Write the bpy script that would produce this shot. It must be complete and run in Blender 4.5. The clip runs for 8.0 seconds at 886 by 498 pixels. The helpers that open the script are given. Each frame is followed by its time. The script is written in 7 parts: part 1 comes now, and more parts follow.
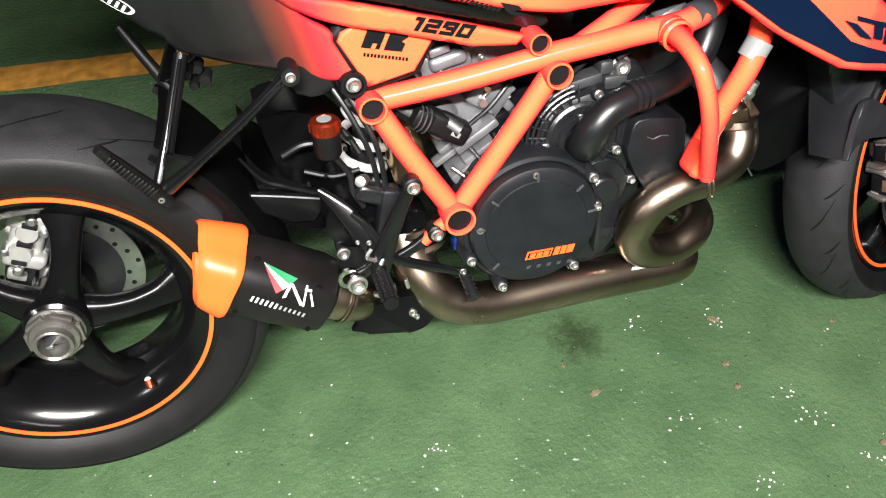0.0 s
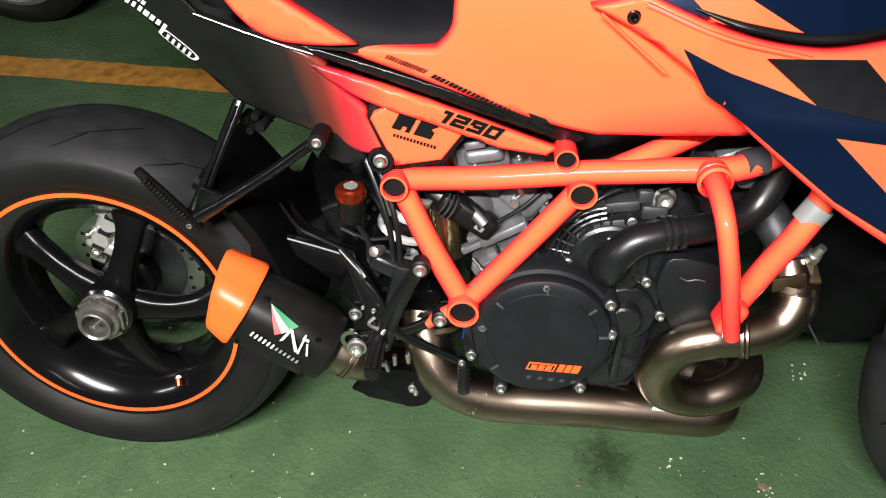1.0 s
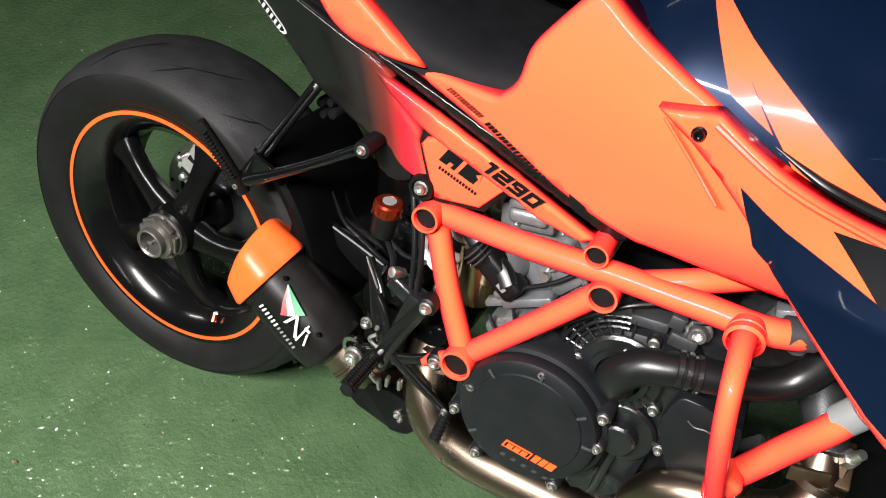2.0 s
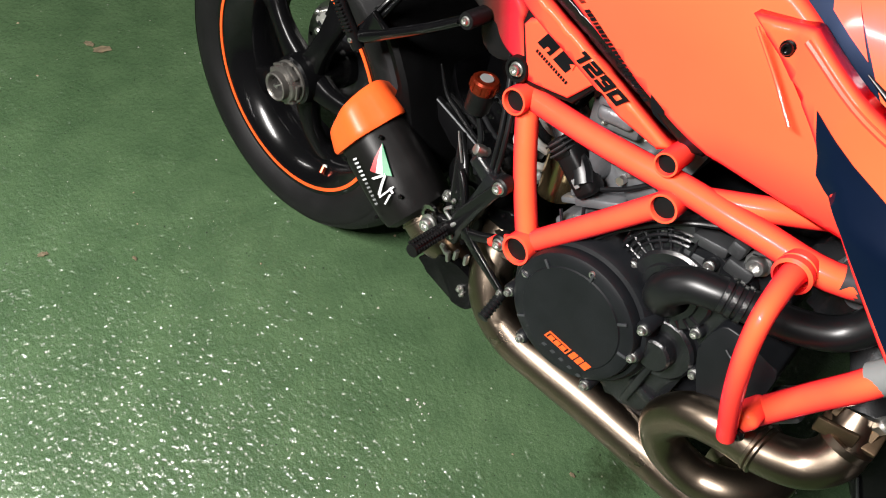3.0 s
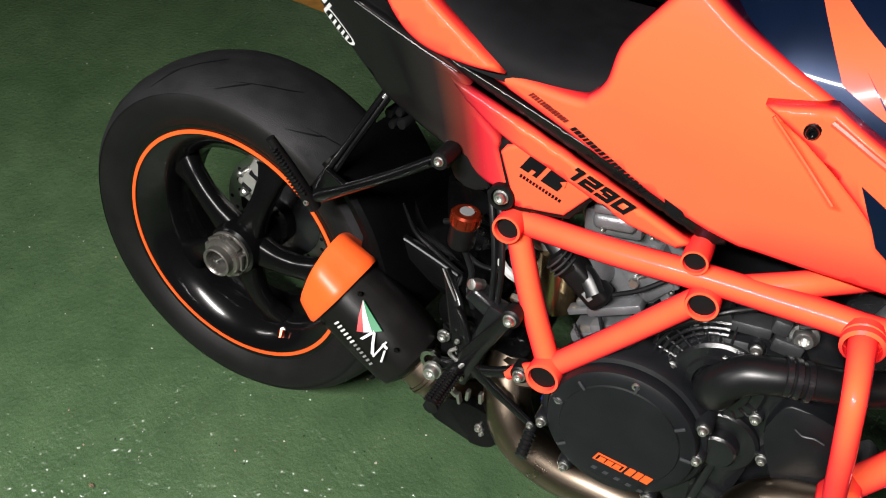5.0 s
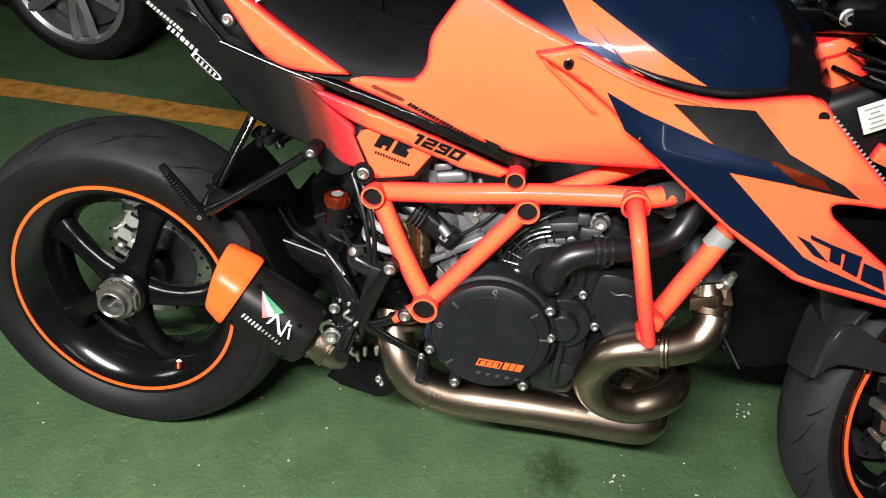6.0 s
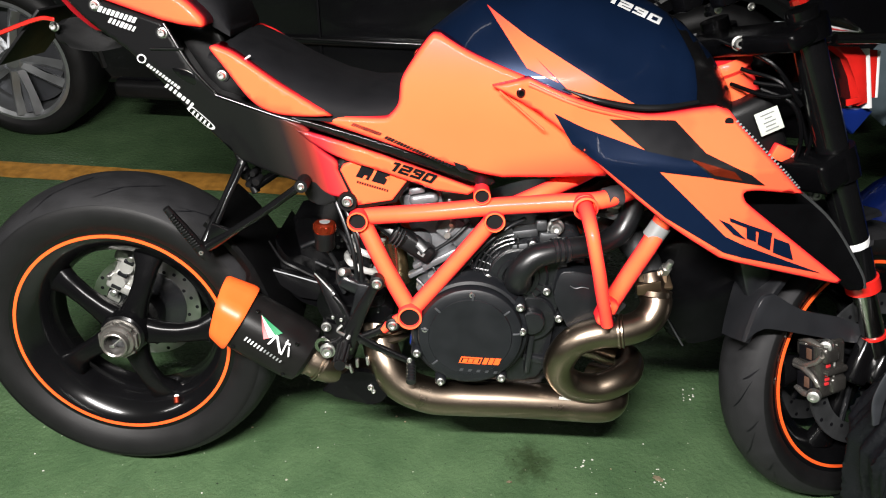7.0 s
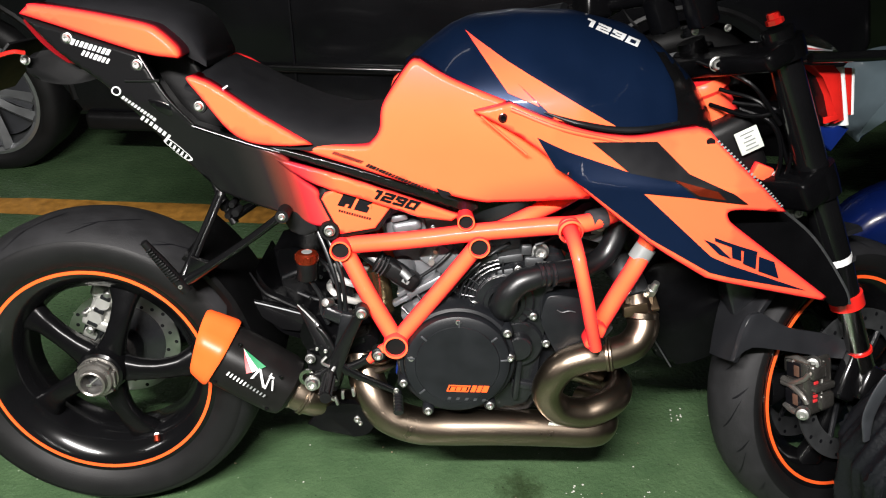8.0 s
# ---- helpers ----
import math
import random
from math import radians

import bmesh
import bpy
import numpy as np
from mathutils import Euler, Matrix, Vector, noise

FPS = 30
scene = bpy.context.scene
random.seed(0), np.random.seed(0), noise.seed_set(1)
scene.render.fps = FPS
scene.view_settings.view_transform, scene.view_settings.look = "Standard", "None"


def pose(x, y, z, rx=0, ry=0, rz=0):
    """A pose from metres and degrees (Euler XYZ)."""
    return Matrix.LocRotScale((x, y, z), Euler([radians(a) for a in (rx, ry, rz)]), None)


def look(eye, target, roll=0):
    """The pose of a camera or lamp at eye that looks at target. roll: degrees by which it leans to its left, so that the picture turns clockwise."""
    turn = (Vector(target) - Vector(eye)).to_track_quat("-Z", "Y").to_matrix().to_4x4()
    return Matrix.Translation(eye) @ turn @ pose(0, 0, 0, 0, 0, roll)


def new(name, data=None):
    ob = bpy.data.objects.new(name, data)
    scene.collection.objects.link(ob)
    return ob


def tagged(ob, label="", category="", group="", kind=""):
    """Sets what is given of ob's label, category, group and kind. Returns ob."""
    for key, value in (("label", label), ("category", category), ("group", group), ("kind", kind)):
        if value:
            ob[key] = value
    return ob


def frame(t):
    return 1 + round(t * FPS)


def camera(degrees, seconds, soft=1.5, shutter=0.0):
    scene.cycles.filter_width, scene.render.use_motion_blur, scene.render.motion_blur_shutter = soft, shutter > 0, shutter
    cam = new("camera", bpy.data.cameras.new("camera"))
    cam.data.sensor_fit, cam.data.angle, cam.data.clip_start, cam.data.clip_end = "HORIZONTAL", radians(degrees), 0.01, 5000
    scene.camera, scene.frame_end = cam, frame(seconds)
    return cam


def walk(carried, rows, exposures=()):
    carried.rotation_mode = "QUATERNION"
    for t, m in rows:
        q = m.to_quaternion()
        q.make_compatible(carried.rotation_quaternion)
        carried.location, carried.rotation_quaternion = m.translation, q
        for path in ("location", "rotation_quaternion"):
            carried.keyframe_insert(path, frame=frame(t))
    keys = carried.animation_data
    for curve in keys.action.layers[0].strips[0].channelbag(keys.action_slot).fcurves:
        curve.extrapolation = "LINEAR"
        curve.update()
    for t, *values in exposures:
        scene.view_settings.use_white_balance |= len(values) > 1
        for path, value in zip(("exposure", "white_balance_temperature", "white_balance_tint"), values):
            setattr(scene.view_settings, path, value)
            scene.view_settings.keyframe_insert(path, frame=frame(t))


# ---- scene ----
cam = camera(59.43, 8.0, 1.1)
PATH = [
    (0, (0.3631, -0.8810, 1.2432), (0.6585, 0.1851, 0.0872), -1.03),
    (0.5, (0.5792, -0.9653, 1.2889), (0.5521, 0.1695, 0.1613), -4.03),
    (1, (0.6410, -0.8669, 1.2844), (0.5377, 0.3033, 0.1982), -1.03),
    (1.5, (0.6815, -0.7318, 1.3236), (0.6020, 0.4506, 0.2487), 3.53),
    (2, (0.8179, -0.7158, 1.3186), (0.3760, 0.3271, 0.1885), 6.50),
    (2.2, (0.8799, -0.7183, 1.3120), (0.3457, 0.1779, 0.0989), 8.11),
    (3.3, (0.9406, -0.7030, 1.3171), (0.3122, 0.0555, 0.0561), 6.24),
    (3.5, (0.9361, -0.7010, 1.3190), (0.2801, 0.0717, 0.0810), 5.86),
    (4, (0.8879, -0.6756, 1.3043), (0.2024, 0.1424, 0.1123), 3.49),
    (4.2, (0.8473, -0.6840, 1.3093), (0.2003, 0.1887, 0.1346), 3.27),
    (5.3, (0.7352, -0.7469, 1.3085), (0.3552, 0.3443, 0.2019), 2.20),
    (5.5, (0.7377, -0.8019, 1.3223), (0.4690, 0.3618, 0.2576), 2.82),
    (6, (0.7537, -1.0647, 1.3281), (0.5895, 0.1952, 0.3556), 1.89),
    (6.5, (0.6981, -1.2314, 1.3588), (0.6128, 0.0349, 0.3845), 1.01),
    (7, (0.6804, -1.2656, 1.3669), (0.6593, 0.0759, 0.4951), 0.78),
    (7.5, (0.6800, -1.2551, 1.3692), (0.6716, 0.1141, 0.5413), -0.13),
    (8, (0.6653, -1.2473, 1.3647), (0.6927, 0.1191, 0.5327), 0.35),
]
walk(cam, [(t, look(eye, target, roll)) for t, eye, target, roll in PATH], [(0, 0.45), (0.5, 0.20), (1, -0.12), (1.5, -0.22), (2, -0.08), (3.5, -0.55), (4.2, -0.60), (5.5, -0.62), (6, -0.14), (6.5, 0.08), (7, 0.0), (8, -0.02)])

# ---- light ----
world = bpy.data.worlds.new("garage_air")
world.use_nodes = True
world.node_tree.nodes["Background"].inputs[0].default_value = (0.75, 0.85, 1.0, 1)
world.node_tree.nodes["Background"].inputs[1].default_value = 0.004
scene.world = world


def tube_lamp(name, x, y, z, length, width, watts, turn=0.0, colour=(1.0, 0.96, 0.93)):
    data = bpy.data.lights.new(name, "AREA")
    data.shape, data.size, data.size_y = "RECTANGLE", length, width
    data.energy, data.color = watts, colour
    ob = new(name, data)
    ob.location, ob.rotation_euler = (x, y, z), (0, 0, radians(turn))
    return ob


LAMP_Z = 2.36
# the first is placed from the cast shadows; the other three are added fill
LAMPS = [(0.15, -1.78, 1.2, 0.07, 348.0), (-3.2, -1.80, 1.5, 0.07, 40.0), (0.5, -4.9, 1.5, 0.07, 28.0), (-0.50, 0.60, 1.2, 0.07, 2.2)]
for lx, ly, ll, lw, le in LAMPS:
    tube_lamp("tube_light", lx, ly, LAMP_Z, ll, lw, le)


# ---- materials ----
def mat(name, colour, rough=0.5, metal=0.0, vary=0.12, scale=14.0, bump=0.0, bump_scale=220.0, coat=0.0, fine=0.0, spec=0.5, coat_rough=0.06, coat_tint=None, coat_ior=1.5):
    m = bpy.data.materials.new(name)
    m.use_nodes = True
    nt = m.node_tree
    b = nt.nodes["Principled BSDF"]
    b.inputs["Metallic"].default_value = metal
    b.inputs["Coat Weight"].default_value = coat
    b.inputs["Coat Roughness"].default_value = coat_rough
    b.inputs["Coat IOR"].default_value = coat_ior
    if coat_tint:
        b.inputs["Coat Tint"].default_value = (*coat_tint, 1)
    b.inputs["Specular IOR Level"].default_value = spec
    co = nt.nodes.new("ShaderNodeTexCoord")
    n1 = nt.nodes.new("ShaderNodeTexNoise")
    n1.inputs["Scale"].default_value, n1.inputs["Detail"].default_value = scale, 6
    nt.links.new(co.outputs["Object"], n1.inputs["Vector"])
    n2 = nt.nodes.new("ShaderNodeTexNoise")
    n2.inputs["Scale"].default_value, n2.inputs["Detail"].default_value = bump_scale, 3
    nt.links.new(co.outputs["Object"], n2.inputs["Vector"])
    ramp = nt.nodes.new("ShaderNodeValToRGB")
    lo, hi = [tuple(min(1.0, c * k) for c in colour) + (1,) for k in (1 - vary, 1 + vary)]
    ramp.color_ramp.elements[0].position, ramp.color_ramp.elements[0].color = 0.3, lo
    ramp.color_ramp.elements[1].position, ramp.color_ramp.elements[1].color = 0.7, hi
    nt.links.new(n1.outputs["Fac"], ramp.inputs[0])
    col = ramp.outputs[0]
    if fine:
        mix = nt.nodes.new("ShaderNodeMixRGB")
        mix.blend_type = "MULTIPLY"
        mix.inputs[0].default_value = fine
        nt.links.new(col, mix.inputs[1])
        nt.links.new(n2.outputs["Fac"], mix.inputs[2])
        col = mix.outputs[0]
    nt.links.new(col, b.inputs["Base Color"])
    rr = nt.nodes.new("ShaderNodeMapRange")
    rr.inputs["To Min"].default_value, rr.inputs["To Max"].default_value = max(0.02, rough * 0.8), min(1.0, rough * 1.25)
    nt.links.new(n1.outputs["Fac"], rr.inputs["Value"])
    nt.links.new(rr.outputs[0], b.inputs["Roughness"])
    if bump:
        bp = nt.nodes.new("ShaderNodeBump")
        bp.inputs["Strength"].default_value, bp.inputs["Distance"].default_value = bump, 0.002
        nt.links.new(n2.outputs["Fac"], bp.inputs["Height"])
        nt.links.new(bp.outputs[0], b.inputs["Normal"])
    return m


# a tinted clear coat over yellower ground: its oblique red stands in for dim light
TINT = (1.0, 0.165, 0.76)
ORANGE_RGB = (0.96, 0.82, 0.058)
orange = mat("orange_gloss_paint", ORANGE_RGB, 0.34, 0, 0.03, 9, 0.02, 900, 1.0, spec=0.12, coat_rough=0.10, coat_tint=TINT, coat_ior=1.13)
frame_orange = mat("orange_powder_coat", (0.94, 0.78, 0.056), 0.30, 0, 0.05, 30, 0.06, 700, 1.0, spec=0.15, coat_rough=0.10, coat_tint=TINT, coat_ior=1.14)
anod_orange = mat("orange_anodised", (0.22, 0.0252, 0.00864), 0.25, 0.75, 0.1, 40)
red_glow = mat("red_plastic", (0.54, 0.0144, 0.0108), 0.22, 0, 0.08, 30, coat=0.6)
navy = mat("navy_metallic_paint", (0.0030, 0.0085, 0.0260), 0.34, 0.35, 0.12, 7, 0.03, 1500, 0.5, spec=0.10, coat_rough=0.05, coat_ior=1.3)
black_decal = mat("black_vinyl", (0.004, 0.004, 0.005), 0.38, 0, 0.1, 30, spec=0.16)
white_decal = mat("white_vinyl", (0.58, 0.59, 0.59), 0.4, 0, 0.05, 40)
grey_decal = mat("grey_vinyl", (0.18, 0.19, 0.19), 0.4, 0, 0.05, 40)
green_decal = mat("green_vinyl", (0.0108, 0.17, 0.0648), 0.4, 0, 0.05, 40)
red_decal = mat("red_vinyl", (0.45, 0.0216, 0.0252), 0.4, 0, 0.05, 40)
word_red = mat("dark_red_vinyl", (0.12, 0.00864, 0.00576), 0.4, 0, 0.05, 40)
black_plastic = mat("black_grained_plastic", (0.00396, 0.00396, 0.00432), 0.42, 0, 0.2, 20, 0.14, 900, spec=0.22)
spoke_black = mat("satin_black_wheel_paint", (0.0024, 0.0024, 0.0027), 0.24, 0, 0.15, 12, 0.0, 900, 0.0, spec=0.16)
black_gloss = mat("black_gloss_paint", (0.00288, 0.00288, 0.00324), 0.16, 0, 0.15, 12, 0.0, 900, 0.25, spec=0.3, coat_rough=0.04)
tail_black = mat("satin_black_bodywork", (0.0036, 0.0036, 0.00396), 0.25, 0, 0.15, 14, 0.03, 900, 0.12, spec=0.4)
dark_metal = mat("black_cast_metal", (0.0072, 0.0076, 0.0088), 0.23, 0.0, 0.25, 30, 0.24, 450, spec=0.6)
cover_black = mat("satin_black_cover", (0.00576, 0.00648, 0.00792), 0.40, 0.0, 0.15, 25, 0.08, 900, spec=0.32)
grey_cast = mat("grey_cast_aluminium", (0.175, 0.18, 0.19), 0.34, 0.55, 0.25, 30, 0.25, 400)
dark_cast = mat("dark_cast_aluminium", (0.054, 0.0562, 0.059), 0.42, 0.6, 0.25, 30, 0.2, 500)
disc_steel = mat("worn_disc_steel", (0.46, 0.46, 0.45), 0.30, 1, 0.15, 40, 0.1, 500)
steel = mat("bright_steel", (0.58, 0.58, 0.56), 0.38, 1, 0.1, 40)
chrome = mat("polished_steel", (0.48, 0.47, 0.46), 0.20, 1, 0.06, 20)
caliper_grey = mat("nickel_bronze_caliper", (0.20, 0.19, 0.175), 0.28, 0.8, 0.18, 45, 0.15, 400)
nickel = mat("nickel_plate", (0.53, 0.53, 0.50), 0.36, 0.7, 0.1, 60, 0.1, 500)
titanium = mat("heat_tinted_steel", (0.27, 0.214, 0.163), 0.29, 1, 0.18, 9, 0.03, 400, fine=0.15)
brass = mat("bronze_damper", (0.46, 0.34, 0.18), 0.20, 0.95, 0.15, 20)
caliper_dark = mat("dark_nickel_caliper", (0.085, 0.080, 0.074), 0.24, 0.8, 0.2, 45, 0.15, 400)
flange_bronze = mat("bronze_flange_plate", (0.13, 0.090, 0.055), 0.38, 0.9, 0.2, 40, 0.1, 500)
cap_orange = mat("orange_cap_paint", (0.90, 0.100, 0.018), 0.36, 0, 0.05, 30, 0.04, 700, spec=0.3)
pad_brown = mat("brown_brake_pad", (0.07, 0.035, 0.022), 0.6, 0, 0.2, 60)
carbon = mat("matt_black_muffler", (0.00396, 0.0036, 0.0036), 0.42, 0, 0.15, 30, 0.06, 900, spec=0.24)
rubber = mat("tyre_rubber", (0.00468, 0.00468, 0.00504), 0.52, 0, 0.2, 16, 0.2, 500, fine=0.25, spec=0.24)
tread = mat("scrubbed_tyre_tread", (0.0125, 0.0125, 0.0137), 0.58, 0, 0.22, 22, 0.35, 700, fine=0.3, spec=0.24)
hose_rubber = mat("black_hose_rubber", (0.00504, 0.0054, 0.00612), 0.33, 0, 0.15, 20, spec=0.4)
seat_cloth = mat("black_seat_cover", (0.00648, 0.00648, 0.00756), 0.62, 0, 0.12, 30, 0.25, 1400, spec=0.10)
white_paint = mat("white_spring_paint", (0.60, 0.60, 0.58), 0.3, 0, 0.05, 20, coat=0.3)
label_paper = mat("pale_sticker", (0.50, 0.54, 0.48), 0.5, 0, 0.05, 20)
blue_plastic = mat("blue_gloss_plastic", (0.00432, 0.0158, 0.12), 0.25, 0, 0.1, 20, coat=0.4)
fairing_grey = mat("grey_blue_fairing_paint", (0.10, 0.135, 0.155), 0.30, 0.2, 0.12, 12, coat=0.3)
alloy = mat("silver_alloy_wheel", (0.30, 0.31, 0.32), 0.32, 0.85, 0.08, 20)
alloy_dark = mat("dark_alloy_pocket", (0.072, 0.0756, 0.0828), 0.4, 0.6, 0.1, 20)
car_paint = mat("black_car_paint", (0.0036, 0.0036, 0.00432), 0.2, 0, 0.2, 4, coat=0.15, spec=0.24)
bag_cloth = mat("black_nylon_cloth", (0.0028, 0.0032, 0.0046), 0.46, 0, 0.3, 12, 0.5, 160, spec=0.22)
bar_black = mat("dull_black_controls", (0.0018, 0.0018, 0.0021), 0.22, 0, 0.2, 20, 0.1, 600, spec=0.12)
bag_grey = mat("grey_nylon_trim", (0.022, 0.024, 0.029), 0.55, 0, 0.2, 30, 0.3, 500)
concrete = mat("grey_painted_concrete", (0.0432, 0.0446, 0.0432), 0.7, 0, 0.2, 1.2, 0.3, 40)
ceiling_mat = mat("dull_ceiling_concrete", (0.13, 0.13, 0.12), 0.8, 0, 0.15, 1.0, 0.3, 30)
yellow_line_mat = mat("worn_yellow_line_paint", (0.36, 0.17, 0.028), 0.5, 0, 0.35, 26, 0.3, 300, fine=0.35)
dirt = mat("dry_leaf_and_grit", (0.24, 0.19, 0.12), 0.8, 0, 0.4, 60)
grit = mat("pale_grit", (0.40, 0.40, 0.36), 0.8, 0, 0.35, 60)
fixture_white = mat("white_lamp_housing", (0.50, 0.50, 0.49), 0.5)


def glass_mat():
    m = bpy.data.materials.new("smoked_screen_plastic")
    m.use_nodes = True
    b = m.node_tree.nodes["Principled BSDF"]
    b.inputs["Base Color"].default_value = (0.35, 0.36, 0.37, 1)
    b.inputs["Roughness"].default_value = 0.05
    b.inputs["Transmission Weight"].default_value = 0.9
    b.inputs["IOR"].default_value = 1.3
    return m


smoked = glass_mat()


def lens_mat():
    m = bpy.data.materials.new("red_lamp_lens")
    m.use_nodes = True
    b = m.node_tree.nodes["Principled BSDF"]
    b.inputs["Base Color"].default_value = (0.26, 0.008, 0.012, 1)
    b.inputs["Roughness"].default_value = 0.08
    b.inputs["Transmission Weight"].default_value = 0.35
    b.inputs["Coat Weight"].default_value = 0.8
    return m


red_lens = lens_mat()


def fade_mat():
    """Paint that fades from black at the tail to orange at the front of the side panel."""
    m = mat("black_to_orange_fade_paint", ORANGE_RGB, 0.30, 0, 0.04, 9, coat=1.0, spec=0.1, coat_rough=0.12, coat_tint=TINT, coat_ior=1.2)
    nt = m.node_tree
    b = nt.nodes["Principled BSDF"]
    co = nt.nodes.new("ShaderNodeTexCoord")
    dot = nt.nodes.new("ShaderNodeVectorMath")
    dot.operation = "DOT_PRODUCT"
    dot.inputs[1].default_value = (1.0, 0.0, 0.22)
    nt.links.new(co.outputs["Object"], dot.inputs[0])
    mr = nt.nodes.new("ShaderNodeMapRange")
    mr.inputs["From Min"].default_value, mr.inputs["From Max"].default_value = 0.490, 0.665
    nt.links.new(dot.outputs["Value"], mr.inputs["Value"])
    ramp = nt.nodes.new("ShaderNodeValToRGB")
    while len(ramp.color_ramp.elements) < 5:
        ramp.color_ramp.elements.new(0.5)
    for e, (p, c) in zip(ramp.color_ramp.elements, ((0.0, (0.0058, 0.0058, 0.0062)), (0.28, (0.016, 0.0135, 0.0130)), (0.48, (0.12, 0.055, 0.020)), (0.70, (0.60, 0.24, 0.048)), (1.0, ORANGE_RGB))):
        e.position, e.color = p, (*c, 1)
    nt.links.new(mr.outputs[0], ramp.inputs[0])
    nt.links.new(ramp.outputs[0], b.inputs["Base Color"])
    # the tinted clear coat thins out with the orange
    clear = nt.nodes.new("ShaderNodeValToRGB")
    clear.color_ramp.elements[0].position, clear.color_ramp.elements[0].color = 0.22, (1, 1, 1, 1)
    clear.color_ramp.elements[1].position, clear.color_ramp.elements[1].color = 0.60, (*TINT, 1)
    nt.links.new(mr.outputs[0], clear.inputs[0])
    nt.links.new(clear.outputs[0], b.inputs["Coat Tint"])
    return m


fade = fade_mat()


OIL_SPOT = (0.868, -0.046, 0.0)


def floor_mat():
    m = bpy.data.materials.new("worn_green_floor_paint")
    m.use_nodes = True
    nt = m.node_tree
    b = nt.nodes["Principled BSDF"]
    co = nt.nodes.new("ShaderNodeTexCoord")

    def noise_node(scale, detail, rough=0.55):
        n = nt.nodes.new("ShaderNodeTexNoise")
        n.inputs["Scale"].default_value, n.inputs["Detail"].default_value, n.inputs["Roughness"].default_value = scale, detail, rough
        nt.links.new(co.outputs["Object"], n.inputs["Vector"])
        return n

    def ramp_node(src, stops):
        r = nt.nodes.new("ShaderNodeValToRGB")
        while len(r.color_ramp.elements) < len(stops):
            r.color_ramp.elements.new(0.5)
        for e, (p, c) in zip(r.color_ramp.elements, stops):
            e.position, e.color = p, (*c, 1)
        nt.links.new(src, r.inputs[0])
        return r.outputs[0]

    def blend(kind, fac, a, c):
        x = nt.nodes.new("ShaderNodeMixRGB")
        x.blend_type = kind
        x.inputs[0].default_value = fac
        nt.links.new(a, x.inputs[1])
        nt.links.new(c, x.inputs[2])
        return x.outputs[0]

    base = ramp_node(noise_node(2.2, 8).outputs["Fac"], [(0.3, (0.042, 0.079, 0.037)), (0.7, (0.057, 0.100, 0.049))])
    scuff = ramp_node(noise_node(9, 10, 0.7).outputs["Fac"], [(0.35, (0.82, 0.84, 0.82)), (0.62, (1.10, 1.07, 1.05))])
    specks = ramp_node(noise_node(420, 2).outputs["Fac"], [(0.3, (0.66, 0.70, 0.68)), (0.7, (1.26, 1.22, 1.22))])
    col = blend("MULTIPLY", 1.0, blend("MULTIPLY", 1.0, base, scuff), specks)
    stain = ramp_node(noise_node(26, 8, 0.75).outputs["Fac"], [(0.58, (1, 1, 1)), (0.70, (0.35, 0.33, 0.3))])
    col = blend("MULTIPLY", 0.22, col, stain)
    # chipped paint: sparse pale flecks and dark pits, each cell of its own
    def flecks(scale, size, share, paint, col):
        vo = nt.nodes.new("ShaderNodeTexVoronoi")
        vo.inputs["Scale"].default_value = scale
        nt.links.new(co.outputs["Object"], vo.inputs["Vector"])
        sep = nt.nodes.new("ShaderNodeSeparateColor")
        nt.links.new(vo.outputs["Color"], sep.inputs[0])
        pick = nt.nodes.new("ShaderNodeMath")
        pick.operation = "LESS_THAN"
        pick.inputs[1].default_value = share
        nt.links.new(sep.outputs[0], pick.inputs[0])
        size_of = nt.nodes.new("ShaderNodeMath")
        size_of.operation = "MULTIPLY"
        size_of.inputs[1].default_value = size
        nt.links.new(sep.outputs[1], size_of.inputs[0])
        near = nt.nodes.new("ShaderNodeMath")
        near.operation = "LESS_THAN"
        nt.links.new(vo.outputs["Distance"], near.inputs[0])
        nt.links.new(size_of.outputs[0], near.inputs[1])
        both = nt.nodes.new("ShaderNodeMath")
        both.operation = "MULTIPLY"
        nt.links.new(pick.outputs[0], both.inputs[0])
        nt.links.new(near.outputs[0], both.inputs[1])
        x = nt.nodes.new("ShaderNodeMixRGB")
        x.inputs[2].default_value = (*paint, 1)
        nt.links.new(both.outputs[0], x.inputs[0])
        nt.links.new(col, x.inputs[1])
        return x.outputs[0]

    col = flecks(75, 0.16, 0.10, (0.20, 0.24, 0.17), col)
    col = flecks(110, 0.22, 0.10, (0.016, 0.024, 0.015), col)
    col = flecks(28, 0.09, 0.06, (0.30, 0.30, 0.24), col)
    # an old oil stain beside the exhaust
    far = nt.nodes.new("ShaderNodeVectorMath")
    far.operation = "DISTANCE"
    far.inputs[1].default_value = OIL_SPOT
    nt.links.new(co.outputs["Object"], far.inputs[0])
    wob = nt.nodes.new("ShaderNodeMath")
    wob.operation = "MULTIPLY_ADD"
    wob.inputs[1].default_value = 0.16
    nt.links.new(noise_node(34, 6, 0.75).outputs["Fac"], wob.inputs[0])
    nt.links.new(far.outputs["Value"], wob.inputs[2])
    oil = ramp_node(wob.outputs[0], [(0.090, (0.45, 0.42, 0.38)), (0.150, (1, 1, 1))])
    nt.links.new(blend("MULTIPLY", 1.0, col, oil), b.inputs["Base Color"])
    rn = noise_node(14, 6)
    rr = nt.nodes.new("ShaderNodeMapRange")
    rr.inputs["To Min"].default_value, rr.inputs["To Max"].default_value = 0.34, 0.52
    nt.links.new(rn.outputs["Fac"], rr.inputs["Value"])
    nt.links.new(rr.outputs[0], b.inputs["Roughness"])
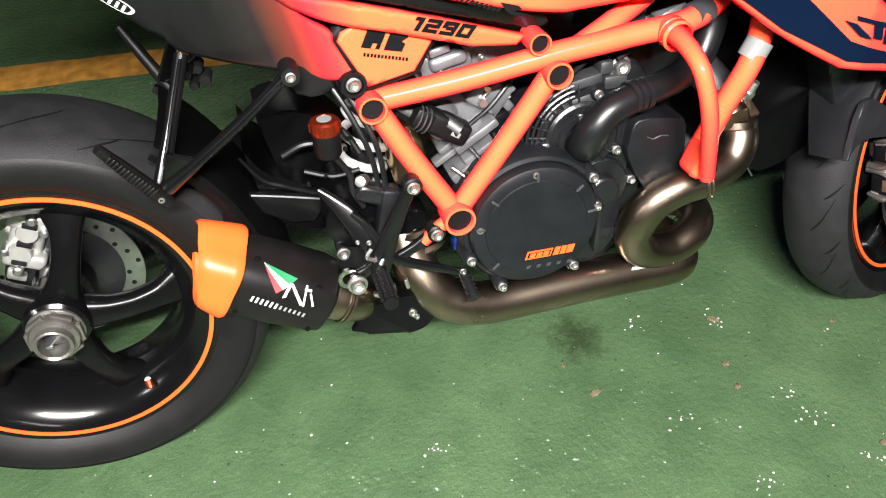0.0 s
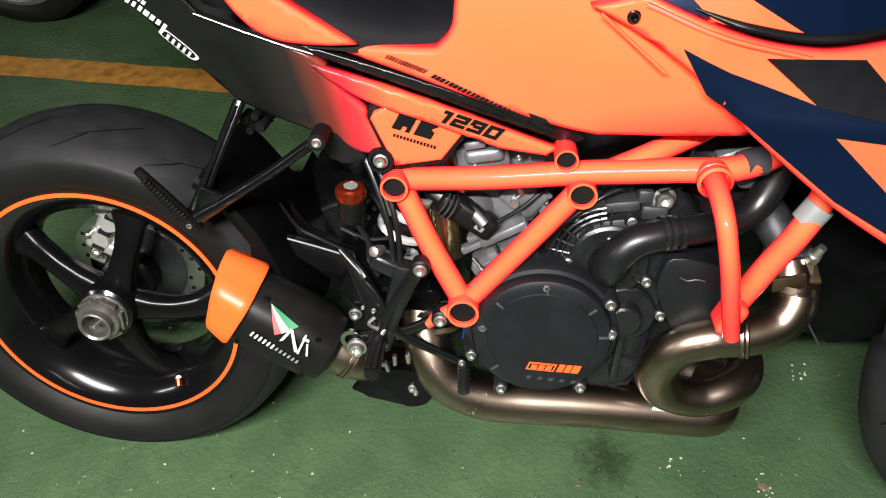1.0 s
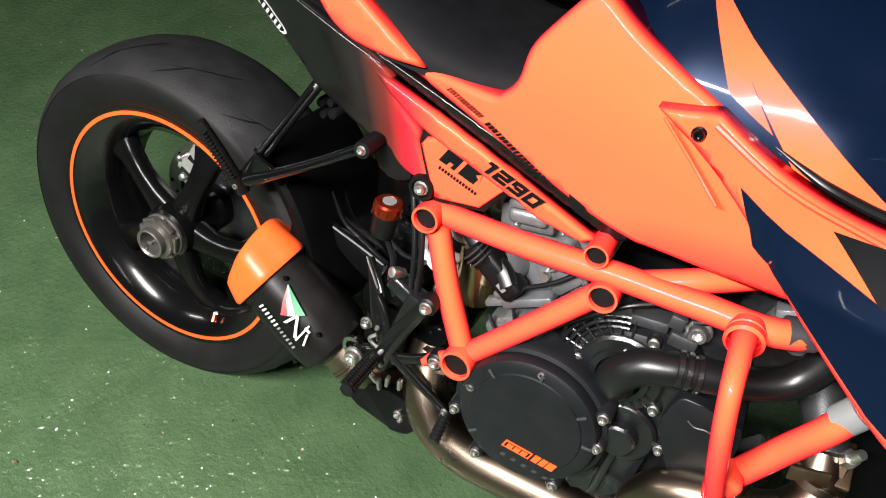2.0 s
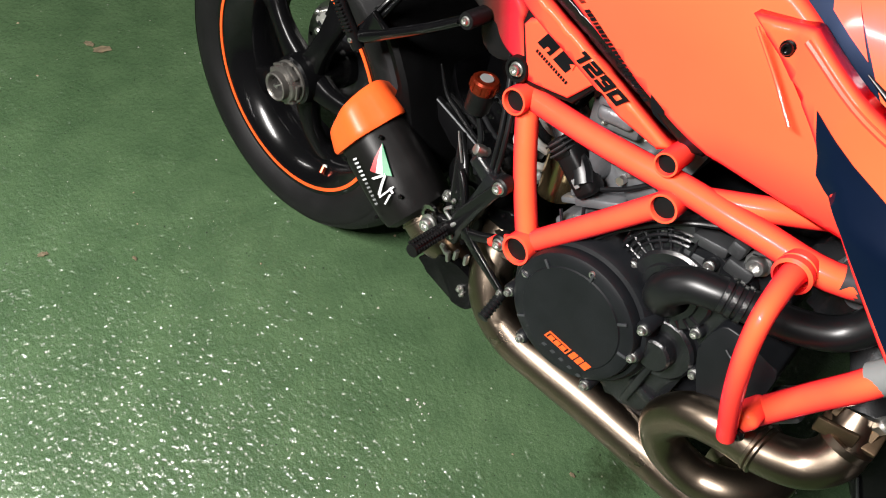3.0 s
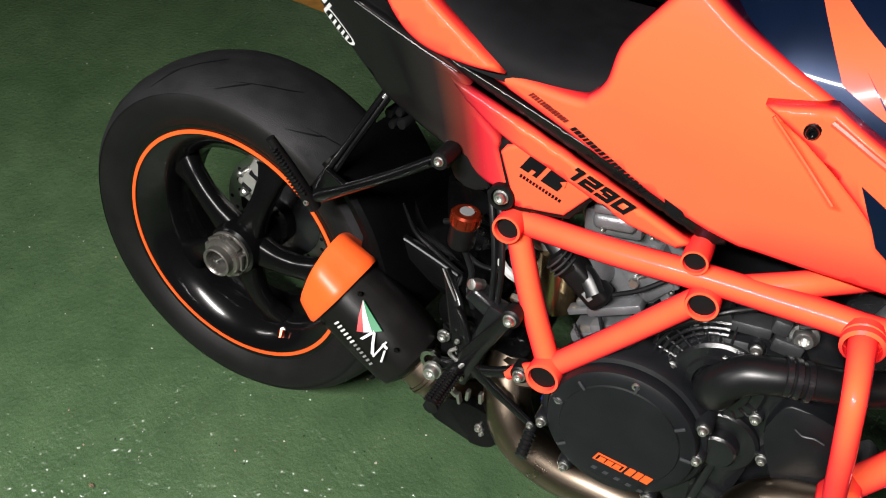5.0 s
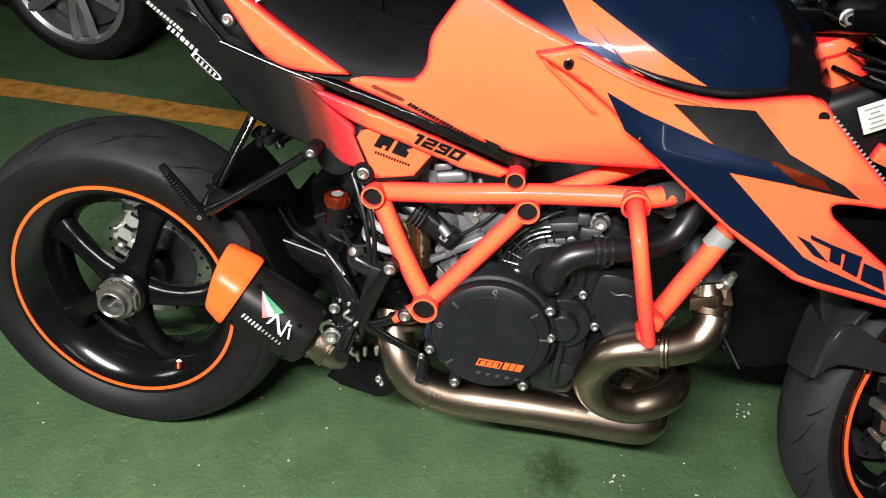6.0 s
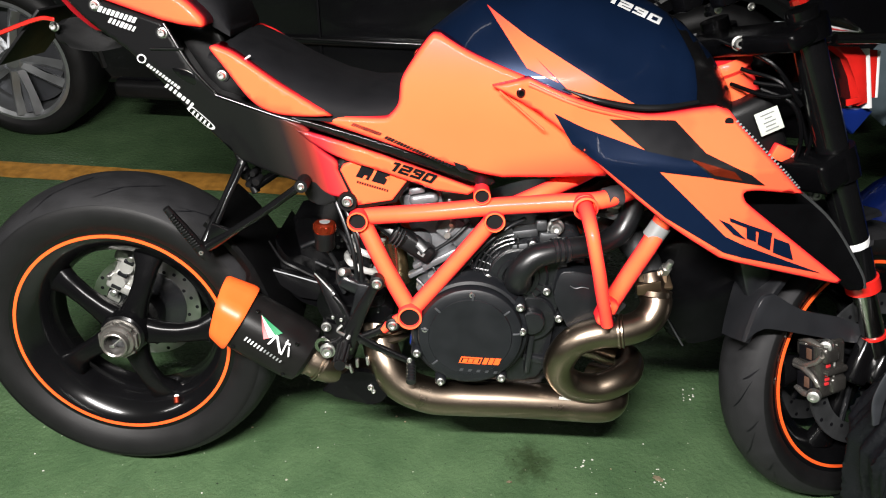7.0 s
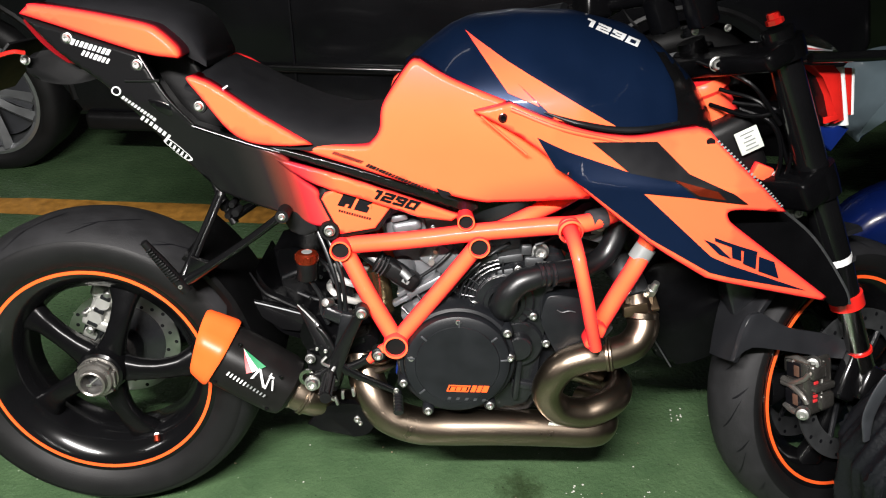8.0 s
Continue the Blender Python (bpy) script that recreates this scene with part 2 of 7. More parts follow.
    b1, b2 = nt.nodes.new("ShaderNodeBump"), nt.nodes.new("ShaderNodeBump")
    b1.inputs["Strength"].default_value, b1.inputs["Distance"].default_value = 1.0, 0.0012
    b2.inputs["Strength"].default_value, b2.inputs["Distance"].default_value = 1.0, 0.0030
    nt.links.new(noise_node(230, 3).outputs["Fac"], b1.inputs["Height"])
    nt.links.new(noise_node(80, 2).outputs["Fac"], b2.inputs["Height"])
    nt.links.new(b2.outputs[0], b1.inputs["Normal"])
    nt.links.new(b1.outputs[0], b.inputs["Normal"])
    b3 = nt.nodes.new("ShaderNodeBump")
    b3.inputs["Strength"].default_value, b3.inputs["Distance"].default_value = 1.0, 0.0075
    nt.links.new(noise_node(85, 1.5, 0.5).outputs["Fac"], b3.inputs["Height"])
    nt.links.new(b3.outputs[0], b.inputs["Coat Normal"])
    b.inputs["Coat Weight"].default_value, b.inputs["Coat Roughness"].default_value = 1.0, 0.11
    b.inputs["Specular IOR Level"].default_value = 0.12
    return m


floor_paint = floor_mat()


# ---- mesh tools ----
def as_drawn(p):
    return p


def on_chassis(p):
    """Seats the chassis parts on the wheels: from their own plan to the bike's."""
    dx, dz = p.x - 0.7, p.z - 0.55
    # the tail rises and reaches further back behind the seat
    tail = max(0.0, 0.35 - p.x) * min(1.0, max(0.0, (p.z - 0.76) / 0.10))
    return Vector((p.x + 0.0078 + 0.0124 * dx + 0.0368 * dz - 0.092 * tail, p.y + 0.0212 - 0.0344 * dx + 0.0491 * dz, p.z - 0.0322 - 0.0166 * dx - 0.0083 * dz + min(0.014, 0.085 * tail)))


seat_of = as_drawn


def part(name, bm, material, parent=None, label="", smooth=35.0):
    me = bpy.data.meshes.new(name)
    for v in bm.verts:
        v.co = seat_of(v.co)
    bmesh.ops.recalc_face_normals(bm, faces=bm.faces)
    bm.to_mesh(me)
    bm.free()
    me.materials.append(material)
    for p in me.polygons:
        p.use_smooth = True
    soft = me.attributes.get("soft")
    if soft:
        me.normals_split_custom_set_from_vertices([d.vector[:] for d in soft.data])
    else:
        me.set_sharp_from_angle(angle=radians(smooth))
    ob = new(name, me)
    ob.parent = parent
    if label:
        ob["label"] = label
    return ob


def catmull(pts, n=6, closed=False):
    """A smooth line through the points."""
    pts = [Vector(p) for p in pts]
    if len(pts) < 3 and not closed:
        return pts
    out, k = [], len(pts)
    for i in range(k if closed else k - 1):
        a, b = pts[i], pts[(i + 1) % k]
        p0 = pts[i - 1] if closed or i else a * 2 - b
        p3 = pts[(i + 2) % k] if closed or i + 2 < k else b * 2 - a
        for j in range(n):
            t = j / n
            out.append(0.5 * ((2 * a) + (b - p0) * t + (2 * p0 - 5 * a + 4 * b - p3) * t * t + (3 * a - p0 - 3 * b + p3) * t ** 3))
    if not closed:
        out.append(pts[-1])
    return out


def outline(pts, sharp=(), n=5):
    """A closed outline through 2D points: smooth, with corners at the indices in sharp."""
    k = len(pts)
    if not sharp:
        return [(p[0], p[1]) for p in catmull([(*p, 0) for p in pts], n, True)]
    out, s = [], sorted(sharp)
    for a, b in zip(s, s[1:] + [s[0] + k]):
        run = [(*pts[i % k], 0) for i in range(a, b + 1)]
        out += catmull(run, n)[:-1] if len(run) > 2 else [Vector(run[0])]
    return [(p[0], p[1]) for p in out]


def tube(bm, pts, r, seg=16, n=6, caps=True):
    line = catmull(pts, n)
    m = len(line)
    rs = [r] * m if isinstance(r, (int, float)) else [float(np.interp(i / (m - 1), np.linspace(0, 1, len(r)), r)) for i in range(m)]
    rings, side = [], None
    for i, p in enumerate(line):
        d = (line[min(i + 1, m - 1)] - line[max(i - 1, 0)]).normalized()
        if side is None:
            side = d.cross(Vector((0, 0, 1)) if abs(d.z) < 0.9 else Vector((1, 0, 0))).normalized()
        side = (side - d * side.dot(d)).normalized()
        up = side.cross(d)
        rings.append([bm.verts.new(p + (side * math.cos(2 * math.pi * j / seg) + up * math.sin(2 * math.pi * j / seg)) * rs[i]) for j in range(seg)])
    for a, b in zip(rings, rings[1:]):
        for j in range(seg):
            bm.faces.new((a[j], a[(j + 1) % seg], b[(j + 1) % seg], b[j]))
    if caps:
        bm.faces.new(rings[0][::-1])
        bm.faces.new(rings[-1])
    return bm


def lathe(bm, prof, origin=(0, 0, 0), axis=(0, 1, 0), seg=64, closed=False):
    """Turns (radius, height) pairs round an axis."""
    q = Vector((0, 0, 1)).rotation_difference(Vector(axis).normalized())
    o = Vector(origin)
    rings = []
    for r, h in prof:
        if r < 1e-6:
            rings.append([bm.verts.new(o + q @ Vector((0, 0, h)))])
        else:
            rings.append([bm.verts.new(o + q @ Vector((r * math.cos(2 * math.pi * j / seg), r * math.sin(2 * math.pi * j / seg), h))) for j in range(seg)])
    pairs = list(zip(rings, rings[1:])) + ([(rings[-1], rings[0])] if closed else [])
    for a, b in pairs:
        for j in range(seg):
            k = (j + 1) % seg
            if len(a) == 1 and len(b) == 1:
                continue
            if len(a) == 1:
                bm.faces.new((a[0], b[k], b[j]))
            elif len(b) == 1:
                bm.faces.new((a[j], a[k], b[0]))
            else:
                bm.faces.new((a[j], a[k], b[k], b[j]))
    return bm


def rbox(bm, size, loc=(0, 0, 0), rot=(0, 0, 0), bevel=0.004, segs=2):
    got = bmesh.ops.create_cube(bm, size=1.0)["verts"]
    bmesh.ops.transform(bm, matrix=Matrix.Diagonal((*size, 1)), verts=got)
    edges = list({e for v in got for e in v.link_edges})
    if bevel:
        new_geom = bmesh.ops.bevel(bm, geom=edges, offset=min(bevel, 0.45 * min(size)), segments=segs, affect="EDGES", profile=0.5)
        got = list({v for f in new_geom["faces"] for v in f.verts} | {v for v in got if v.is_valid})
    bmesh.ops.transform(bm, matrix=pose(*loc, *rot), verts=got)
    return bm


def prism(bm, pts, y0, y1, bevel=0.003, segs=2):
    """An (x, z) outline pushed from y0 to y1, with rounded edges."""
    a = [bm.verts.new((x, y0, z)) for x, z in pts]
    b = [bm.verts.new((x, y1, z)) for x, z in pts]
    k = len(pts)
    f0, f1 = bm.faces.new(a), bm.faces.new(b[::-1])
    for i in range(k):
        bm.faces.new((a[i], b[i], b[(i + 1) % k], a[(i + 1) % k]))
    if bevel:
        bmesh.ops.bevel(bm, geom=list(f0.edges) + list(f1.edges), offset=bevel, segments=segs, affect="EDGES", profile=0.5, clamp_overlap=True)
    return bm


def border_gap(poly, x, z):
    """How far (x, z) lies from the outline."""
    p = np.array(poly)
    d = np.roll(p, -1, 0) - p
    t = np.clip(((x - p[:, 0]) * d[:, 0] + (z - p[:, 1]) * d[:, 1]) / np.maximum((d ** 2).sum(1), 1e-12), 0, 1)
    return float(np.sqrt(((p + d * t[:, None] - (x, z)) ** 2).sum(1)).min())


def inside(poly, x, z):
    hit, k = False, len(poly)
    for i in range(k):
        (x0, z0), (x1, z1) = poly[i], poly[(i + 1) % k]
        if (z0 > z) != (z1 > z) and x < (x1 - x0) * (z - z0) / (z1 - z0) + x0:
            hit = not hit
    return hit


def dense(poly, step):
    out = []
    for (x0, z0), (x1, z1) in zip(poly, poly[1:] + poly[:1]):
        n = max(1, int(math.hypot(x1 - x0, z1 - z0) / step))
        out += [(x0 + (x1 - x0) * i / n, z0 + (z1 - z0) * i / n) for i in range(n)]
    return out


def skin(poly, yf, thick=0.004, edge=0.006, step=0.012, lift=0.0, base=None, base_edge=0.0, flip=1):
    """A panel: an (x, z) outline laid on the surface y = yf(x, z), with rounded border and real thickness.
    base: the outline of the panel under a decal, whose rounding the decal follows. flip -1: the mirrored panel on the other side."""
    from mathutils.geometry import delaunay_2d_cdt
    rim = dense(poly, step)
    pts = [Vector(p) for p in rim]
    k = len(pts)
    xs, zs = [p[0] for p in rim], [p[1] for p in rim]
    nx, nz = int((max(xs) - min(xs)) / step) + 1, int((max(zs) - min(zs)) / step) + 1
    for i in range(nx + 1):
        for j in range(nz + 1):
            x, z = min(xs) + (i + 0.5 * (j % 2)) * step, min(zs) + j * step
            if inside(rim, x, z) and border_gap(rim, x, z) > max(0.45 * step, 1.2 * edge):
                pts.append(Vector((x, z)))
    if edge:
        for i in range(k):
            a, b, c = pts[i - 1], pts[i], pts[(i + 1) % k]
            d = (c - a)
            if d.length < 1e-9:
                continue
            nrm = Vector((-d.y, d.x)).normalized()
            for w in (0.08, 0.3, 0.62, 1.0):
                for s in (1, -1):
                    q = b + nrm * (s * edge * w)
                    if inside(rim, q.x, q.y) and border_gap(rim, q.x, q.y) > edge * w * 0.8:
                        pts.append(q)
    v2, _, faces, _, _, _ = delaunay_2d_cdt(pts, [(i, (i + 1) % k) for i in range(k)], [], 1, 1e-6)
    bm = bmesh.new()
    soft = bm.verts.layers.float_vector.new("soft") if edge else None

    def depth(x, z):
        y = yf(x, z) - lift
        for pl, e in ((rim, edge), (base, base_edge)):
            if pl and e:
                g = min(e, border_gap(pl, x, z))
                y += e - math.sqrt(max(0.0, e * e - (e - g) ** 2))
        return y
    ys = [depth(p[0], p[1]) for p in v2]
    top = [bm.verts.new((p[0], flip * y, p[1])) for p, y in zip(v2, ys)]
    low = [bm.verts.new((p[0], flip * (y + thick), p[1])) for p, y in zip(v2, ys)]
    count = {}
    for f in faces:
        bm.faces.new([top[i] for i in f])
        bm.faces.new([low[i] for i in f[::-1]])
        for a, b in zip(f, list(f[1:]) + [f[0]]):
            count[frozenset((a, b))] = count.get(frozenset((a, b)), 0) + 1
    for e, c in count.items():
        if c == 1:
            a, b = tuple(e)
            bm.faces.new((top[a], top[b], low[b], low[a]))
    if edge:
        # smooth shading from the surface itself
        bmesh.ops.recalc_face_normals(bm, faces=bm.faces)
        bm.normal_update()
        h = 0.0006
        for i, (v, q) in enumerate(zip(top, v2)):
            if border_gap(rim, q[0], q[1]) < h:
                v[soft] = v.normal
            else:
                gx = (depth(q[0] + h, q[1]) - depth(q[0] - h, q[1])) / (2 * h)
                gz = (depth(q[0], q[1] + h) - depth(q[0], q[1] - h)) / (2 * h)
                v[soft] = Vector((gx, -flip, gz)).normalized()
            low[i][soft] = low[i].normal
    return bm


def panel(name, poly, yf, material, parent, label="", both=True, **kw):
    ob = part(name, skin(poly, yf, **kw), material, parent, label)
    if both:
        part(name, skin(poly, yf, flip=-1, **kw), material, parent, label)
    return ob


def letters(text, height, shear=0.0, gap=1.0):
    """Flat letters of the built-in font: 2D points and faces, baseline at 0."""
    cu = bpy.data.curves.new("lettering", "FONT")
    cu.body, cu.size, cu.shear, cu.space_character, cu.offset = text, 1.0, shear, gap, 0.022
    tmp = bpy.data.objects.new("lettering", cu)
    scene.collection.objects.link(tmp)
    me = bpy.data.meshes.new_from_object(tmp.evaluated_get(bpy.context.evaluated_depsgraph_get()))
    vs = np.array([v.co[:2] for v in me.vertices])
    fs = [list(p.vertices) for p in me.polygons]
    bpy.data.objects.remove(tmp)
    bpy.data.meshes.remove(me)
    bpy.data.curves.remove(cu)
    vs[:, 1] -= vs[:, 1].min()
    vs[:, 0] -= vs[:, 0].min()
    return vs * (height / vs[:, 1].max()), fs


def lay_letters(name, text, start, end, height, yf, material, parent, label, lift=0.002, slant=0.0):
    """Letters from start towards end, in (x, z) on the side surface yf."""
    vs, fs = letters(text, height)
    a, b = Vector(start), Vector(end)
    d = (b - a)
    u = d.normalized()
    v = Vector((-u.y, u.x))
    vs[:, 0] *= d.length / vs[:, 0].max()
    bm = bmesh.new()
    top, low = [], []
    for p, q in vs:
        w = a + u * (p + slant * q) + v * q
        y = yf(w.x, w.y)
        top.append(bm.verts.new((w.x, y - lift, w.y)))
        low.append(bm.verts.new((w.x, y - lift + 0.0008, w.y)))
    count = {}
    for f in fs:
        try:
            bm.faces.new([top[i] for i in f])
        except ValueError:
            continue
        for s, e in zip(f, f[1:] + f[:1]):
            count[frozenset((s, e))] = count.get(frozenset((s, e)), 0) + 1
    for e, c in count.items():
        if c == 1:
            s, t = tuple(e)
            bm.faces.new((top[s], top[t], low[t], low[s]))
    return part(name, bm, material, parent, label)


def quad_mark(x, z, w, h, turn, slant=0.0):
    """A slanted bar as an (x, z) outline."""
    c, s = math.cos(radians(turn)), math.sin(radians(turn))
    pts = [(-w / 2 - slant * h / 2, -h / 2), (w / 2 - slant * h / 2, -h / 2), (w / 2 + slant * h / 2, h / 2), (-w / 2 + slant * h / 2, h / 2)]
    return [(x + c * p - s * q, z + s * p + c * q) for p, q in pts]


def mark(name, poly, yf, material, parent, lift=0.002, label=""):
    return part(name, skin(poly, yf, thick=0.001, edge=0.0, step=0.014, lift=lift), material, parent, label)


def bolt_mesh(name, r, h, material):
    """A flanged socket-head bolt whose head points towards -y."""
    bm = bmesh.new()
    lathe(bm, [(0, 0.002), (r * 1.35, 0.002), (r * 1.35, -0.0015), (r * 1.05, -0.0022), (r, -h * 0.8), (r * 0.85, -h), (r * 0.5, -h), (r * 0.45, -h * 0.45), (0, -h * 0.45)], (0, 0, 0), (0, 1, 0), 14)
    me = bpy.data.meshes.new(name)
    bmesh.ops.recalc_face_normals(bm, faces=bm.faces)
    bm.to_mesh(me)
    bm.free()
    me.materials.append(material)
    for p in me.polygons:
        p.use_smooth = True
    me.set_sharp_from_angle(angle=radians(35))
    return me


bolt_small, bolt_big = bolt_mesh("bolt", 0.0048, 0.007, steel), bolt_mesh("bolt", 0.009, 0.010, steel)
bolt_black = bolt_mesh("bolt", 0.006, 0.006, black_gloss)


def bolt(parent, x, y, z, mesh=None, size=1.0, turn=0.0):
    ob = new("bolt", mesh or bolt_small)
    ob.parent, ob.location, ob.scale, ob.rotation_euler = parent, seat_of(Vector((x, y, z))), (size, size, size), (0, 0, radians(turn))
    return ob


def blade(bm, pts, widths, thicks, wide, seg=16, n=5):
    """A bar with a flat oval section: pts its middle line, wide(i) the direction of its width at a point."""
    line = catmull(pts, n)
    m = len(line)
    rows = []
    for i, p in enumerate(line):
        t = i / (m - 1)
        d = (line[min(i + 1, m - 1)] - line[max(i - 1, 0)]).normalized()
        a = wide(p, d)
        b = a.cross(d).normalized()
        w = float(np.interp(t, np.linspace(0, 1, len(widths)), widths))
        h = float(np.interp(t, np.linspace(0, 1, len(thicks)), thicks))
        row = []
        for j in range(seg):
            an = 2 * math.pi * j / seg
            c, s = math.cos(an), math.sin(an)
            row.append(bm.verts.new(p + a * (w / 2 * math.copysign(abs(c) ** 0.6, c)) + b * (h / 2 * math.copysign(abs(s) ** 0.8, s))))
        rows.append(row)
    for r0, r1 in zip(rows, rows[1:]):
        for j in range(seg):
            bm.faces.new((r0[j], r0[(j + 1) % seg], r1[(j + 1) % seg], r1[j]))
    bm.faces.new(rows[0][::-1])
    bm.faces.new(rows[-1])
    return bm


def block_number(name, text, start, end, height, yf, material, parent, label, lift=0.002, slant=0.3, stroke=0.26):
    """Wide square digits built from bars, from start towards end in (x, z) on the side surface yf."""
    a, b = Vector(start), Vector(end)
    u = (b - a).normalized()
    v = Vector((-u.y, u.x))
    cell = (b - a).length / (len(text) - 0.35)
    w, s = cell * 0.86, stroke
    bars = {"1": [(0.45, 0, 0.75, 1), (0.15, 1 - s, 0.45, 1)],
            "2": [(0, 1 - s, 1, 1), (0.72, 0.5 + s / 2, 1, 1 - s), (0, 0.5 - s / 2, 1, 0.5 + s / 2), (0, s, 0.28, 0.5 - s / 2), (0, 0, 1, s)],
            "9": [(0, 1 - s, 1, 1), (0, 0.5, 0.28, 1 - s), (0.72, s, 1, 1 - s), (0.28, 0.5 - s / 2, 0.72, 0.5 + s / 2), (0, 0, 1, s)],
            "0": [(0, 1 - s, 1, 1), (0, s, 0.28, 1 - s), (0.72, s, 1, 1 - s), (0, 0, 1, s)]}
    bm = bmesh.new()
    at = -0.3 * cell
    for ch in text:
        for x0, z0, x1, z1 in bars[ch]:
            top = []
            for p, q in ((x0, z0), ((x0 + x1) / 2, z0), (x1, z0), (x1, z1), ((x0 + x1) / 2, z1), (x0, z1)):
                k = a + u * (at + p * w + slant * q * height) + v * (q * height)
                top.append(bm.verts.new((k.x, yf(k.x, k.y) - lift, k.y)))
            low = [bm.verts.new(t.co + Vector((0, 0.0009, 0))) for t in top]
            bm.faces.new((top[0], top[1], top[4], top[5]))
            bm.faces.new((top[1], top[2], top[3], top[4]))
            for m in range(6):
                bm.faces.new((top[m], top[(m + 1) % 6], low[(m + 1) % 6], low[m]))
        at += cell * (0.85 if ch == "1" else 1.0)
    return part(name, bm, material, parent, label)


def pieces(name, bm, material, parent=None, label="", smooth=35.0):
    """Each loose piece of the mesh as a part of its own."""
    bm.verts.ensure_lookup_table()
    left, made = set(bm.verts), []
    while left:
        stack = [next(v for v in bm.verts if v in left)]
        group = set(stack)
        while stack:
            for e in stack.pop().link_edges:
                for v in e.verts:
                    if v not in group:
                        group.add(v)
                        stack.append(v)
        left -= group
        small = bmesh.new()
        got = {v: small.verts.new(v.co) for v in bm.verts if v in group}
        for f in bm.faces:
            if f.verts[0] in group:
                small.faces.new([got[v] for v in f.verts])
        made.append(part(name, small, material, parent, label, smooth))
    bm.free()
    return made


def word_bars(name, start, end, height, count, yf, material, parent, lift=0.002, slant=0.25, seed=1):
    """Plain bars of the size and colour of a printed word, from start to end in (x, z)."""
    rb = random.Random(seed)
    a, b = Vector(start), Vector(end)
    u = (b - a).normalized()
    ang = math.degrees(math.atan2(u.y, u.x))
    cell = (b - a).length / count
    for k in range(count):
        c = a + u * (cell * (k + 0.5))
        w = cell * rb.uniform(0.50, 0.78)
        mark(name, quad_mark(c.x, c.y, w, height * rb.uniform(0.9, 1.0), ang, slant), yf, material, parent, lift)


# ---- structure ----
def slab(name, size, loc, material, label):
    bm = bmesh.new()
    rbox(bm, size, loc, bevel=0)
    return tagged(part(name, bm, material, None), label, name.split("_")[0], kind="structure")


slab("floor", (16, 14, 0.2), (0, 0, -0.1), floor_paint, "worn green painted concrete garage floor")
slab("ceiling", (16, 14, 0.2), (0, 0, 2.72), ceiling_mat, "dull concrete garage ceiling")
slab("wall_north", (16, 0.2, 2.62), (0, 7.1, 1.31), concrete, "grey painted concrete garage wall")
slab("wall_south", (16, 0.2, 2.62), (0, -7.1, 1.31), concrete, "grey painted concrete garage wall")
slab("wall_east", (0.2, 14.4, 2.62), (8.1, 0, 1.31), concrete, "grey painted concrete garage wall")
slab("wall_west", (0.2, 14.4, 2.62), (-8.1, 0, 1.31), concrete, "grey painted concrete garage wall")

bm = bmesh.new()
rnd = random.Random(4)
near = [bm.verts.new((-6 + 0.06 * i, 1.180 - 0.081 * (-6 + 0.06 * i) + rnd.uniform(-0.004, 0.004), 0.0015)) for i in range(200)]
far = [bm.verts.new((-6 + 0.06 * i, 1.303 - 0.081 * (-6 + 0.06 * i) + rnd.uniform(-0.004, 0.004), 0.0015)) for i in range(200)]
for i in range(199):
    bm.faces.new((near[i], near[i + 1], far[i + 1], far[i]))
tagged(part("parking_line_trim", bm, yellow_line_mat), "worn yellow painted parking line on green floor", "parking line", kind="structure")

# housings out of view, one over each lamp, the added fill lamps too
for lx, ly, ll, lw, le in LAMPS:
    holder = tagged(new("ceiling_light"), "unseen white fluorescent tube light below the ceiling", "ceiling light", "tube lights")
    holder.location = (lx, ly, 2.62)
    bm = bmesh.new()
    rbox(bm, (ll + 0.1, 0.16, 0.07), (0, 0, -0.045), bevel=0.01)
    part("housing", bm, fixture_white, holder)
    for s in (-1, 1):
        bm = bmesh.new()
        rbox(bm, (0.03, 0.12, 0.05), (s * (ll / 2 + 0.02), 0, -0.1), bevel=0.006)
        part("end_cap", bm, fixture_white, holder)

# ---- motorcycle ----
bike = tagged(new("motorcycle"), "orange, navy and black naked sport motorcycle leaning on its side stand", "motorcycle")
bike.location, bike.rotation_euler = (0, -0.014, -0.001), (radians(-10.57), 0, 0)


def y_main(x, z):
    tuck = max(0.0, 0.800 + 0.25 * (x - 0.80) - z) * min(1.0, max(0.0, (x - 0.64) / 0.12))
    return -(0.171 + 0.13 * (x - 0.486)) + 0.9 * max(0.0, z - 0.83) ** 2 + 4.0 * tuck ** 2


def y_shroud(x, z):
    return -(0.222 + 0.048 * (1 - math.exp(-max(0.0, x - 0.766) / 0.12))) + 0.2 * max(0.0, x - 1.15) + 0.6 * max(0.0, z - 0.80) * min(1.0, max(0.0, (x - 0.85) / 0.2))


def crest(x):
    return 0.872 - 0.235 * (x - 0.26)


def y_tail(x, z):
    s = min(1.0, max(0.0, (x + 0.25) / 0.5))
    s = s * s * (3 - 2 * s)
    k = 0.5 - 0.38 * min(1.0, max(0.0, (x - 0.26) / 0.24))
    return -(0.105 + 0.072 * s) + k * max(0.0, crest(x) - z) * 0.8


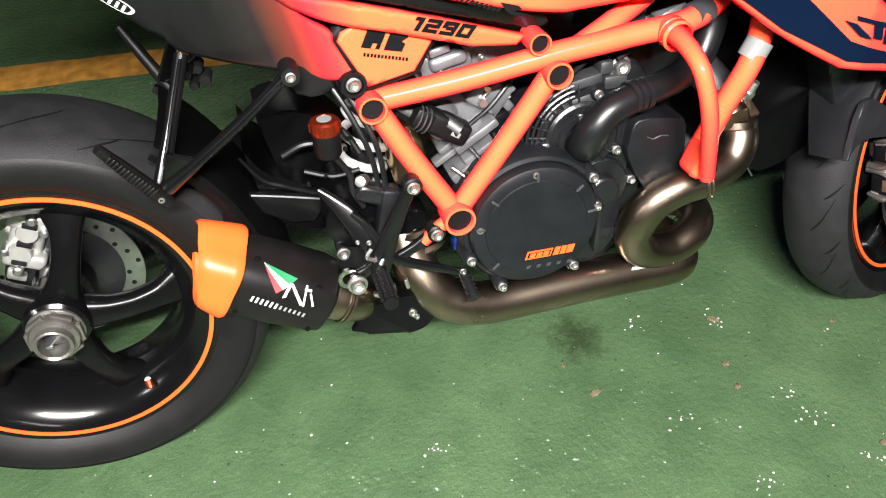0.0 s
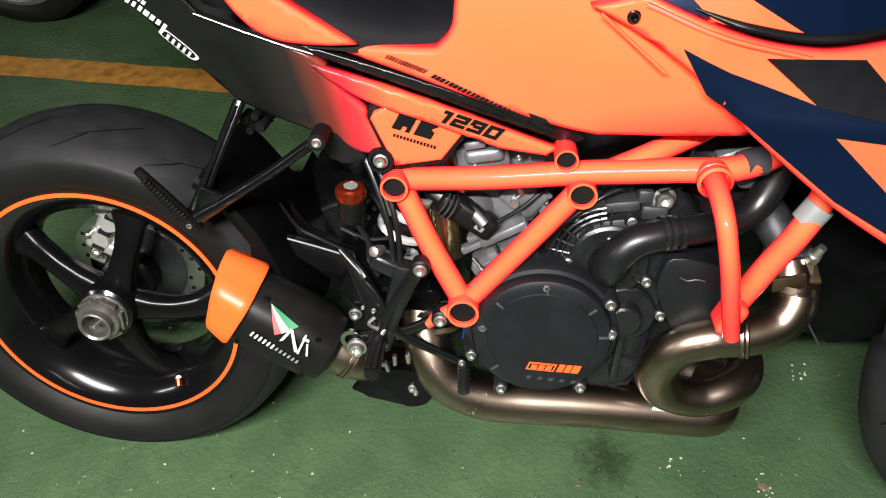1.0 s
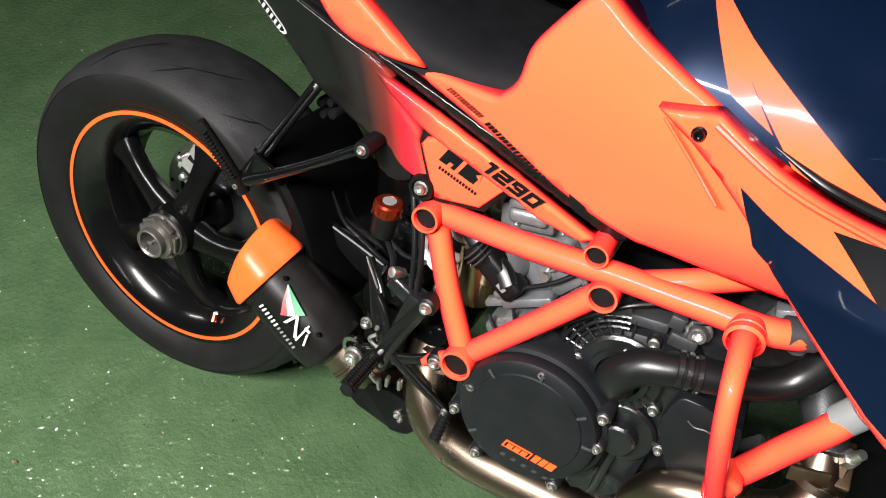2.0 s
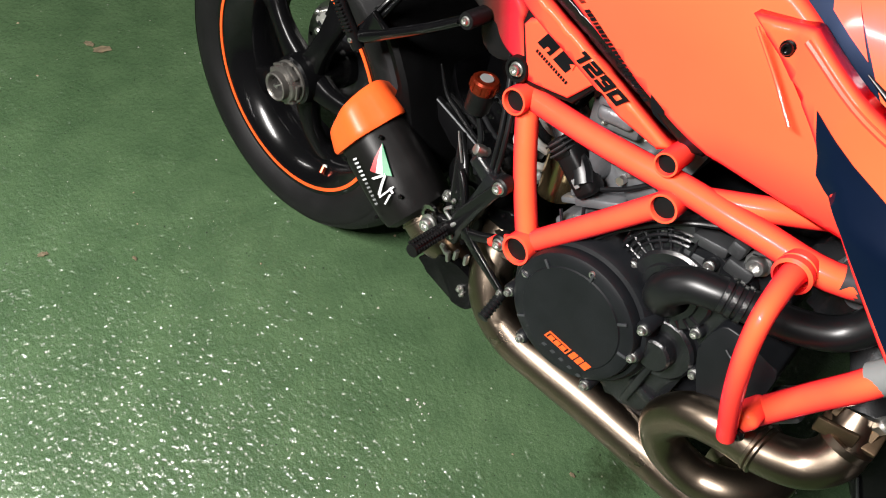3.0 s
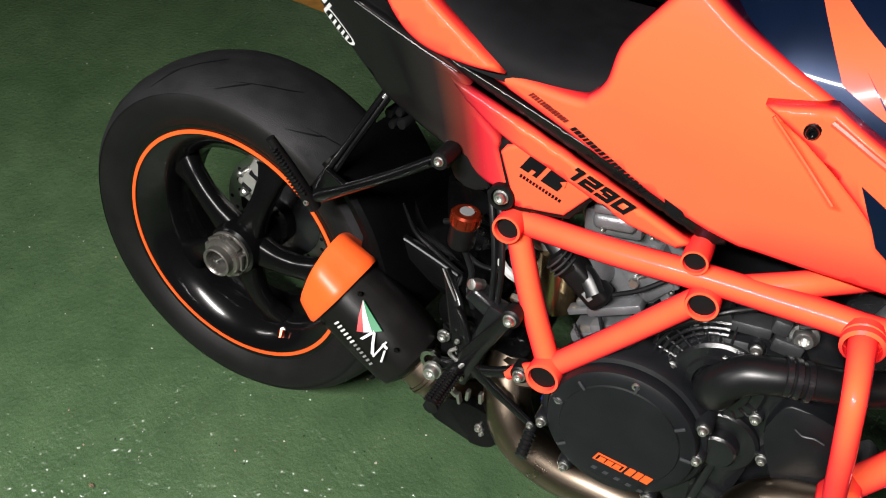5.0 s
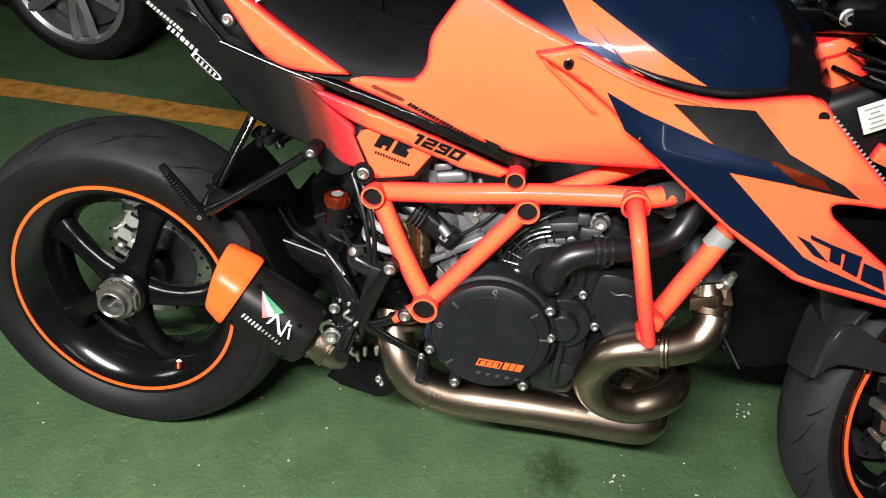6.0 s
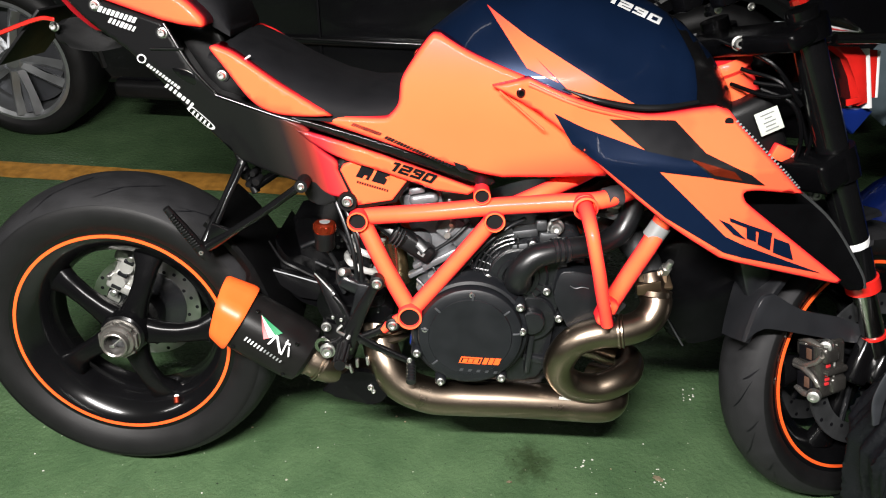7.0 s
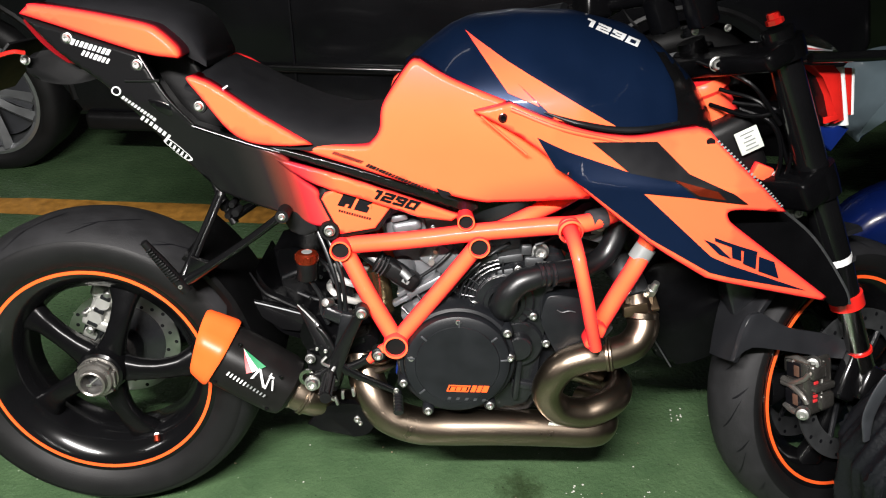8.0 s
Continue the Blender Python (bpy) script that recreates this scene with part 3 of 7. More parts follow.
def y_tank(x, z):
    w = float(np.interp(x, TANK_X, TANK_W))
    lo, hi = 0.84, float(np.interp(x, TANK_X, TANK_TOP))
    t = min(1.0, max(0.0, (z - lo) / (hi - lo)))
    d = z - float(np.interp(x, [0.70, 0.78, 0.866, 0.92, 1.0, 1.1], [1.06, 1.000, 0.942, 0.912, 0.882, 0.85]))
    k = min(1.0, max(0.0, d / 0.045)) * min(1.0, max(0.0, (x - 0.72) / 0.08)) * min(1.0, max(0.0, (1.08 - x) / 0.08))
    return -w * max(0.0, 1 - t ** 2.4) ** (1 / 2.0) * (1 - 0.065 * k * k * (3 - 2 * k))


TANK_X = [0.60, 0.64, 0.68, 0.72, 0.80, 0.90, 1.00, 1.06, 1.12, 1.16]
TANK_W = [0.10, 0.150, 0.178, 0.190, 0.205, 0.212, 0.200, 0.178, 0.135, 0.08]
TANK_TOP = [0.965, 1.000, 1.032, 1.050, 1.062, 1.062, 1.040, 1.008, 0.955, 0.90]


# wheels
def wheel(name, c, tyre_prof, rim_half, rim_r, hub_half, spoke_turn, m=Matrix(), spoke_y=(-0.045, -0.02)):
    o = Vector(c)
    bm = bmesh.new()
    lathe(bm, [(rim_r + 0.013, -rim_half), (rim_r + 0.014, -rim_half + 0.004), (rim_r + 0.008, -rim_half + 0.01), (rim_r - 0.012, -rim_half + 0.018), (rim_r - 0.03, -rim_half + 0.04), (rim_r - 0.034, 0),
               (rim_r - 0.03, rim_half - 0.04), (rim_r - 0.012, rim_half - 0.018), (rim_r + 0.014, rim_half - 0.004), (rim_r + 0.013, rim_half), (rim_r - 0.002, rim_half - 0.003), (rim_r - 0.022, rim_half - 0.015),
               (rim_r - 0.046, rim_half - 0.03), (rim_r - 0.052, 0), (rim_r - 0.042, -rim_half + 0.035), (rim_r - 0.020, -rim_half + 0.014), (rim_r - 0.004, -rim_half + 0.002)], o, (0, 1, 0), 96, True)
    lathe(bm, [(0.0, -hub_half), (0.036, -hub_half), (0.046, -hub_half + 0.008), (0.050, -hub_half + 0.03), (0.045, hub_half), (0.0, hub_half)], o, (0, 1, 0), 40)
    bm.transform(m)
    rim = part(name, bm, black_gloss, bike, "gloss black five-spoke alloy wheel")
    for k in range(5):
        a = radians(spoke_turn + 72 * k)
        pts = []
        for t in (0.0, 0.25, 0.5, 0.75, 1.0):
            r = 0.036 + (rim_r - 0.074) * t
            th = a + 0.10 * t * t - 0.04
            pts.append(o + Vector((r * math.cos(th), spoke_y[0] + (spoke_y[1] - spoke_y[0]) * t - 0.010 * math.sin(math.pi * t), r * math.sin(th))))
        bm = blade(bmesh.new(), pts, [0.058, 0.044, 0.040, 0.046, 0.074], [0.044, 0.038, 0.034, 0.034, 0.040], lambda p, d: d.cross(Vector((0, 1, 0))).normalized())
        bm.transform(m)
        part("spoke", bm, spoke_black, rim)
    bm = bmesh.new()
    lathe(bm, [(tyre_prof[0][0], -tyre_prof[0][1])] + [(r, -y) for r, y in tyre_prof[1:]] + [(r, y) for r, y in tyre_prof[::-1][1:]], o, (0, 1, 0), 128)
    bm.transform(m)
    tyre = part("tyre", bm, rubber, rim, "black road tyre with scuffed tread", 60)
    r2 = rim_r
    bm = bmesh.new()
    lathe(bm, [(r2 - 0.003, -rim_half - 0.0012), (r2 - 0.003, -rim_half + 0.0005), (r2 + 0.0035, -rim_half + 0.0005), (r2 + 0.0035, -rim_half - 0.0012)], o, (0, 1, 0), 128, True)
    bm.transform(m)
    part("rim_stripe", bm, cap_orange, rim, "orange rim stripe")
    return rim, tyre


REAR_TYRE = [(0.233, 0.079), (0.244, 0.088), (0.260, 0.0945), (0.278, 0.0955), (0.288, 0.0925), (0.299, 0.083), (0.310, 0.065), (0.3180, 0.038), (0.3215, 0.0)]
REAR_C = (0, 0, 0.326)
rear_wheel, rear_tyre = wheel("rear_wheel", REAR_C, REAR_TYRE, 0.079, 0.2205, 0.088, 68)


def tread_band(parent, c, prof, m=Matrix(), gap=0.0012):
    """The rolled part of the tyre, paler than the side wall."""
    bm = bmesh.new()
    rows = [(r + gap, -y * 1.004) for r, y in prof] + [(r + gap, y * 1.004) for r, y in prof[::-1][1:]]
    lathe(bm, rows, c, (0, 1, 0), 128)
    bm.transform(m)
    return part("tread", bm, tread, parent, "grey scrubbed tread", 60)


def groove(parent, c, prof, a0, lean, span, m=Matrix()):
    """A thin curved black strip on the tread, painting the shade of a cut, from the shoulder towards the crown."""
    ys, rs = [y for r, y in prof][::-1], [r for r, y in prof][::-1]
    bm = bmesh.new()
    prev = None
    for i in range(9):
        t = i / 8
        y = -(span[0] + (span[1] - span[0]) * t)
        r = float(np.interp(-y, ys, rs)) + 0.0019
        th = a0 + lean * (t - 0.15 * math.sin(math.pi * t))
        w = 0.0016 * math.sin(math.pi * min(1, max(0.08, t * 0.92 + 0.05))) + 0.0004
        pair = [bm.verts.new(Vector(c) + Vector((r * math.cos(th + s * w / r * 1.4), y, r * math.sin(th + s * w / r * 1.4)))) for s in (-1, 1)]
        if prev:
            bm.faces.new((prev[0], prev[1], pair[1], pair[0]))
        prev = pair
    bm.transform(m)
    return part("tread_groove", bm, black_decal, parent)


tread_band(rear_tyre, REAR_C, REAR_TYRE[4:])
for k in range(14):
    groove(rear_tyre, REAR_C, REAR_TYRE[4:], radians(20 + k * 360 / 14), 0.30, (0.012, 0.062))
    groove(rear_tyre, REAR_C, REAR_TYRE[4:], radians(32 + k * 360 / 14), 0.16, (0.05, 0.082))

bm = bmesh.new()
lathe(bm, [(0.0, -0.091), (0.0205, -0.091), (0.0215, -0.121), (0.0245, -0.1235), (0.027, -0.122), (0.0275, -0.110), (0.034, -0.108), (0.0365, -0.104), (0.0365, -0.090), (0.041, -0.088), (0.041, -0.083), (0.0, -0.083)], REAR_C, (0, 1, 0), 6 * 6)
nut = part("axle_nut", bm, caliper_grey, rear_wheel, "bright steel central wheel nut")
# darker disc at the bottom: the hollow's shade is put into its colour
bm = bmesh.new()
lathe(bm, [(0, -0.0925), (0.0195, -0.0925), (0.0195, -0.0915), (0, -0.0915)], REAR_C, (0, 1, 0), 28)
part("nut_bore", bm, dark_cast, rear_wheel, "grey bore darkened for the shade inside")
bm = bmesh.new()
for k in range(6):
    a = math.pi / 3 * k
    rbox(bm, (0.012, 0.010, 0.030), Vector(REAR_C) + Vector((0.0335 * math.cos(a), -0.098, 0.0335 * math.sin(a))), (0, -math.degrees(a), 0), 0.002)
pieces("nut_flat", bm, caliper_grey, rear_wheel)
bm = bmesh.new()
tube(bm, [(-0.012, -0.112, 0.317), (0.012, -0.112, 0.337)], 0.0016, 6)
rbox(bm, (0.010, 0.004, 0.006), (-0.009, -0.112, 0.319), (0, 0, 0), 0.001)
part("lock_clip", bm, steel, rear_wheel)
bm = bmesh.new()
tube(bm, [(0.078, -0.030, 0.150), (0.083, -0.042, 0.156), (0.086, -0.056, 0.165)], [0.006, 0.0055, 0.005], 10)
valve = part("tyre_valve", bm, steel, rear_wheel, "steel valve stem")
bm = bmesh.new()
tube(bm, [(0.086, -0.056, 0.165), (0.089, -0.066, 0.155)], [0.0065, 0.006], 10)
part("valve_cap", bm, anod_orange, valve, "orange anodised cap")


def disc(name, c, y, r0, r1, parent, m=Matrix(), metal=None):
    bm = bmesh.new()
    lathe(bm, [(r0, y - 0.0025), (r1, y - 0.0025), (r1, y + 0.0025), (r0, y + 0.0025)], c, (0, 1, 0), 72, True)
    bm.transform(m)
    d = part(name, bm, metal or chrome, parent, "drilled steel brake disc")
    # black dots on the face, painting the dark of drilled holes
    bm = bmesh.new()
    for k in range(30):
        a = 2 * math.pi * k / 30
        r = (r0 + r1) / 2 + (r1 - r0) * (0.27 if k % 3 == 0 else 0.0 if k % 3 == 1 else -0.25)
        lathe(bm, [(0, y - 0.0032), (0.0042, y - 0.0032), (0.0042, y), (0, y)], Vector(c) + Vector((r * math.cos(a), 0, r * math.sin(a))), (0, 1, 0), 8)
    bm.transform(m)
    tagged(part("disc_hole_dots", bm, black_decal, d), kind="stuff")
    return d


rdisc = disc("brake_disc", REAR_C, 0.062, 0.086, 0.120, rear_wheel, metal=disc_steel)
bm = bmesh.new()
lathe(bm, [(0.03, 0.045), (0.055, 0.045), (0.075, 0.052), (0.089, 0.057), (0.089, 0.064), (0.03, 0.075)], REAR_C, (0, 1, 0), 48, True)
part("disc_carrier", bm, dark_metal, rear_wheel)

# rear brake caliper
bm = bmesh.new()
rbox(bm, (0.050, 0.050, 0.092), (-0.028, 0.062, 0.415), (0, 28, 0), 0.010, 3)
rbox(bm, (0.062, 0.030, 0.030), (-0.012, 0.040, 0.452), (0, 28, 0), 0.008, 3)
rbox(bm, (0.062, 0.030, 0.026), (-0.040, 0.040, 0.385), (0, 28, 0), 0.008, 3)
for q in ((-0.018, 0.434), (-0.040, 0.400)):
    lathe(bm, [(0, 0.022), (0.015, 0.022), (0.017, 0.026), (0.017, 0.05)], (q[0], 0, q[1]), (0, 1, 0), 20)
cal = part("rear_brake_caliper", bm, nickel, bike, "polished silver rear brake caliper")
bm = bmesh.new()
for q in ((-0.010, 0.446), (-0.046, 0.388), (-0.028, 0.417)):
    rbox(bm, (0.022, 0.006, 0.010), (q[0], 0.024, q[1]), (0, 28, 0), 0.002)
pieces("caliper_rib", bm, dark_metal, cal)
for q, r in (((-0.004, 0.456), 0.008), ((-0.052, 0.374), 0.008), ((0.006, 0.430), 0.006), ((-0.058, 0.412), 0.006)):
    bm = bmesh.new()
    lathe(bm, [(0, 0.016), (r * 0.6, 0.016), (r, 0.019), (r, 0.045), (0, 0.045)], (q[0], 0, q[1]), (0, 1, 0), 14)
    part("caliper_bolt", bm, steel, cal)
bm = bmesh.new()
rbox(bm, (0.030, 0.012, 0.020), (-0.065, 0.05, 0.352), (0, 28, 0), 0.004)
part("caliper_carrier", bm, nickel, cal)
bm = bmesh.new()
tube(bm, [(-0.03, 0.04, 0.47), (0.02, 0.05, 0.50), (0.10, 0.07, 0.49), (0.30, 0.09, 0.44)], 0.004, 8)
part("brake_line", bm, hose_rubber, cal)

# swingarm on the far side, with its cross piece at the pivot
bm = bmesh.new()
tube(bm, [(0.0, 0.140, 0.326), (0.10, 0.150, 0.36), (0.25, 0.145, 0.41), (0.42, 0.10, 0.43), (0.56, 0.06, 0.42)], [0.085, 0.080, 0.070, 0.062, 0.06], 18)
tube(bm, [(0.46, -0.12, 0.43), (0.46, 0.14, 0.43)], 0.045, 16)
lathe(bm, [(0, 0.07), (0.062, 0.07), (0.07, 0.09), (0.07, 0.17), (0.05, 0.185), (0, 0.185)], REAR_C, (0, 1, 0), 32)
part("swingarm", bm, bar_black, bike, "black cast single-sided swingarm")
bm = bmesh.new()
lathe(bm, [(0.03, 0.082), (0.096, 0.084), (0.102, 0.086), (0.102, 0.092), (0.03, 0.098)], REAR_C, (0, 1, 0), 42, True)
part("sprocket", bm, bar_black, rear_wheel, "dark chain sprocket")

# hugger over the tyre
bm = bmesh.new()
rows = []
for i in range(15):
    a = radians(2 + 50 * i / 14)
    r = 0.352 - 0.008 * math.sin(math.pi * i / 14)
    ring = []
    for y, dr in ((-0.112, -0.060), (-0.114, -0.03), (-0.108, -0.008), (-0.085, 0.004), (0, 0.010), (0.085, 0.004), (0.108, -0.008), (0.114, -0.03), (0.112, -0.06)):
        k = 1.0 if abs(y) < 0.1 else min(1.0, 0.35 + 0.65 * math.sin(math.pi * min(1.0, (i + 1) / 9)))
        q = r + dr * k
        ring.append(bm.verts.new((q * math.cos(a), y, 0.326 + q * math.sin(a))))
    rows.append(ring)
for a, b in zip(rows, rows[1:]):
    for j in range(8):
        bm.faces.new((a[j], a[j + 1], b[j + 1], b[j]))
bmesh.ops.solidify(bm, geom=bm.faces[:], thickness=0.004)
part("rear_hugger", bm, black_plastic, bike, "matt black rear mudguard close to the tyre")

# from here on the chassis and all that it carries
seat_of = on_chassis
bm = bmesh.new()
prism(bm, [(0.313, 0.501), (0.322, 0.470), (0.370, 0.440), (0.404, 0.436), (0.424, 0.463), (0.417, 0.476), (0.365, 0.489)], -0.090, -0.078, 0.003)
part("swingarm_guard", bm, tail_black, bike, "satin black swingarm guard fin")
bm = bmesh.new()
tube(bm, [(0.318, -0.0905, 0.498), (0.365, -0.0905, 0.487), (0.415, -0.0905, 0.474)], 0.0022, 6)
part("guard_edge", bm, dark_cast, bike, "worn grey edge")
bm = bmesh.new()
tube(bm, [(0.312, -0.100, 0.565), (0.337, -0.098, 0.525), (0.366, -0.096, 0.508), (0.400, -0.094, 0.491), (0.432, -0.09, 0.476)], [0.002, 0.004, 0.005, 0.004, 0.003], 8)
part("hugger_edge", bm, tail_black, bike, "sharp mudguard edge")
bm = bmesh.new()
prism(bm, outline([(0.318, 0.560), (0.345, 0.520), (0.380, 0.502), (0.425, 0.478), (0.450, 0.462), (0.458, 0.430), (0.430, 0.410), (0.360, 0.430), (0.335, 0.480)], (0, 4)), -0.074, 0.10, 0.010, 3)
part("swingarm_casting", bm, bar_black, bike, "black cast swingarm pivot")
bm = bmesh.new()
prism(bm, outline([(0.345, 0.585), (0.400, 0.590), (0.455, 0.560), (0.500, 0.500), (0.560, 0.400), (0.540, 0.330), (0.450, 0.370), (0.380, 0.460)], (0, 4)), -0.03, 0.10, 0.012, 3)
part("linkage_housing", bm, bar_black, bike, "black cast suspension linkage housing")
for pts, r in (([(0.372, -0.075, 0.545), (0.405, -0.078, 0.560), (0.440, -0.080, 0.556)], 0.005), ([(0.40, -0.075, 0.515), (0.44, -0.085, 0.505), (0.48, -0.09, 0.512)], 0.004), ([(0.44, -0.10, 0.60), (0.462, -0.11, 0.585), (0.478, -0.12, 0.555)], 0.0045)):
    part("linkage_pipe", tube(bmesh.new(), pts, r, 8), hose_rubber, bike)
for x, y, z, s in ((0.452, -0.145, 0.604, 0.5), (0.462, -0.145, 0.592, 0.45), (0.455, -0.150, 0.580, 0.45), (0.402, -0.098, 0.505, 0.5), (0.428, -0.098, 0.513, 0.4)):
    bolt(bike, x, y, z, bolt_black, s)

# trellis frame
frame_body = part("frame", tube(bmesh.new(), [(0.494, -0.146, 0.642), (0.62, -0.168, 0.664), (0.741, -0.180, 0.686), (0.84, -0.190, 0.701), (0.94, -0.190, 0.715), (1.04, -0.12, 0.745), (1.13, -0.05, 0.80)], 0.0165, 18), frame_orange, bike, "orange tubular steel trellis frame")


def frame_tube(pts, r=0.0150, **kw):
    for s in (1, -1):
        part("frame_tube", tube(bmesh.new(), [(x, s * y, z) for x, y, z in pts], r, 16, **kw), frame_orange, frame_body)


part("frame_tube", tube(bmesh.new(), [(0.494, 0.146, 0.642), (0.62, 0.168, 0.664), (0.741, 0.180, 0.686), (0.84, 0.190, 0.701), (0.94, 0.190, 0.715), (1.04, 0.12, 0.745), (1.13, 0.05, 0.80)], 0.0165, 16), frame_orange, frame_body)
frame_tube([(0.497, -0.148, 0.640), (0.545, -0.168, 0.555), (0.598, -0.182, 0.470)], 0.0165)
frame_tube([(0.600, -0.182, 0.470), (0.675, -0.184, 0.573), (0.741, -0.182, 0.664)], 0.0158)
frame_tube([(0.775, -0.180, 0.692), (0.835, -0.165, 0.718), (0.90, -0.135, 0.742), (1.02, -0.08, 0.800)], 0.0150)
frame_tube([(0.955, -0.205, 0.505), (0.987, -0.208, 0.580), (1.024, -0.210, 0.666), (1.075, -0.14, 0.760), (1.12, -0.06, 0.84)], 0.0165)
frame_tube([(0.894, -0.192, 0.706), (0.894, -0.240, 0.702), (0.898, -0.276, 0.684), (0.906, -0.288, 0.652), (0.917, -0.287, 0.612), (0.931, -0.274, 0.562), (0.950, -0.252, 0.500)], [0.0155, 0.0128, 0.0120, 0.0116, 0.0116, 0.0116, 0.0112])
frame_tube([(0.598, -0.185, 0.462), (0.572, -0.187, 0.452), (0.548, -0.185, 0.430)], [0.013, 0.010, 0.009])


def boss(x, y, z, r, depth, tilt=0.0):
    bm = bmesh.new()
    lathe(bm, [(r, 0.0), (r * 1.04, -depth * 0.93), (r * 1.0, -depth), (r * 0.84, -depth), (r * 0.80, -depth * 0.95), (r * 0.78, 0.0)], (x, y, z), (0.0, 1, tilt), 28, True)
    b = part("tube_end", bm, frame_orange, frame_body)
    # black disc standing in for the dark inside the open tube
    bm = bmesh.new()
    lathe(bm, [(0, -depth * 0.84), (r * 0.82, -depth * 0.84), (r * 0.82, -depth * 0.75), (0, -depth * 0.75)], (x, y, z), (0.0, 1, tilt), 20)
    part("tube_bore", bm, black_plastic, b)


boss(0.494, -0.128, 0.642, 0.0190, 0.050)
boss(0.598, -0.165, 0.468, 0.0225, 0.044)
boss(0.741, -0.165, 0.664, 0.0185, 0.040)
boss(0.716, -0.155, 0.708, 0.0150, 0.042)
bm = bmesh.new()
lathe(bm, [(0.019, 0.002), (0.0215, 0.004), (0.0215, 0.012), (0.018, 0.015)], (0.894, -0.212, 0.705), (0.0, -1.0, -0.06), 24, True)
lathe(bm, [(0.0185, -0.012), (0.021, -0.010), (0.021, 0.0), (0.018, 0.002)], (0.894, -0.212, 0.705), (0.0, -1.0, -0.06), 24, True)
part("collar", bm, frame_orange, frame_body)
bm = bmesh.new()
rbox(bm, (0.026, 0.048, 0.052), (0.951, -0.222, 0.514), (0, 22, 0), 0.010, 3)
part("mount_lug", bm, frame_orange, frame_body)
bolt(frame_body, 0.958, -0.249, 0.510, bolt_black)
for q0, q1 in (((1.0165, -0.210, 0.652), (1.029, -0.209, 0.676)), ((0.930, -0.1905, 0.7145), (0.958, -0.181, 0.719))):
    bm = bmesh.new()
    tube(bm, [q0, q1], 0.0186, 18)
    part("frame_label", bm, grey_decal if q0[0] > 1.0 else alloy_dark, frame_body, "wrap-round sticker")
for q in ((0.535, -0.200, 0.532), (0.566, -0.194, 0.445)):
    bm = bmesh.new()
    lathe(bm, [(0, 0.018), (0.0135, 0.018), (0.0135, -0.001), (0.011, -0.003), (0, -0.003)], q, (0, 1, 0), 20)
    part("bracket_eye", bm, black_plastic, frame_body)
    bolt(frame_body, q[0], q[1] - 0.003, q[2], bolt_big, 0.78)
part("bracket_rim", tube(bmesh.new(), [(0.540, -0.172, 0.552), (0.556, -0.176, 0.545), (0.566, -0.178, 0.525)], 0.009, 12), frame_orange, frame_body)

# engine
eng_out = outline([(0.61, 0.36), (0.61, 0.47), (0.65, 0.53), (0.70, 0.575), (0.76, 0.615), (0.84, 0.640), (0.90, 0.630), (0.92, 0.56), (0.91, 0.46), (0.90, 0.34), (0.84, 0.30), (0.68, 0.30)], ())
engine = part("engine", prism(bmesh.new(), eng_out, -0.135, 0.15, 0.014, 3), dark_metal, bike, "black cast V-twin engine")
bm = bmesh.new()
prism(bm, outline([(0.74, 0.575), (0.775, 0.605), (0.83, 0.628), (0.872, 0.610), (0.885, 0.55), (0.872, 0.47), (0.858, 0.335), (0.80, 0.325), (0.765, 0.34), (0.73, 0.50)], ()), -0.158, -0.13, 0.008, 3)
part("side_cover", bm, dark_metal, engine, "black ribbed engine side cover")
bm = bmesh.new()
lathe(bm, [(0.112, -0.13), (0.112, -0.181), (0.106, -0.191), (0.1005, -0.193), (0.0995, -0.189), (0.0985, -0.189)], (0.712, 0, 0.436), (0, 1, 0), 80)
part("clutch_case", bm, cover_black, engine, "satin black round clutch case")
bm = bmesh.new()
lathe(bm, [(0.098, -0.183), (0.098, -0.201), (0.0955, -0.206), (0.090, -0.2085), (0.078, -0.209), (0.0765, -0.211), (0, -0.211)], (0.712, 0, 0.436), (0, 1, 0), 80)
clutch = part("clutch_cover", bm, cover_black, engine, "satin black round clutch cover")
for ang, r in ((90, 0.083), (140, 0.082), (40, 0.084), (172, 0.086), (8, 0.086), (222, 0.084)):
    a = radians(ang)
    bm = bmesh.new()
    rbox(bm, (0.014, 0.003, 0.004), (0.712 + r * math.cos(a), -0.2102, 0.436 + r * math.sin(a)), (0, 90 - ang + 90, 0), 0.001)
    part("cover_notch", bm, alloy_dark, clutch)
flat = lambda v: (lambda x, z: v)
# plain blocks in place of the maker's mark on the cover
for x, w, h, mt, up in ((0.716, 0.040, 0.0135, cap_orange, 0.0012), (0.716, 0.035, 0.0090, black_decal, 0.0018), (0.7055, 0.0085, 0.0075, cap_orange, 0.0024), (0.716, 0.0085, 0.0075, cap_orange, 0.0024), (0.7265, 0.0085, 0.0075, cap_orange, 0.0024),
                       (0.744, 0.0085, 0.0135, cap_orange, 0.0012), (0.7545, 0.0080, 0.0135, cap_orange, 0.0012), (0.7655, 0.0105, 0.0135, cap_orange, 0.0012)):
    mark("cover_mark", quad_mark(x, 0.389, w, h, -1, 0.3), flat(-0.211), mt, clutch, up)
for k in range(5):
    mark("cover_mark", quad_mark(0.700 + 0.016 * k, 0.368 - 0.0006 * k, 0.006, 0.005, 0, 0.4), flat(-0.211), alloy_dark, clutch, 0.001)
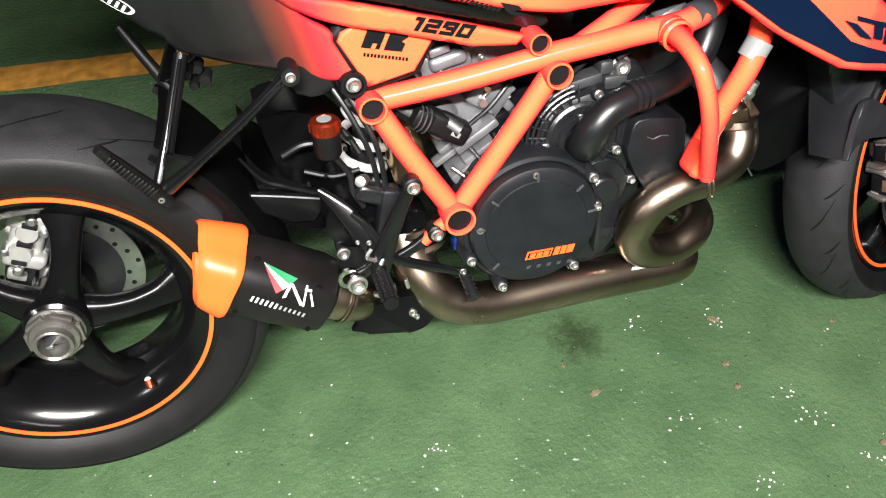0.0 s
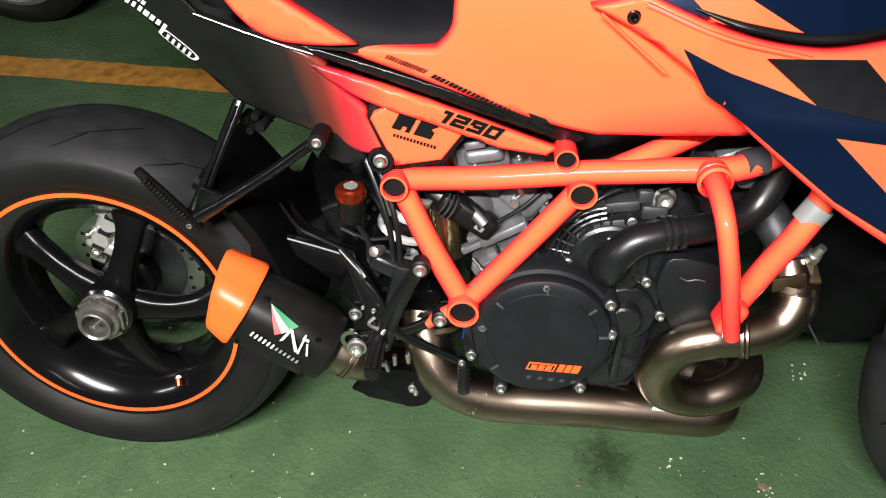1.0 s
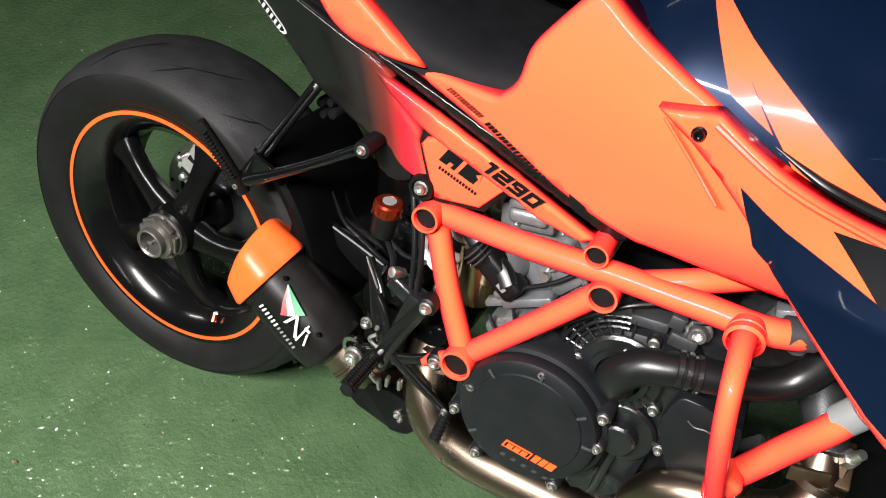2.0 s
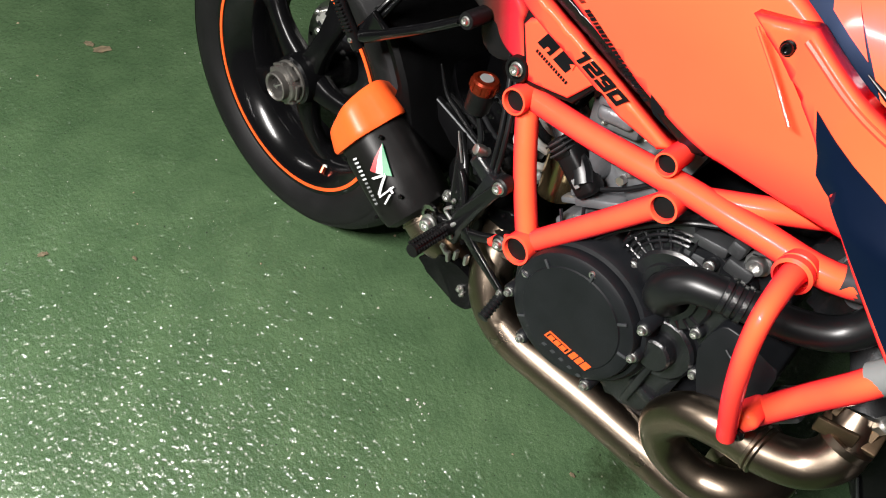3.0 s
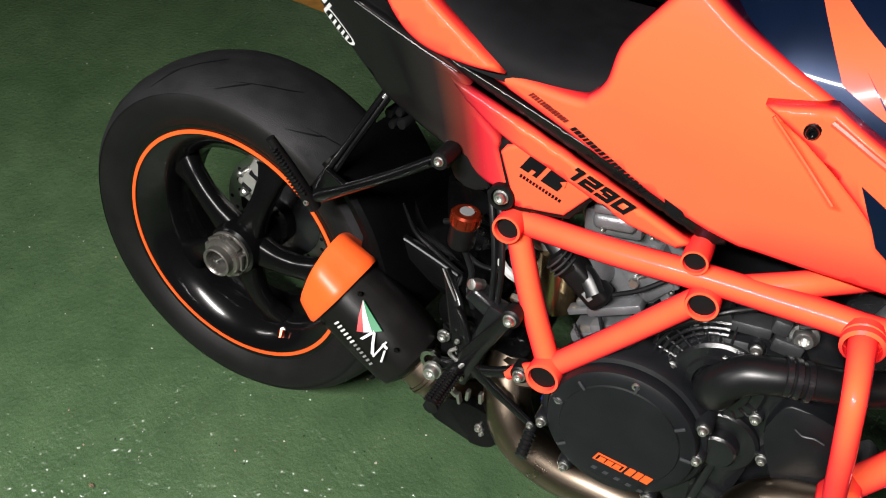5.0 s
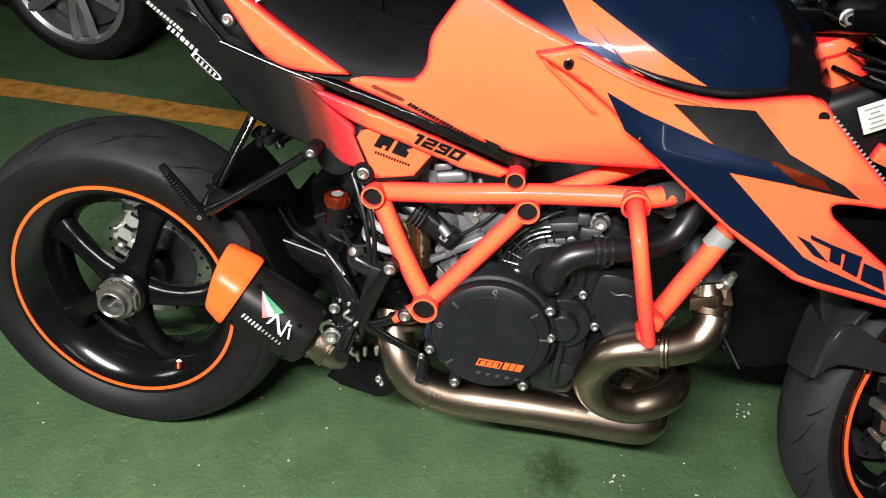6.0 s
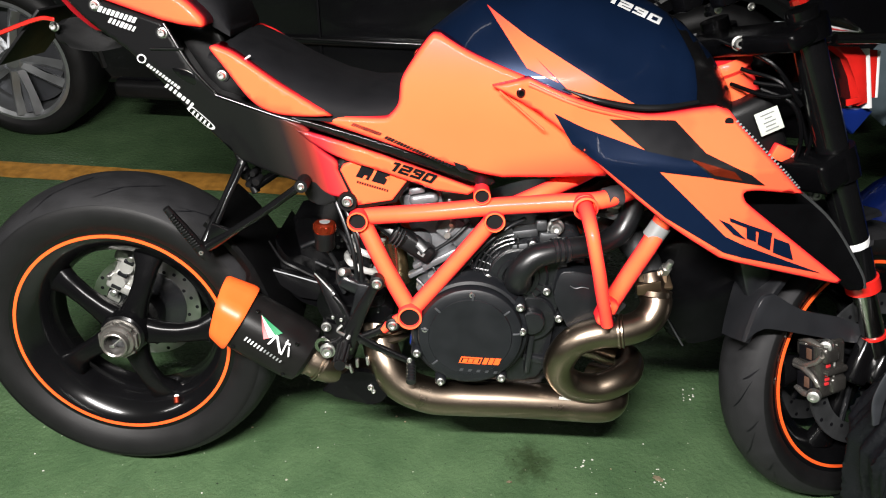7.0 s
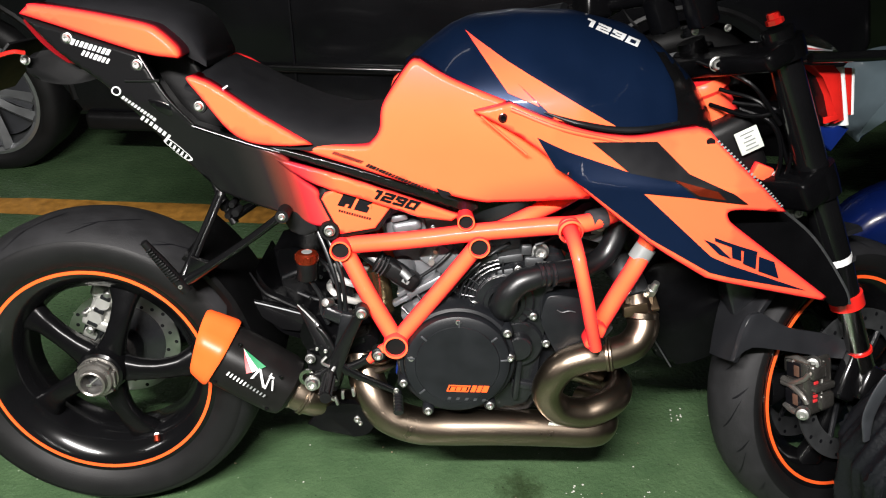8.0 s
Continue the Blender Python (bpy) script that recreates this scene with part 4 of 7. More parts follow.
for x, z in ((0.710, 0.522), (0.627, 0.446), (0.614, 0.392), (0.662, 0.334), (0.777, 0.349), (0.808, 0.450), (0.800, 0.499)):
    bm = bmesh.new()
    lathe(bm, [(0, -0.13), (0.011, -0.13), (0.011, -0.199), (0.009, -0.202), (0, -0.202)], (x, 0, z), (0, 1, 0), 16)
    part("bolt_boss", bm, cover_black, engine)
    bolt(engine, x, -0.202, z, bolt_small, 1.15)
for x, z in ((0.850, 0.518), (0.878, 0.463), (0.845, 0.396), (0.822, 0.349), (0.848, 0.338), (0.739, 0.540), (0.791, 0.578), (0.816, 0.611)):
    bm = bmesh.new()
    y = 0.018 if z < 0.42 else 0.0
    lathe(bm, [(0, -0.12), (0.010, -0.12), (0.010, y - 0.164), (0.008, y - 0.167), (0, y - 0.167)], (x, 0, z), (0, 1, 0), 14)
    part("bolt_boss", bm, dark_metal, engine)
    bolt(engine, x, y - 0.167, z, bolt_small, 1.1)
bolt(engine, 0.857, -0.143, 0.638, bolt_big, 1.35)
bolt(engine, 0.921, -0.150, 0.553, bolt_small, 1.1)
bm = bmesh.new()
lathe(bm, [(0.056, -0.15), (0.056, -0.165), (0.052, -0.168), (0.040, -0.168), (0.038, -0.172), (0.030, -0.172)], (0.795, 0, 0.545), (0, 1, 0), 48)
part("ribbed_cover", bm, dark_metal, engine, "black cover with raised ribs")
bm = bmesh.new()
for r in (0.066, 0.074, 0.082):
    for i in range(12):
        if i % 3:
            continue
        tube(bm, [(0.795 + r * math.cos(radians(100 + 8 * (i + q))), -0.159, 0.545 + r * math.sin(radians(100 + 8 * (i + q)))) for q in (0, 1, 2, 2.9)], 0.0025, 6, 2)
for k in range(9):
    a = radians(95 + k * 13)
    tube(bm, [(0.795 + 0.056 * math.cos(a), -0.160, 0.545 + 0.056 * math.sin(a)), (0.795 + 0.084 * math.cos(a), -0.158, 0.545 + 0.084 * math.sin(a))], 0.002, 6, 1)
for k in range(10):
    a = radians(200 + k * 16)
    tube(bm, [(0.795 + 0.040 * math.cos(a), -0.169, 0.545 + 0.040 * math.sin(a)), (0.795 + 0.055 * math.cos(a), -0.166, 0.545 + 0.055 * math.sin(a))], 0.002, 6, 1)
pieces("cover_rib", bm, dark_metal, engine)
bm = bmesh.new()
lathe(bm, [(0.047, -0.15), (0.047, -0.166), (0.043, -0.170), (0.026, -0.171), (0.024, -0.186), (0.021, -0.189), (0, -0.190)], (0.826, 0, 0.460), (0, 1, 0), 48)
rbox(bm, (0.012, 0.02, 0.11), (0.829, -0.166, 0.400), (0, 2, 0), 0.005)
rbox(bm, (0.05, 0.012, 0.016), (0.842, -0.160, 0.372), (0, 10, 0), 0.004)
part("water_pump", bm, dark_metal, engine, "black water pump cover")
bm = bmesh.new()
for x, z, sx, sz, t in ((0.800, 0.628, 0.05, 0.016, -10), (0.845, 0.622, 0.035, 0.02, 0), (0.765, 0.628, 0.03, 0.02, -35), (0.83, 0.645, 0.02, 0.02, 0), (0.805, 0.60, 0.05, 0.02, -12)):
    rbox(bm, (sx, 0.03, sz), (x, -0.145, z), (0, t, 0), 0.004)
pieces("cast_lug", bm, dark_cast, engine)
can = prism(bmesh.new(), outline([(0.876, 0.565), (0.934, 0.560), (0.952, 0.548), (0.955, 0.472), (0.945, 0.460), (0.905, 0.449), (0.893, 0.455), (0.866, 0.505), (0.864, 0.53)], ()), -0.178, -0.10, 0.006, 3)
part("breather_box", can, cover_black, engine, "flat black plastic cover")
bm = bmesh.new()
tube(bm, [(0.89, -0.180, 0.538), (0.90, -0.181, 0.534), (0.912, -0.181, 0.537), (0.924, -0.181, 0.535)], 0.0013, 6)
part("box_line", bm, dark_cast, engine)
# rear cylinder, seen through the frame
bm = bmesh.new()
prism(bm, outline([(0.545, 0.70), (0.66, 0.715), (0.735, 0.70), (0.72, 0.63), (0.685, 0.56), (0.64, 0.50), (0.60, 0.52), (0.59, 0.60)], (0, 2)), -0.095, 0.10, 0.01, 2)
part("rear_cylinder", bm, grey_cast, engine, "grey cast aluminium rear cylinder head")
bm = bmesh.new()
rbox(bm, (0.075, 0.03, 0.036), (0.610, -0.103, 0.668), (0, -12, 0), 0.006)
rbox(bm, (0.055, 0.02, 0.022), (0.612, -0.118, 0.674), (0, -12, 0), 0.008, 3)
rbox(bm, (0.06, 0.04, 0.05), (0.672, -0.10, 0.612), (0, 35, 0), 0.008)
rbox(bm, (0.075, 0.05, 0.014), (0.648, -0.108, 0.556), (0, -32, 0), 0.004)
rbox(bm, (0.075, 0.05, 0.014), (0.660, -0.112, 0.536), (0, -32, 0), 0.004)
rbox(bm, (0.075, 0.05, 0.016), (0.640, -0.115, 0.512), (0, -30, 0), 0.004)
lathe(bm, [(0, -0.13), (0.021, -0.13), (0.024, -0.12), (0.024, -0.08)], (0.625, 0, 0.600), (0.2, 1, 0.2), 24)
pieces("head_casting", bm, grey_cast, engine)
bm = bmesh.new()
tube(bm, [(0.662, -0.118, 0.612), (0.668, -0.122, 0.622), (0.666, -0.118, 0.636)], 0.0042, 10)
lathe(bm, [(0, -0.007), (0.0065, -0.007), (0.0065, 0.007), (0, 0.007)], (0.659, -0.124, 0.606), (0, 1, 0), 6)
lathe(bm, [(0, -0.006), (0.005, -0.006), (0.005, 0.006), (0, 0.006)], (0.668, -0.124, 0.628), (0.5, 1, 0.3), 6)
part("banjo_fitting", bm, steel, engine, "bright steel fitting")
bm = bmesh.new()
prism(bm, outline([(0.885, 0.64), (0.905, 0.70), (1.00, 0.73), (1.03, 0.68), (1.00, 0.60), (0.955, 0.56), (0.93, 0.60)], (0, 2)), -0.085, 0.10, 0.01)
part("front_cylinder", bm, dark_metal, engine, "black front cylinder head")
bm = bmesh.new()
rbox(bm, (0.07, 0.03, 0.03), (0.955, -0.10, 0.665), (0, 15, 0), 0.006)
rbox(bm, (0.05, 0.03, 0.04), (0.950, -0.105, 0.685), (0, -25, 0), 0.008)
lathe(bm, [(0, -0.14), (0.012, -0.14), (0.014, -0.13), (0.014, -0.09)], (0.958, 0, 0.690), (0, 1, 0.15), 18)
pieces("head_casting", bm, grey_cast, engine)
bolt(engine, 0.962, -0.142, 0.690, bolt_big, 0.9)
bm = bmesh.new()
rbox(bm, (0.03, 0.05, 0.045), (0.985, -0.115, 0.475), (0, 35, 0), 0.006)
part("sump_fin", bm, grey_cast, engine, "grey casting behind the exhaust")
bm = bmesh.new()
rbox(bm, (0.014, 0.022, 0.044), (0.606, -0.155, 0.410), (0, 5, 0), 0.004)
part("wire_connector", bm, blue_plastic, engine, "blue cable connector")

# small castings and studs in the gaps of the frame
for x, y, z, s in ((0.640, -0.112, 0.640, 0.6), (0.600, -0.122, 0.660, 0.6), (0.690, -0.108, 0.650, 0.6), (0.705, -0.105, 0.600, 0.55), (0.660, -0.118, 0.672, 0.6), (0.585, -0.122, 0.685, 0.5), (0.93, -0.122, 0.655, 0.6), (0.985, -0.12, 0.69, 0.6), (0.975, -0.12, 0.66, 0.5), (0.745, -0.150, 0.602, 0.6), (0.86, -0.150, 0.600, 0.6), (0.90, -0.150, 0.590, 0.6), (0.872, -0.150, 0.555, 0.6)):
    bolt(engine, x, y, z, bolt_small, s)
for pts, r in (([(0.60, -0.120, 0.640), (0.635, -0.124, 0.650), (0.665, -0.122, 0.655), (0.700, -0.118, 0.640)], 0.004), ([(0.64, -0.125, 0.575), (0.67, -0.128, 0.60), (0.70, -0.125, 0.632)], 0.0035), ([(0.90, -0.13, 0.66), (0.94, -0.135, 0.672), (0.985, -0.13, 0.668)], 0.005), ([(0.845, -0.155, 0.655), (0.88, -0.15, 0.668), (0.92, -0.14, 0.676)], 0.004)):
    part("cable", tube(bmesh.new(), pts, r, 8), hose_rubber, engine)
for x, y, z, sx, sz, t in ((0.598, -0.122, 0.692, 0.030, 0.012, -14), (0.700, -0.106, 0.622, 0.030, 0.010, 50), (0.684, -0.106, 0.645, 0.030, 0.008, 50), (0.668, -0.104, 0.690, 0.050, 0.008, -10), (0.618, -0.100, 0.540, 0.05, 0.010, -32), (0.610, -0.100, 0.520, 0.05, 0.010, -32), (0.700, -0.100, 0.590, 0.025, 0.014, 50)):
    bm = bmesh.new()
    rbox(bm, (sx, 0.02, sz), (x, y, z), (0, t, 0), 0.003)
    part("cooling_fin", bm, grey_cast, engine)
for k in range(7):
    bm = bmesh.new()
    a = radians(40 + 17 * k)
    tube(bm, [(0.712 + 0.113 * math.cos(a), -0.150, 0.436 + 0.113 * math.sin(a)), (0.712 + 0.134 * math.cos(a), -0.140, 0.436 + 0.134 * math.sin(a))], 0.003, 6)
    part("case_rib", bm, dark_metal, engine)

# hoses
for pts, r in (([(0.800, -0.150, 0.528), (0.793, -0.182, 0.545), (0.796, -0.198, 0.573), (0.816, -0.198, 0.598), (0.842, -0.195, 0.608), (0.862, -0.190, 0.612)], [0.026, 0.025, 0.023, 0.0225, 0.0215, 0.021]),
               ([(0.862, -0.190, 0.612), (0.93, -0.170, 0.619), (0.970, -0.155, 0.636), (0.990, -0.146, 0.672), (0.998, -0.140, 0.72)], 0.0205)):
    part("coolant_hose", tube(bmesh.new(), pts, r, 20, 8), hose_rubber, bike, "black rubber coolant hose")
bm = bmesh.new()
for t in (0.852, 0.862, 0.874):
    lathe(bm, [(0.0215, -0.004), (0.0235, -0.003), (0.0235, 0.003), (0.0215, 0.004)], (t, -0.190 + 0.25 * (t - 0.862), 0.612), (1, 0.2, 0.1), 24, True)
part("hose_clamp", bm, dark_metal, bike, "black hose clamp")
for pts, r, mt in (([(0.645, -0.175, 0.485), (0.70, -0.172, 0.575), (0.76, -0.165, 0.635), (0.80, -0.15, 0.655)], 0.004, hose_rubber),
                   ([(0.62, -0.14, 0.575), (0.60, -0.13, 0.59), (0.57, -0.12, 0.595), (0.53, -0.11, 0.62)], 0.014, hose_rubber),
                   ([(0.45, -0.13, 0.685), (0.475, -0.150, 0.64), (0.497, -0.165, 0.58), (0.505, -0.165, 0.50)], 0.0042, hose_rubber),
                   ([(0.44, -0.13, 0.68), (0.466, -0.150, 0.63), (0.487, -0.163, 0.57), (0.497, -0.165, 0.49)], 0.0042, hose_rubber),
                   ([(0.432, -0.155, 0.585), (0.440, -0.157, 0.572), (0.456, -0.158, 0.544), (0.458, -0.16, 0.518), (0.470, -0.16, 0.490)], 0.0045, hose_rubber),
                   ([(0.60, -0.145, 0.46), (0.61, -0.165, 0.44), (0.604, -0.168, 0.39)], 0.004, hose_rubber)):
    part("hose", tube(bmesh.new(), pts, r, 10), mt, bike)
bm = bmesh.new()
rbox(bm, (0.078, 0.034, 0.034), (0.600, -0.128, 0.582), (0, 32, 0), 0.008, 3)
rbox(bm, (0.03, 0.038, 0.030), (0.568, -0.128, 0.600), (0, 32, 0), 0.005)
part("cable_plug", bm, black_plastic, bike, "black multi-pin cable plug")
bm = bmesh.new()
for k in range(3):
    lathe(bm, [(0.0175, -0.0015), (0.019, 0), (0.0175, 0.0015)], (0.572 - 0.006 * k, -0.140, 0.598 + 0.004 * k), (0.85, 0, -0.5), 18, True)
pieces("plug_ring", bm, dark_cast, bike)
bm = bmesh.new()
rbox(bm, (0.014, 0.002, 0.008), (0.612, -0.1485, 0.574), (0, 32, 0), 0.001)
part("plug_label", bm, grey_decal, bike)

# shock absorber behind the frame
bm = bmesh.new()
a0, a1 = Vector((0.518, -0.040, 0.63)), Vector((0.474, -0.052, 0.43))
d = (a1 - a0)
u = d.cross(Vector((0, 1, 0))).normalized()
v = u.cross(d).normalized()
tube(bm, [a0 + d * (i / 96) + (u * math.cos(2 * math.pi * 6 * i / 96) + v * math.sin(2 * math.pi * 6 * i / 96)) * 0.034 for i in range(97)], 0.0068, 8, 1)
shock = part("shock_spring", bm, white_paint, bike, "white coil spring")
part("damper_body", tube(bmesh.new(), [a0 - d * 0.1, a1 + d * 0.1], 0.020, 16), dark_metal, shock)
part("damper_reservoir", tube(bmesh.new(), [(0.545, -0.06, 0.565), (0.562, -0.065, 0.475)], 0.030, 24), brass, bike, "bronze-coloured damper reservoir")

# brake fluid reservoir
bm = bmesh.new()
lathe(bm, [(0, 0.0), (0.017, 0.0), (0.019, 0.004), (0.019, 0.034), (0, 0.034)], (0.431, -0.156, 0.578), (0, 0, 1), 24)
pot = part("brake_fluid_pot", bm, black_plastic, bike, "small black brake fluid pot")
bm = bmesh.new()
prof = [(0, 0.034), (0.0195, 0.034), (0.0205, 0.037), (0.0205, 0.050), (0.018, 0.053), (0.013, 0.0535), (0.0125, 0.0525), (0, 0.0525)]
lathe(bm, prof, (0.431, -0.156, 0.578), (0, 0, 1), 30)
cap = part("pot_cap", bm, anod_orange, pot, "orange anodised screw cap")
for k in range(10):
    a = 2 * math.pi * k / 10
    bm = bmesh.new()
    rbox(bm, (0.003, 0.006, 0.012), (0.431 + 0.0203 * math.cos(a), -0.156 + 0.0203 * math.sin(a), 0.6215), (0, 0, math.degrees(a)), 0.001)
    part("cap_rib", bm, anod_orange, cap)
bm = bmesh.new()
lathe(bm, [(0, 0), (0.010, 0), (0.010, 0.0012), (0, 0.0012)], (0.431, -0.156, 0.6312), (0, 0, 1), 20)
part("cap_logo_patch", bm, grey_decal, pot)

# rear brake master cylinder, heel plate, foot controls
bm = bmesh.new()
rbox(bm, (0.028, 0.03, 0.10), (0.500, -0.165, 0.470), (0, 12, 0), 0.006)
rbox(bm, (0.045, 0.03, 0.028), (0.482, -0.160, 0.512), (0, 25, 0), 0.008, 3)
tube(bm, [(0.497, -0.165, 0.44), (0.492, -0.17, 0.38)], 0.006, 10)
part("rear_master_cylinder", bm, dark_metal, bike, "black rear brake master cylinder")
bm = bmesh.new()
lathe(bm, [(0, -0.010), (0.004, -0.010), (0.0075, -0.009), (0.0085, -0.005), (0.0085, 0.004), (0.007, 0.006), (0.007, 0.014), (0, 0.014)], (0.470, -0.172, 0.539), (0.5, 1, -0.4), 16)
part("banjo_bolt", bm, steel, bike, "bright banjo bolt")
bracket = part("footrest_bracket", blade(bmesh.new(), [(0.536, -0.190, 0.535), (0.522, -0.190, 0.505), (0.500, -0.188, 0.455), (0.486, -0.186, 0.415), (0.482, -0.182, 0.375)], [0.022, 0.020, 0.026, 0.034, 0.022], [0.014, 0.013, 0.014, 0.016, 0.014], lambda p, d: d.cross(Vector((0, 1, 0))).normalized()), tail_black, bike, "satin black forged footrest bracket")
for pts, ws in (([(0.566, -0.184, 0.444), (0.535, -0.186, 0.425), (0.500, -0.186, 0.405)], [0.020, 0.015, 0.020]),
                ([(0.413, -0.140, 0.517), (0.440, -0.160, 0.490), (0.464, -0.176, 0.455), (0.486, -0.182, 0.410)], [0.010, 0.026, 0.032, 0.034]),
                ([(0.486, -0.182, 0.410), (0.462, -0.182, 0.396), (0.440, -0.182, 0.385)], [0.026, 0.018, 0.022]),
                ([(0.451, -0.172, 0.490), (0.470, -0.178, 0.468), (0.490, -0.184, 0.425)], [0.008, 0.012, 0.014])):
    part("bracket_arm", blade(bmesh.new(), pts, ws, [0.012] * len(pts), lambda p, d: d.cross(Vector((0, 1, 0))).normalized()), tail_black, bracket)
part("bracket_edge", tube(bmesh.new(), [(0.411, -0.148, 0.522), (0.428, -0.160, 0.512), (0.447, -0.170, 0.497)], 0.0018, 6), steel, bracket, "bare metal edge")
bolt(bracket, 0.434, -0.152, 0.411, bolt_big, 0.85)
bolt(bracket, 0.444, -0.198, 0.385, bolt_big, 1.25)
for x, z, s in ((0.468, 0.448, 0.6), (0.476, 0.360, 0.6), (0.452, 0.452, 0.5)):
    bolt(bracket, x, -0.190, z, bolt_small, s)
bm = bmesh.new()
lathe(bm, [(0.010, -0.004), (0.0165, -0.004), (0.0165, 0.002), (0.010, 0.002)], (0.434, -0.186, 0.391), (0, 1, 0), 24, True)
part("bracket_washer", bm, chrome, bracket)
for pts, r in (([(0.487, -0.190, 0.420), (0.480, -0.196, 0.405), (0.488, -0.194, 0.388)], 0.0035), ([(0.470, -0.192, 0.438), (0.462, -0.196, 0.428), (0.475, -0.194, 0.418)], 0.003)):
    part("return_spring", tube(bmesh.new(), pts, r, 8), steel, bracket, "small steel return spring")
bm = prism(bmesh.new(), outline([(0.430, 0.278), (0.455, 0.316), (0.505, 0.328), (0.555, 0.320), (0.562, 0.292), (0.552, 0.268), (0.537, 0.258), (0.514, 0.254), (0.456, 0.268)], (0, 1, 3, 7, 8)), -0.174, -0.158, 0.005, 3)
part("heel_guard", bm, spoke_black, bike, "gloss black heel guard")
bolt(bracket, 0.526, -0.175, 0.295, bolt_small, 1.0)
bolt(bracket, 0.532, -0.175, 0.286, bolt_small, 0.7)
bm = bmesh.new()
tube(bm, [(0.482, -0.180, 0.400), (0.476, -0.205, 0.401), (0.478, -0.276, 0.400)], [0.010, 0.0115, 0.0105], 14)
peg = part("rider_footrest", bm, black_plastic, bike, "black ridged folding footrest")
for k in range(12):
    bm = bmesh.new()
    y = -0.210 - 0.0055 * k
    for a in (-62, -22, 22, 62):
        rbox(bm, (0.0052, 0.0028, 0.0040), (0.477 + 0.0118 * math.sin(radians(a)), y, 0.400 + 0.0118 * math.cos(radians(a))), (0, a, 0), 0.0008)
    pieces("footrest_rib", bm, black_plastic, peg)
bm = blade(bmesh.new(), [(0.490, -0.186, 0.420), (0.523, -0.189, 0.401), (0.565, -0.192, 0.384), (0.604, -0.195, 0.369)], [0.020, 0.017, 0.014, 0.011], [0.012, 0.010, 0.009, 0.008], lambda p, d: d.cross(Vector((0, 1, 0))).normalized())
lever = part("brake_pedal", bm, black_gloss, bike, "black rear brake pedal")
bm = bmesh.new()
tube(bm, [(0.603, -0.196, 0.370), (0.605, -0.214, 0.361), (0.607, -0.238, 0.350)], 0.008, 14)
for k in range(6):
    lathe(bm, [(0.008, -0.0012), (0.0098, 0), (0.008, 0.0012)], (0.6045 + 0.0005 * k, -0.206 - 0.006 * k, 0.3645 - 0.0028 * k), (0.05, -0.9, -0.42), 14, True)
part("pedal_tip", bm, hose_rubber, lever, "ribbed rubber pedal tip")
bolt(lever, 0.601, -0.202, 0.376, bolt_small, 0.8)
bm = bmesh.new()
for x, z, t in ((0.487, 0.338, 70), (0.499, 0.352, 85), (0.519, 0.358, 80), (0.476, 0.345, 30)):
    rbox(bm, (0.018, 0.010, 0.006), (x, -0.180, z), (0, t, 0), 0.002)
pieces("pedal_clip", bm, steel, bike, "small bright clip")

# castings behind the footrest bracket
bm = prism(bmesh.new(), outline([(0.440, 0.448), (0.470, 0.456), (0.520, 0.456), (0.545, 0.466), (0.565, 0.450), (0.545, 0.425), (0.505, 0.425), (0.475, 0.405), (0.455, 0.420)], (0, 3, 5)), -0.150, -0.100, 0.006, 3)
part("pivot_casting", bm, bar_black, bike, "black cast frame plate at the swingarm pivot")
bm = prism(bmesh.new(), outline([(0.425, 0.440), (0.470, 0.420), (0.500, 0.395), (0.490, 0.340), (0.455, 0.325), (0.430, 0.370)], (0, 3)), -0.140, -0.110, 0.006, 3)
part("silencer_bracket", bm, black_plastic, bike, "black silencer mounting bracket")
for x, y, z, s in ((0.485, -0.152, 0.440, 0.6), (0.535, -0.152, 0.452, 0.5), (0.510, -0.152, 0.438, 0.5)):
    bolt(bike, x, y, z, bolt_black, s)

# exhaust
CAN0, CAN1 = Vector((0.2365, -0.165, 0.4465)), Vector((0.398, -0.158, 0.350))
axis = (CAN1 - CAN0).normalized()
L = (CAN1 - CAN0).length


SLASH_UP = 1.0 if axis.cross(Vector((0, 1, 0))).z > 0 else -1.0


def hexring(t, r, n=36, wob=0.10, squash=1.0, slash=0.0):
    c = CAN0 + axis * t
    u = axis.cross(Vector((0, 1, 0))).normalized()
    v = u.cross(axis).normalized()
    out = []
    for i in range(n):
        a = 2 * math.pi * i / n
        k = r * (1 - wob * (0.5 - 0.5 * math.cos(6 * a)) * 0.6)
        out.append(c + u * (k * math.cos(a)) + v * (k * math.sin(a) * squash) - axis * (slash * math.cos(a) * SLASH_UP))
    return out


def loft(bm, rings, cap0=True, cap1=True):
    rows = [[bm.verts.new(p) for p in r] for r in rings]
    n = len(rows[0])
    for a, b in zip(rows, rows[1:]):
        for j in range(n):
            bm.faces.new((a[j], a[(j + 1) % n], b[(j + 1) % n], b[j]))
    if cap0:
        bm.faces.new(rows[0][::-1])
    if cap1:
        bm.faces.new(rows[-1])
    return bm


